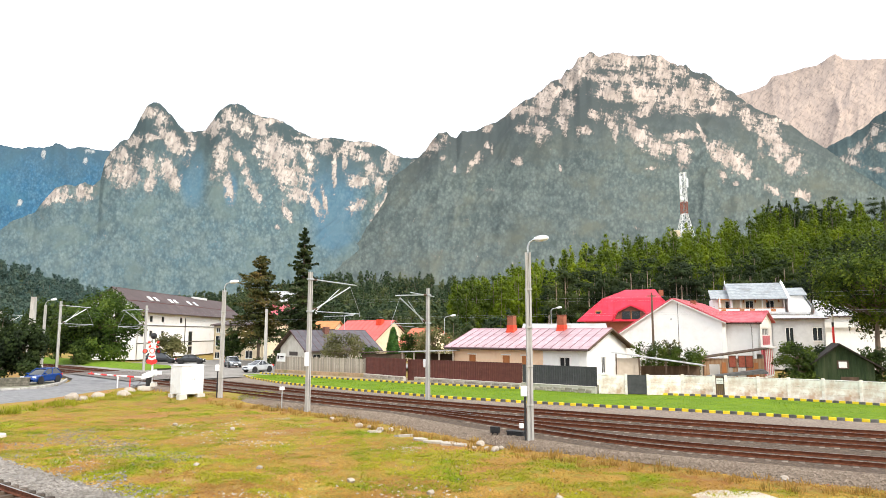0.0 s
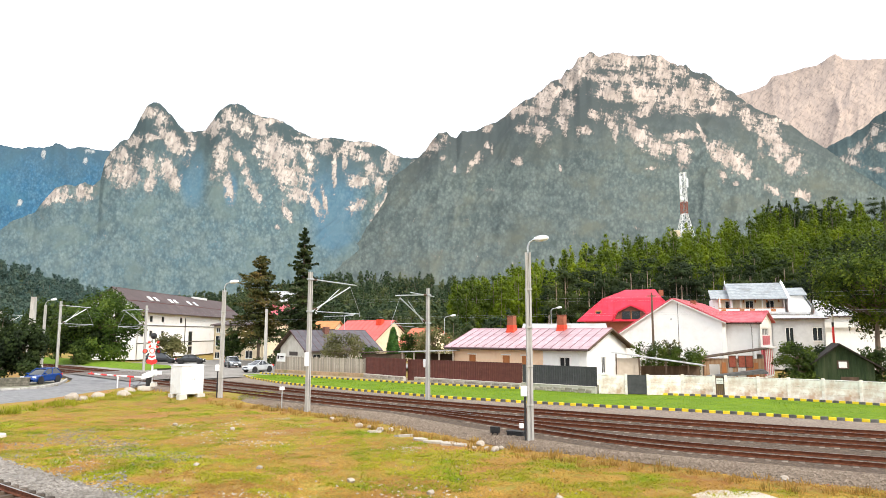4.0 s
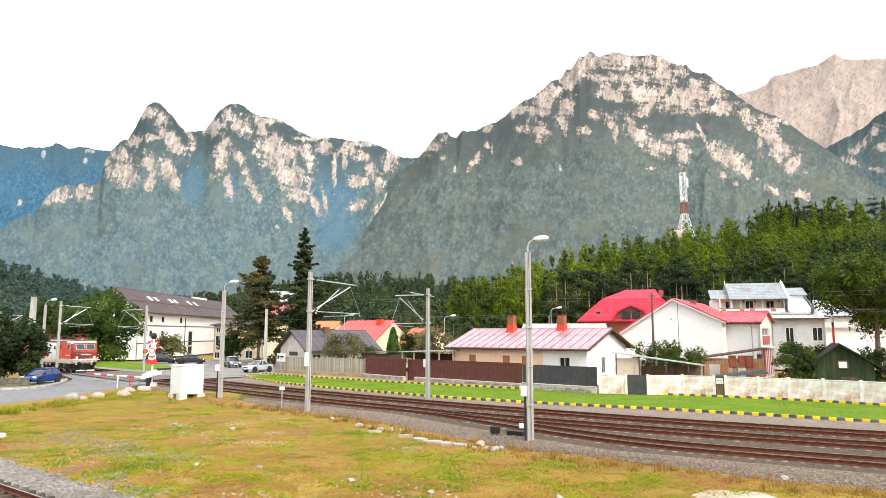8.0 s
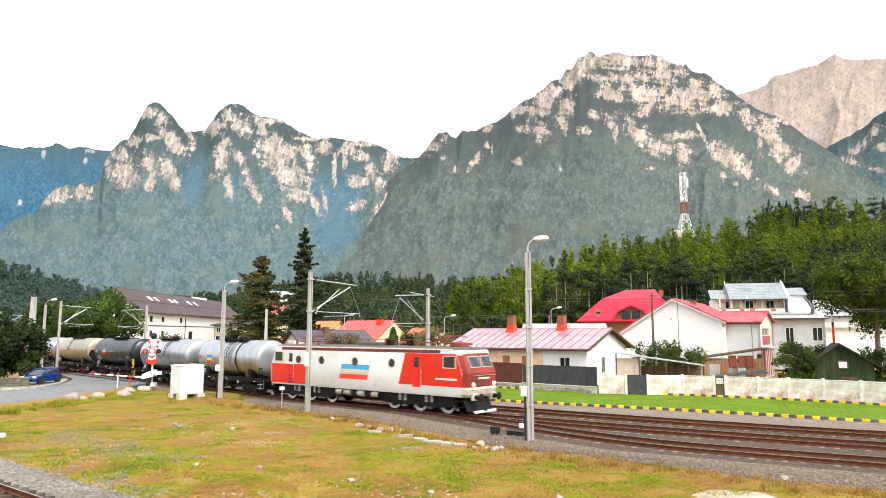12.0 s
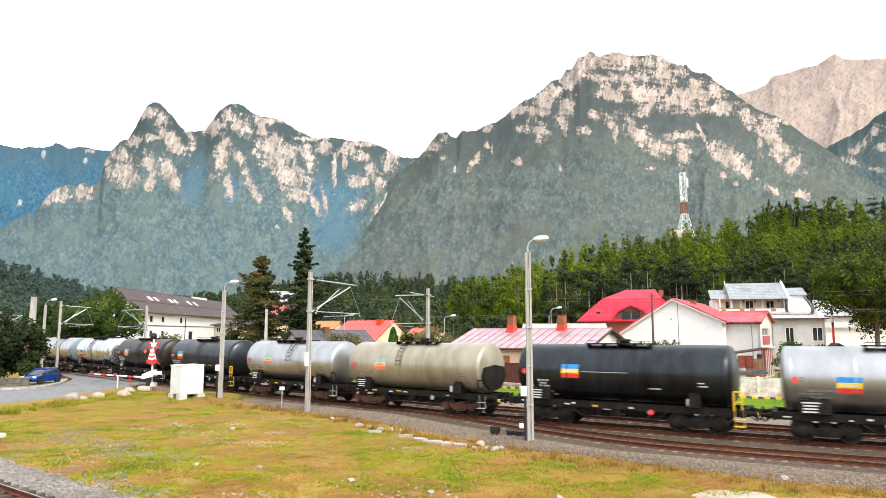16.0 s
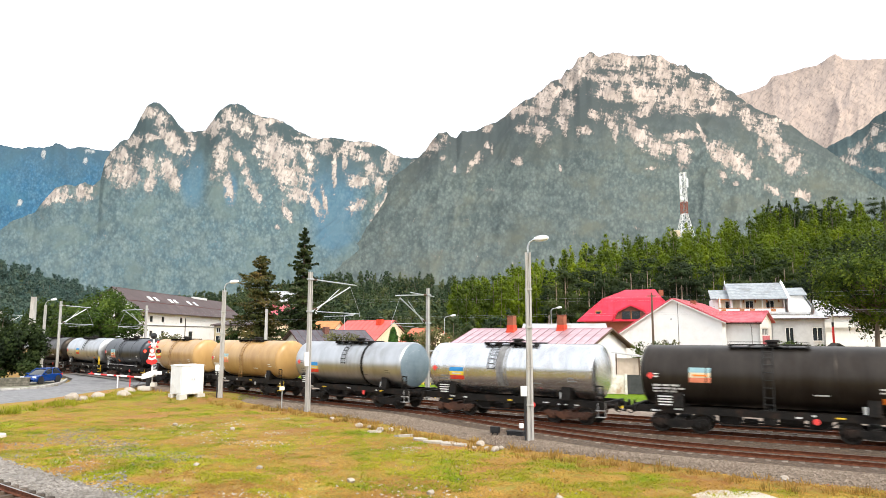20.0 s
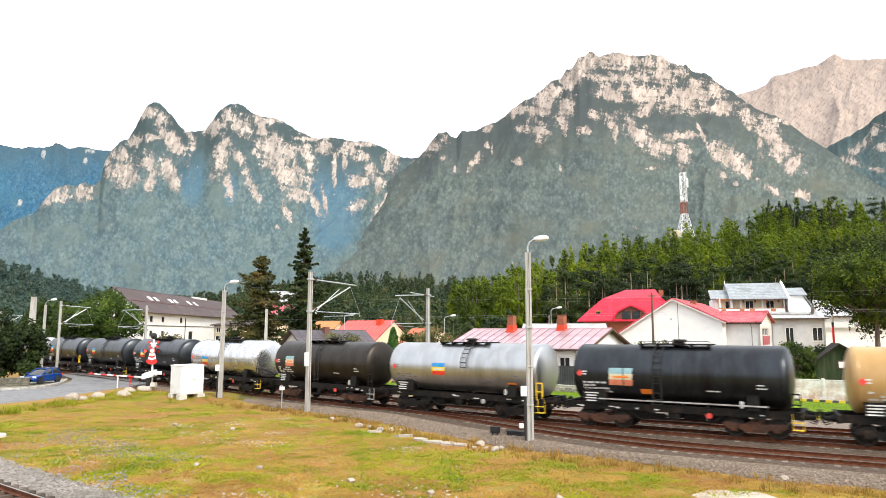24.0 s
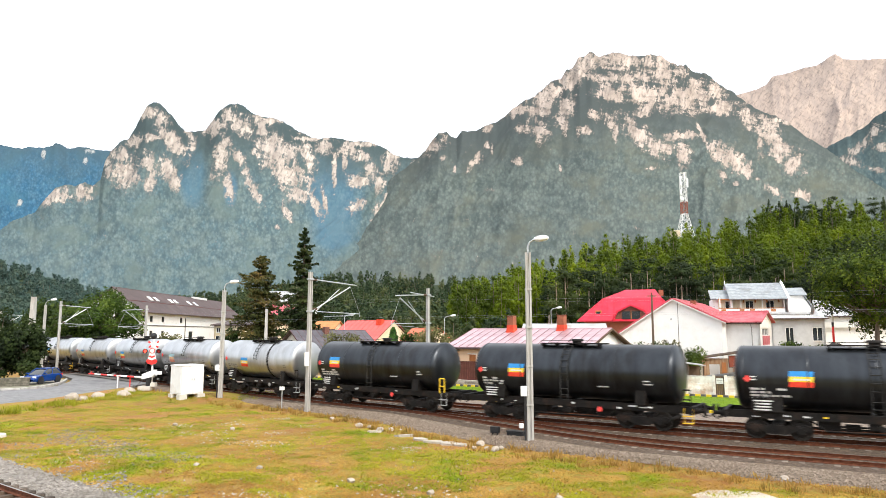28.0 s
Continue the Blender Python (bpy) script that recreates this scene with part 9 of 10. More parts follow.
    sb = part("skirt_board", prism([(-0.40, 2.28), (-0.24, 2.92), (0.24, 2.92), (0.40, 2.28), (0.2, 2.22), (-0.2, 2.22)], 0.04, "y", -0.2), signal_white, s)
    part("red_band", prism([(-0.52, 2.22), (-0.36, 2.42), (0.0, 2.30), (0.36, 2.42), (0.52, 2.22), (0.34, 2.0), (0.0, 1.92), (-0.34, 2.0)], 0.03, "y", -0.235), signal_red, sb, "curved red band under the white board")
    part("red_band", prism([(-0.28, 2.62), (-0.2, 2.74), (0.0, 2.66), (0.2, 2.74), (0.28, 2.62), (0.0, 2.52)], 0.03, "y", -0.235), signal_red, sb, "curved red band across the white board")
    bell = bmesh.new()
    bmesh.ops.create_uvsphere(bell, u_segments=16, v_segments=10, radius=0.28, matrix=Matrix.Translation((0, -0.05, 4.45)))
    part("bell", bell, black_plastic, s, "round black bell on top", smooth=True)


level_crossing()


def relay_cabinet():
    c = thing("relay_cabinet", pose(-19.5, 51.0, -0.05, 0, 0, 50), "large white sheet-metal relay cabinet on concrete feet", "cabinet")
    W, D, H = 1.8, 1.65, 2.3
    part("body", box(W, D, H - 0.2, (W / 2, D / 2, 0.2), bevel=0.02), cabinet_white, c)
    part("roof", loft([[(-0.05, -0.05, H), (W + 0.05, -0.05, H), (W + 0.05, D + 0.05, H), (-0.05, D + 0.05, H)], [(-0.05, -0.05, H + 0.05), (W + 0.05, -0.05, H + 0.05), (W + 0.05, D + 0.05, H + 0.05), (-0.05, D + 0.05, H + 0.05)], [(0.2, 0.3, H + 0.1), (W - 0.2, 0.3, H + 0.1), (W - 0.2, D - 0.3, H + 0.1), (0.2, D - 0.3, H + 0.1)]]), cabinet_white, c)
    for x in (W * 0.26, W * 0.74):
        d = part("door", box(W * 0.47, 0.03, H - 0.42, (x, -0.017, 0.3), bevel=0.008), cabinet_white, c)
        part("door_handle", box(0.04, 0.05, 0.18, (W / 2 + (0.09 if x > W / 2 else -0.09), -0.05, 1.2), bevel=0.01), galvanised, d)
    part("side_panel", box(0.03, D * 0.86, H - 0.42, (-0.017, D / 2, 0.3), bevel=0.008), cabinet_white, c)
    for x, y in ((0.15, 0.15), (W - 0.2, 0.15), (0.2, D - 0.2), (W - 0.2, D - 0.2)):
        part("foot", box(0.62, 0.5, 0.5, (x, y, -0.3), bevel=0.03), mortar_cap, c)


relay_cabinet()


def small_items():
    x, y, h = along(17.5, 4.1)
    pm = thing("point_machine", Matrix.Translation((x, y, -0.42)) @ Matrix.Rotation(h, 4, "Z"), "black point machine box beside the turnout", "point machine")
    part("housing", box(0.9, 0.42, 0.3, (0, 0, 0.1), bevel=0.05), black_plastic, pm)
    part("lid", box(0.94, 0.46, 0.05, (0, 0, 0.4), bevel=0.02), black_plastic, pm)
    part("drive_rod", rod((0.3, 0.1, 0.2), (0.3, 1.4, 0.2), 0.03, seg=6), dark_steel, pm)
    x, y, h = along(16.5, 4.4)
    jb = thing("junction_box", Matrix.Translation((x, y, -0.42)) @ Matrix.Rotation(h, 4, "Z"), "small black cable box on two legs", "junction box")
    part("housing", box(0.42, 0.26, 0.3, (0, 0, 0.3), bevel=0.03), black_plastic, jb)
    for dx in (-0.14, 0.14):
        part("leg", box(0.05, 0.08, 0.34, (dx, 0, 0)), black_plastic, jb)
    x, y, h = along(17.3, 3.25)
    ps = thing("point_indicator", Matrix.Translation((x, y, -0.3)), "small white lantern of the point indicator", "signal")
    part("foot", rod((0, 0, 0), (0, 0, 0.35), 0.04, seg=8), black_plastic, ps)
    part("lantern", rod((0, 0, 0.35), (0, 0, 0.56), 0.12, seg=12), signal_white, ps)
    sp = thing("marker_post", pose(-10.83, 46.1, -0.45), "thin grey marker post with small white plate", "post")
    part("shaft", rod((0, 0, 0), (0, 0, 1.6), 0.035, seg=8), galvanised, sp)
    part("plate", box(0.34, 0.03, 0.24, (0, -0.05, 1.35), bevel=0.01), signal_white, sp)
    sg = thing("dwarf_signal", Matrix.Translation((*along(-24, 2.0)[:2], -0.3)), "low black and white dwarf signal at the crossing", "signal")
    part("body", box(0.3, 0.3, 0.5, (0, 0, 0.25), bevel=0.04), black_plastic, sg)
    part("base", box(0.45, 0.4, 0.28, (0, 0, 0), bevel=0.03), signal_white, sg)
    mb = thing("cable_cabinet", pose(-20.25, 30.9, -0.42), "small white cable cabinet at the meadow's edge", "cabinet")
    part("body", box(0.55, 0.4, 0.5, (0, 0, 0.25), bevel=0.03), cabinet_white, mb)
    part("base", box(0.6, 0.45, 0.26, (0, 0, 0), bevel=0.02), black_plastic, mb)
    mh = thing("manhole", pose(-22.5, 34.2, -0.42), "round pale concrete manhole ring set in the meadow", "manhole")
    part("ring", lathe([(0.01, 0.0), (0.75, 0.0), (0.72, 0.14), (0.01, 0.16)], 22), mortar_cap, mh)


small_items()


def boulder(x, y, z, r, seed, label="pale rounded boulder in the grass", name="boulder", flat=0.75):
    rng = random.Random(seed)
    bm = bmesh.new()
    bmesh.ops.create_icosphere(bm, subdivisions=2, radius=r)
    o = Vector((seed * 1.7, seed * 0.9, 0))
    for v in bm.verts:
        v.co *= 1 + 0.35 * noise.noise(v.co / r * 1.1 + o) + 0.1 * noise.noise(v.co / r * 3 + o)
        v.co.z *= flat
    return solo(name, bm, pale_stone, label, "stone", m=pose(x, y, z + r * flat * 0.55, 0, 0, rng.uniform(0, 360)), smooth=True, group="stones")


for i, (bx, by, br) in enumerate(((-28.3, 52.2, 0.55), (-27.5, 52.4, 0.35), (-27.0, 53.6, 0.5), (-25.4, 54.6, 0.55), (-26.6, 58.0, 0.5), (-29.6, 49.4, 0.3), (-3.3, 36.3, 0.2), (-2.75, 36.6, 0.15), (-4.6, 38.0, 0.2), (-4.0, 37.6, 0.14), (-6.6, 41.0, 0.16), (1.95, 30.7, 0.13), (2.3, 30.5, 0.17), (2.6, 30.9, 0.13), (1.4, 30.9, 0.12), (2.2, 30.2, 0.12), (1.7, 31.8, 0.2), (12.0, 24.4, 0.16), (-7.0, 26.5, 0.12), (-0.4, 22.4, 0.12), (-9.6, 27.0, 0.12), (-3.2, 24.2, 0.13), (-15.0, 38.6, 0.14), (-11.3, 37.0, 0.13), (3.6, 21.6, 0.14))):
    boulder(bx, by, -0.42, br, 100 + i)


old_slab = material("old_broken_concrete", (0.36, 0.32, 0.27), (0.5, 0.46, 0.4), scale=3, rough=0.95, bump=0.4, stain=(0.24, 0.2, 0.15), stain_scale=1.5, by_object=0.15)


def slab(x, y, z, w, d, t, turn, seed, label):
    bm = bmesh.new()
    rng = random.Random(seed)
    n = 9
    out = [(math.cos(6.283 * k / n) * w * rng.uniform(0.35, 0.55), math.sin(6.283 * k / n) * d * rng.uniform(0.35, 0.55)) for k in range(n)]
    prism(out, t, "z", 0.0, bm)
    return solo("concrete_slab", bm, old_slab, label, "slab", m=pose(x, y, z, rng.uniform(-5, 5), rng.uniform(-5, 5), turn), group="concrete slabs")


for i, (sx, sy, w, d) in enumerate(((-1.1, 33.4, 1.0, 0.6), (-0.4, 32.6, 1.3, 0.7), (0.3, 32.1, 1.2, 0.7), (0.8, 31.7, 0.8, 0.5), (-1.9, 34.6, 1.1, 0.4), (-3.6, 35.9, 0.9, 0.4))):
    slab(sx, sy, -0.47, w, d, 0.14, -38 + 9 * i, 200 + i, "broken pale concrete slab lying in the grass")
sheet("bare_patch", [(8.0, 21.0), (9.6, 20.4), (10.6, 21.4), (10.2, 22.6), (8.8, 22.9), (7.9, 22.2)], -0.385, material("bare_pale_earth", (0.42, 0.37, 0.31), (0.54, 0.49, 0.42), scale=2, rough=0.95, bump=0.5), "patch of bare pale earth in the meadow", "ground", 0.1)
solo("cable_pit", box(1.1, 0.7, 0.3, (16.0, 24.2, -0.5), bevel=0.03), mortar_cap, "pale concrete block at the gravel's edge", "block")


def scattered_stones():
    """Loose light stones and litter in the meadow."""
    rng = np.random.RandomState(91)
    vs, fs = [], []
    for i in range(420):
        d = 18 + 26 * rng.rand() ** 1.2
        th = bearing(rng.uniform(-20, 1100))
        x, y = d * math.sin(th), d * math.cos(th)
        if x < -27 or (x > -3 and y > 33):
            continue
        r = rng.uniform(0.015, 0.055)
        z = float(ground_z(np.array(x), np.array(y))) + 0.02
        b = len(vs)
        for k in range(5):
            a = k * 1.2566
            vs.append((x + math.cos(a) * r * rng.uniform(0.7, 1.2), y + math.sin(a) * r * rng.uniform(0.7, 1.2), z - 0.02))
        vs.append((x, y, z + r * 0.7))
        for k in range(5):
            fs.append((b + k, b + (k + 1) % 5, b + 5))
    tagged(new("loose_stones", raw("loose_stones", vs, fs, pale_stone)), "small loose pale stones strewn over the meadow", "stones", kind="stuff")


scattered_stones()


def gravel_stones():
    """Single stones on the nearer gravel shoulder."""
    rng = np.random.RandomState(92)
    vs, fs = [], []
    for i in range(9000):
        s = rng.uniform(-4, 36)
        lo, hi = 1.2 + max(0, min(4.6, (s - 7) * 0.3)), bed_edge(s) + 0.3
        if hi <= lo:
            continue
        o = rng.uniform(lo, hi)
        x, y, _ = along(s, o)
        z = float(np.interp(o, (lo, (lo + hi) / 2, hi), (-0.19, -0.25, -0.40)))
        r = rng.uniform(0.025, 0.06)
        b = len(vs)
        for k in range(4):
            a = k * 1.571 + rng.uniform(0, 1)
            vs.append((x + math.cos(a) * r, y + math.sin(a) * r, z + rng.uniform(-0.02, 0.03)))
        vs.append((x, y, z + r))
        for k in range(4):
            fs.append((b + k, b + (k + 1) % 4, b + 4))
    m = material("loose_ballast", (0.13, 0.10, 0.075), (0.34, 0.275, 0.215), scale=9.0, rough=0.95)
    tagged(new("loose_gravel", raw("loose_gravel", vs, fs, m)), "loose grey crushed stones on the shoulder", "gravel", kind="stuff")


gravel_stones()

# siding at the meadow's near corner
pale_ballast = material("pale_grey_ballast", (0.13, 0.115, 0.10), (0.37, 0.34, 0.305), scale=8.0, rough=0.95, bump=1.0, fine=20, stain=(0.12, 0.11, 0.09), stain_scale=0.5)
strip("siding_gravel", [float(v) for v in range(-30, 60, 2)], lambda s: [(20.9, -0.46), (21.8, -0.30), (27.5, -0.28), (28.5, -0.5)], pale_ballast, "grey gravel under the siding at the meadow's corner", "track bed")
track("rusty siding at the meadow's near corner", lambda s: 24.35, -30, 55, -8, 26)


def strewn(name, spots, mat, label, seed, small=0.03, big=0.085):
    """Many loose angular stones, each a small pyramid half sunk in the ground."""
    rng = np.random.RandomState(seed)
    vs, fs = [], []
    for x, y, z in spots:
        r = rng.uniform(small, big)
        b = len(vs)
        for k in range(5):
            a = k * 1.2566 + rng.uniform(0, 0.8)
            vs.append((x + math.cos(a) * r * rng.uniform(0.7, 1.3), y + math.sin(a) * r, z + rng.uniform(-0.03, 0.02)))
        vs.append((x + r * rng.uniform(-0.4, 0.4), y, z + r * rng.uniform(0.4, 0.9)))
        for k in range(5):
            fs.append((b + k, b + (k + 1) % 5, b + 5))
    tagged(new(name, raw(name, vs, fs, mat)), label, "gravel", kind="stuff")


def corner_gravel():
    rng = np.random.RandomState(95)
    a, b, c = [], [], []
    while len(a) < 7000:
        s, f = rng.uniform(-12, 22), rng.rand()
        off = 24.0 - 4.6 * f ** 0.8 - 0.7 * math.sin(s * 0.9) * f
        if rng.rand() < 1.15 - f:
            x, y, _ = along(s, off)
            a.append((x, y, float(np.interp(off, (19.0, 20.9, 21.8, 24.0), (-0.42, -0.43, -0.30, -0.29)))))
    for i in range(1100):
        s = rng.uniform(-2, 10)
        x, y, _ = along(s, 16.9 + 0.5 * math.sin(s * 1.3) + rng.normal() * 0.75)
        b.append((x, y, float(ground_z(np.array(x), np.array(y)))))
    for k in range(30):
        d, th = 19 + 24 * rng.rand(), bearing(rng.uniform(60, 1150))
        cx, cy, n, w = d * math.sin(th), d * math.cos(th), rng.randint(12, 45), rng.uniform(0.2, 0.6)
        if cx < -22 or cx > 0.14 * cy:
            continue
        for i in range(n):
            x, y = cx + rng.normal() * w * 1.6, cy + rng.normal() * w
            c.append((x, y, float(ground_z(np.array(x), np.array(y)))))
    strewn("corner_gravel", a, pale_ballast, "loose grey gravel spilling from the siding into the grass", 96)
    strewn("strewn_gravel", b, material("earthy_gravel", (0.13, 0.11, 0.085), (0.29, 0.25, 0.20), scale=8.0, rough=0.95), "thin spread of grey gravel across the grass", 97)
    strewn("stone_litter", c, pale_stone, "small heaps of pale rubble in the grass", 98, 0.025, 0.075)


corner_gravel()


def roadside():
    w = thing("stone_wall", house_pose(-50.0, 57.3, -37.6, 62.0, -0.15), "low grey stone wall beside the road", "wall", kind="structure")
    L = 13.3
    # darker copy of the rubble stone, with shade put into its colour
    shaded = material("shaded_wall_stone", (0.10, 0.095, 0.075), (0.19, 0.175, 0.145), scale=3, rough=0.95, bump=0.6, stain=(0.06, 0.065, 0.035), stain_scale=0.8, by_object=0.25)
    part("core", box(L, 0.4, 0.85, (L / 2, 0.2, -0.1)), shaded, w)
    r = random.Random(66)
    for row in range(4):
        x = 0.1
        while x < L - 0.4:
            k = r.uniform(0.35, 0.7)
            part("stone", box(k - 0.03, 0.08, 0.19, (x + k / 2, -0.02, -0.06 + row * 0.21), bevel=0.03), shaded, w)
            x += k
    part("coping", box(L + 0.1, 0.55, 0.1, (L / 2, 0.2, 0.76), bevel=0.02), shaded, w)
    k = thing("road_kerb", pose(0, 0, 0), "grey concrete kerb along the bend of the road", "kerb", kind="structure")
    pts = [(-60, 47.0), (-48, 52.6), (-38.5, 57.0), (-36.2, 58.6), (-35.9, 62.0), (-37.2, 67.0), (-39.0, 70.8)]
    for (ax, ay), (bx, by) in zip(pts, pts[1:]):
        n = max(1, int(math.hypot(bx - ax, by - ay) / 1.0))
        for i in range(n):
            t0, t1 = i / n, (i + 1) / n
            p, q = Vector((ax + (bx - ax) * t0, ay + (by - ay) * t0, 0)), Vector((ax + (bx - ax) * t1, ay + (by - ay) * t1, 0))
            part("kerb_stone", box((q - p).length - 0.02, 0.18, 0.25, ((q - p).length / 2, 0, 0), bevel=0.02), concrete_pole, k, m=run_pose(p, q, -0.2))
    sheet("verge", [(-60, 47.4), (-48, 53.0), (-38.6, 57.4), (-36.4, 58.9), (-36.1, 62.0), (-37.4, 67.0), (-39.2, 70.8), (-42, 73.5), (-60, 62)], -0.05, material("verge_soil", (0.24, 0.22, 0.18), (0.32, 0.3, 0.25), scale=1.5, rough=0.95, bump=0.4, stain=(0.12, 0.15, 0.05), stain_scale=0.3, stain_amount=0.6), "paved and grassy verge inside the bend", "verge", 0.2)


roadside()


# ---- parked cars ----
def car(x, y, z, turn, paint, label, length=4.1, width=1.72, height=1.46, kind="hatch"):
    """Front at +x."""
    c = thing("car", pose(x, y, z, 0, 0, turn), label, "car", "parked cars")
    L, W, H = length / 2, width / 2, height
    tail = -L + 0.12 if kind == "hatch" else -L + 0.05
    # body: cross sections from tail to nose, narrowing at both ends, dented over the wheels
    bm = bmesh.new()
    rings = []
    for u, wide, belt, low in ((0.0, 0.80, 0.72, 0.42), (0.02, 0.92, 0.84, 0.30), (0.10, 0.99, 0.92, 0.24), (0.30, 1.0, 0.93, 0.22), (0.55, 1.0, 0.92, 0.22), (0.70, 0.99, 0.90, 0.22), (0.80, 0.98, 0.84, 0.23), (0.92, 0.93, 0.74, 0.26), (0.98, 0.85, 0.62, 0.30), (1.0, 0.72, 0.52, 0.38)):
        x, w = -L + length * u, W * wide
        sec = [(-w * 0.90, low), (-w, low + 0.12), (-w, belt - 0.22), (-w * 0.95, belt - 0.05), (-w * 0.80, belt), (w * 0.80, belt), (w * 0.95, belt - 0.05), (w, belt - 0.22), (w, low + 0.12), (w * 0.90, low)]
        rings.append([bm.verts.new((x, y, z)) for y, z in sec])
    for a, b in zip(rings, rings[1:]):
        for i in range(10):
            bm.faces.new((a[i], a[(i + 1) % 10], b[(i + 1) % 10], b[i]))
    bm.faces.new(rings[0])
    bm.faces.new(rings[-1])
    body = part("body", bm, paint, c, smooth=True)
    for s in (-1, 1):
        for wx in (-L + 0.72, L - 0.82):
            part("wheel_arch", lathe([(0.30, -0.02), (0.39, -0.01), (0.39, 0.01), (0.30, 0.02)], 22, m=Matrix.Translation((wx, s * (W + 0.004), 0.35)) @ Matrix.Rotation(math.pi / 2, 4, "X")), black_plastic, body)
    rear = -L + 0.12 if kind in ("hatch", "suv") else -L + 0.75
    roof = -L + 0.55 if kind in ("hatch", "suv") else -L + 1.35
    cab = loft([[(rear, -W + 0.10, 0.88), (L - 1.1, -W + 0.10, 0.88), (L - 0.95, 0, 0.88), (L - 1.1, W - 0.10, 0.88), (rear, W - 0.10, 0.88), (rear - 0.04, 0, 0.88)],
                [((rear + roof) / 2, -W + 0.20, H * 0.5 + 0.42), (L - 1.58, -W + 0.20, H * 0.5 + 0.42), (L - 1.45, 0, H * 0.5 + 0.42), (L - 1.58, W - 0.20, H * 0.5 + 0.42), ((rear + roof) / 2, W - 0.20, H * 0.5 + 0.42), ((rear + roof) / 2 - 0.04, 0, H * 0.5 + 0.42)],
                [(roof, -W + 0.30, H - 0.06), (L - 2.05, -W + 0.30, H - 0.06), (L - 1.95, 0, H - 0.06), (L - 2.05, W - 0.30, H - 0.06), (roof, W - 0.30, H - 0.06), (roof - 0.04, 0, H - 0.06)]])
    cabin = part("cabin_glass", cab, window_glass, c, smooth=True)
    rl = abs(L - 2.0 - roof) + 0.12
    rx = (L - 2.0 + roof) / 2
    rf = loft([[(rx + e * rl * k / 2, f * (W - 0.27) * k, z) for e, f in ((-1, -1), (1, -1), (1.06, 0), (1, 1), (-1, 1))] for z, k in ((H - 0.07, 1.0), (H - 0.03, 0.98), (H, 0.82))])
    part("roof", rf, paint, c, smooth=True)
    for s in (-1, 1):
        for a, b in (((L - 1.1, 0.9), (L - 2.0, H - 0.03)), ((rear, 0.9), (roof, H - 0.03)), (((L - 1.1 + rear) / 2, 0.9), ((L - 2.0 + roof) / 2, H - 0.03))):
            part("pillar", rod((a[0], s * (W - 0.10), a[1]), (b[0], s * (W - 0.29), b[1]), 0.04, seg=6), paint, c)
        for wx in (-L + 0.72, L - 0.82):
            ty = lathe([(0.2, -0.1), (0.31, -0.1), (0.33, -0.06), (0.33, 0.06), (0.31, 0.1), (0.2, 0.1)], 22, m=Matrix.Translation((wx, s * (W - 0.09), 0.33)) @ Matrix.Rotation(math.pi / 2, 4, "X"))
            wh = part("wheel", ty, black_plastic, c, smooth=True)
            part("rim", lathe([(0.01, -0.08), (0.2, -0.06), (0.2, 0.06), (0.01, 0.08)], 16, m=Matrix.Translation((wx, s * (W - 0.09), 0.33)) @ Matrix.Rotation(math.pi / 2, 4, "X")), galvanised, wh)
        part("headlight", box(0.12, 0.36, 0.16, (L - 0.2, s * (W - 0.26), 0.6), bevel=0.03), lamp_white, c)
        part("tail_light", box(0.08, 0.28, 0.22, (-L + 0.05, s * (W - 0.2), 0.68), bevel=0.02), signal_red, c)
        part("door_mirror", box(0.14, 0.2, 0.13, (L - 1.25, s * (W + 0.06), 0.92), bevel=0.03), paint, c)
    part("number_plate", box(0.03, 0.5, 0.11, (L - 0.01, 0, 0.38)), signal_white, c)
    part("grille", box(0.04, 0.8, 0.12, (L - 0.03, 0, 0.55), bevel=0.01), black_plastic, c)
    return c


def car_paint(name, a):
    return material(name, a, tuple(min(1, v * 1.2) for v in a), scale=1.0, rough=0.22, spec=0.6, metal=0.2)


car(-38.3, 65.1, -0.05, 264, car_paint("blue_car_paint", (0.006, 0.042, 0.20)), "blue hatchback parked at the bend of the road", 3.9)
car(-44.9, 108.5, -0.05, 8, car_paint("black_car_paint", (0.012, 0.013, 0.015)), "black estate car parked behind the crossing", 4.8, 1.8, 1.62, "suv")
car(-39.4, 106.5, -0.05, 10, car_paint("black_car_paint", (0.012, 0.013, 0.015)), "dark saloon car parked behind the crossing", 4.3, 1.75, 1.42, "saloon")
car(-29.6, 96.0, -0.05, -60, car_paint("grey_car_paint", (0.22, 0.24, 0.26)), "grey small car parked by the houses", 3.8, 1.65, 1.5)
car(-22.9, 84.2, -0.05, 235, car_paint("silver_car_paint", (0.45, 0.47, 0.49)), "silver saloon car parked by the kerb", 3.8, 1.7, 1.4, "saloon")


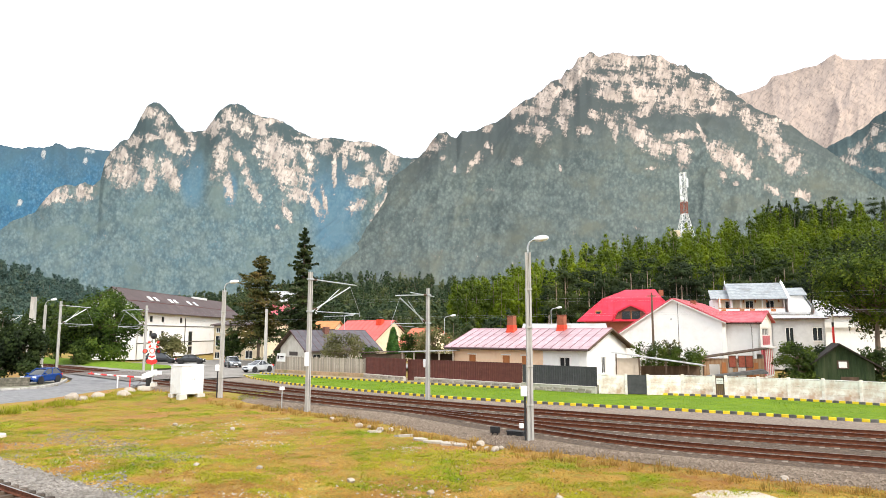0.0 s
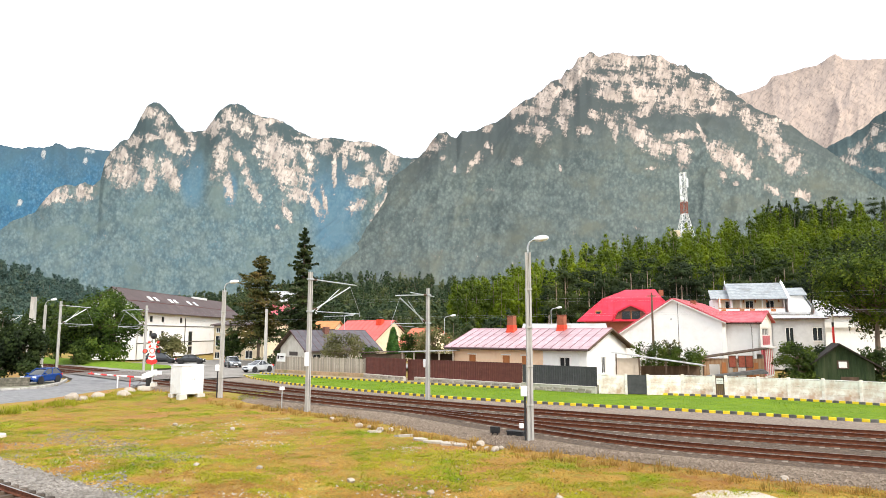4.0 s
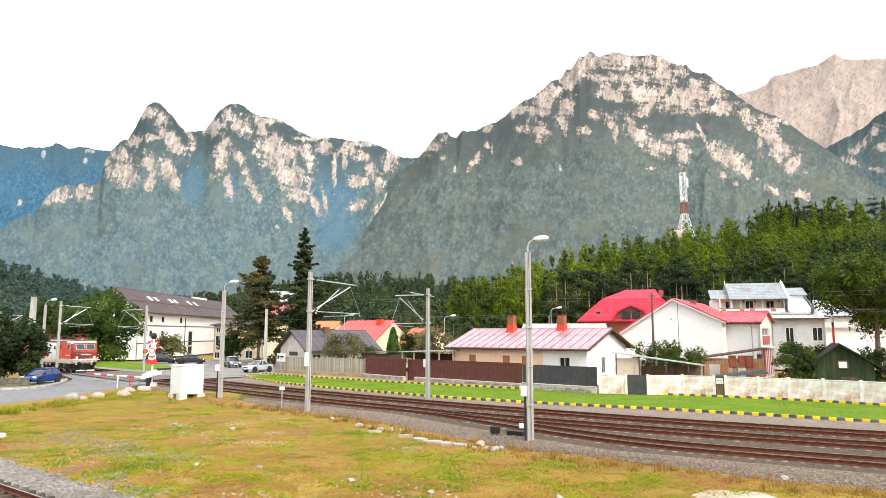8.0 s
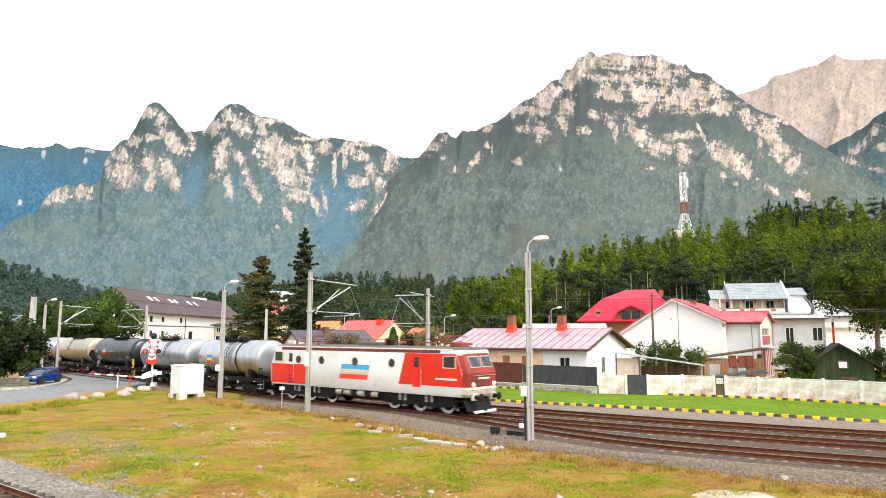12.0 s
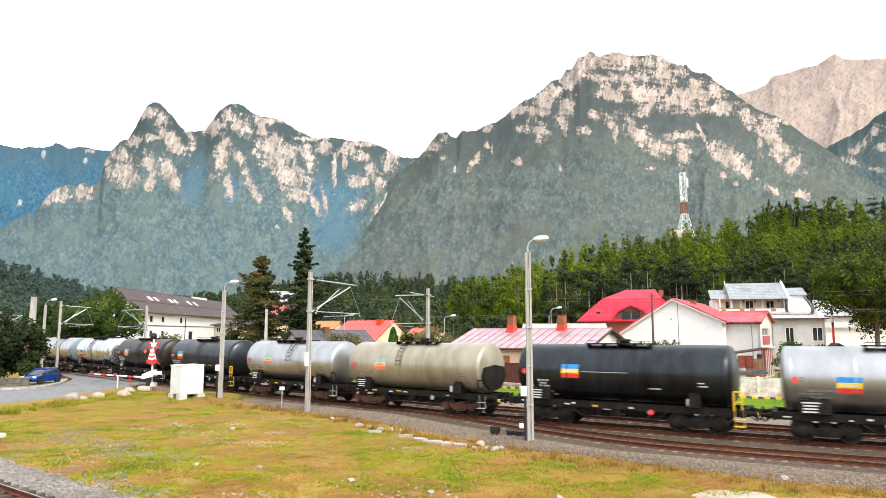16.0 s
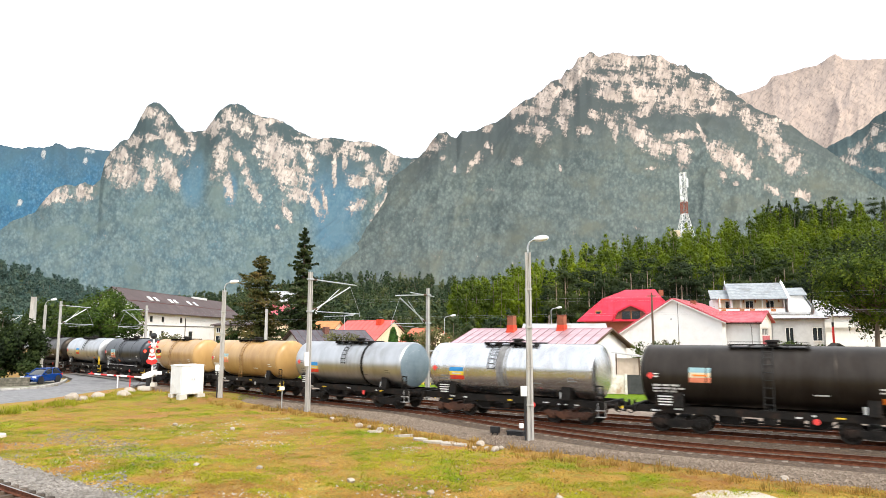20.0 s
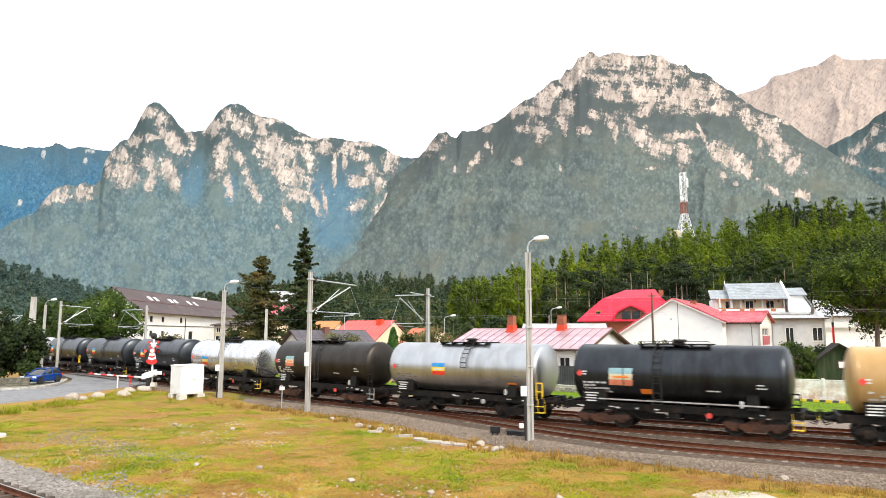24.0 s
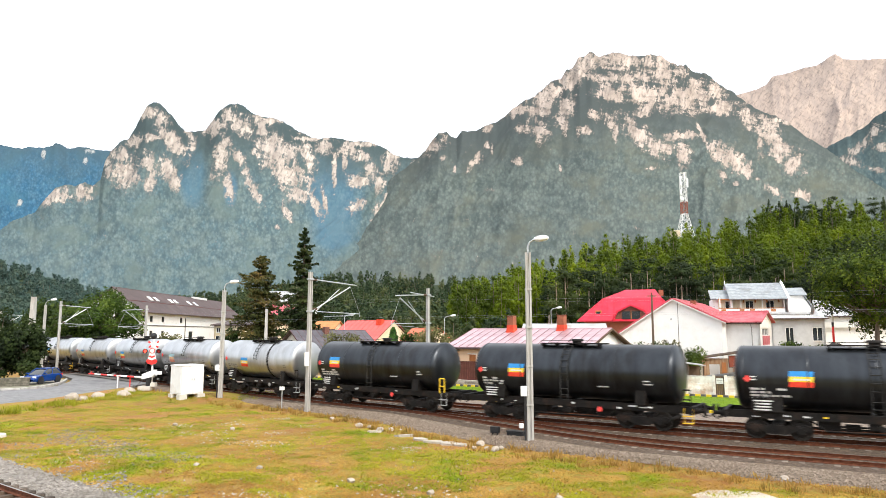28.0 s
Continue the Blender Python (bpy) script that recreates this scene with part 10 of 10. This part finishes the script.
def radio_mast():
    t = thing("radio_mast", pose(116.5, 320.0, 50.0), "red and white lattice radio mast with white antennas", "radio mast")
    H, n = 32.0, 11
    for i in range(n):
        z0, z1 = H * i / n, H * (i + 1) / n
        w0, w1 = (6.8 - 4.3 * min(1, i / 4)), (6.8 - 4.3 * min(1, (i + 1) / 4))
        bm = bmesh.new()
        cs0 = [(sx * w0 / 2, sy * w0 / 2, z0) for sx, sy in ((-1, -1), (1, -1), (1, 1), (-1, 1))]
        cs1 = [(sx * w1 / 2, sy * w1 / 2, z1) for sx, sy in ((-1, -1), (1, -1), (1, 1), (-1, 1))]
        for k in range(4):
            rod(cs0[k], cs1[k], 0.13, seg=5, bm=bm)
            rod(cs0[k], cs1[(k + 1) % 4], 0.085, seg=4, bm=bm)
            rod(cs0[(k + 1) % 4], cs1[k], 0.085, seg=4, bm=bm)
            rod(cs1[k], cs1[(k + 1) % 4], 0.085, seg=4, bm=bm)
        part("lattice_section", bm, rust_red if i in (4, 5) else signal_white, t)
    for x, z, h in ((-1.7, 25.5, 4.5), (1.7, 24.5, 4.5), (-1.7, 21.0, 2.5), (0.3, 28.0, 4.0)):
        part("antenna_panel", box(0.7, 0.4, h, (x, -1.3, z), bevel=0.05), signal_white, t)
    part("dish", lathe([(0.01, 0.3), (0.7, 0.2), (1.0, 0.0)], 16, m=Matrix.Translation((-1.4, -1.4, 19)) @ Matrix.Rotation(math.pi / 2, 4, "X")), signal_white, t)
    part("hut", box(4, 3, 3, (-4.8, 0, 0.5), bevel=0.1), plaster_cream, t)


radio_mast()


def banded_pole():
    t = thing("banded_pole", pose(43.2, 75.0, -0.2), "tall post banded red, white and black behind the hut", "post")
    for i, (mt, h) in enumerate(((signal_red, 5.6), (black_plastic, 0.5), (signal_white, 0.9), (black_plastic, 0.5), (signal_white, 0.5), (black_plastic, 0.7), (signal_white, 0.4), (black_plastic, 0.6), (signal_white, 0.5))):
        z = (0, 5.6, 6.1, 7.0, 7.5, 8.0, 8.7, 9.1, 9.7)[i]
        part("band", rod((0, 0, z), (0, 0, z + h), 0.12, seg=10), mt, t)


banded_pole()


def motions():
    """The train runs along its curve at an even speed; its wheels turn while they can be seen."""
    times = [0.5 * i for i in range(56)] + [27.8, 28.0]
    for number, vehicle in enumerate(TRAIN):
        walk(vehicle, [(t, vehicle_pose(number, t)) for t in times])
    for w, at, r, number in WHEELS:
        mid = (CUTS[number] + CUTS[number + 1]) / 2
        t0 = max(0.0, 18.0 + (-62 - mid) / SPEED)
        t1 = min(28.0, 18.0 + (42 - mid) / SPEED)
        f0, f1 = int(t0 * 30), int(t1 * 30)
        rows = [] if f0 == 0 else [(0.0, pose(*at))]
        for f in range(f0, f1 + 1):
            rows.append((f / 30, pose(*at) @ Matrix.Rotation((run(f / 30) - run(f0 / 30)) / r, 4, "Y")))
        if f1 < 840:
            rows.append((28.0, rows[-1][1]))
        walk(w, rows)


motions()
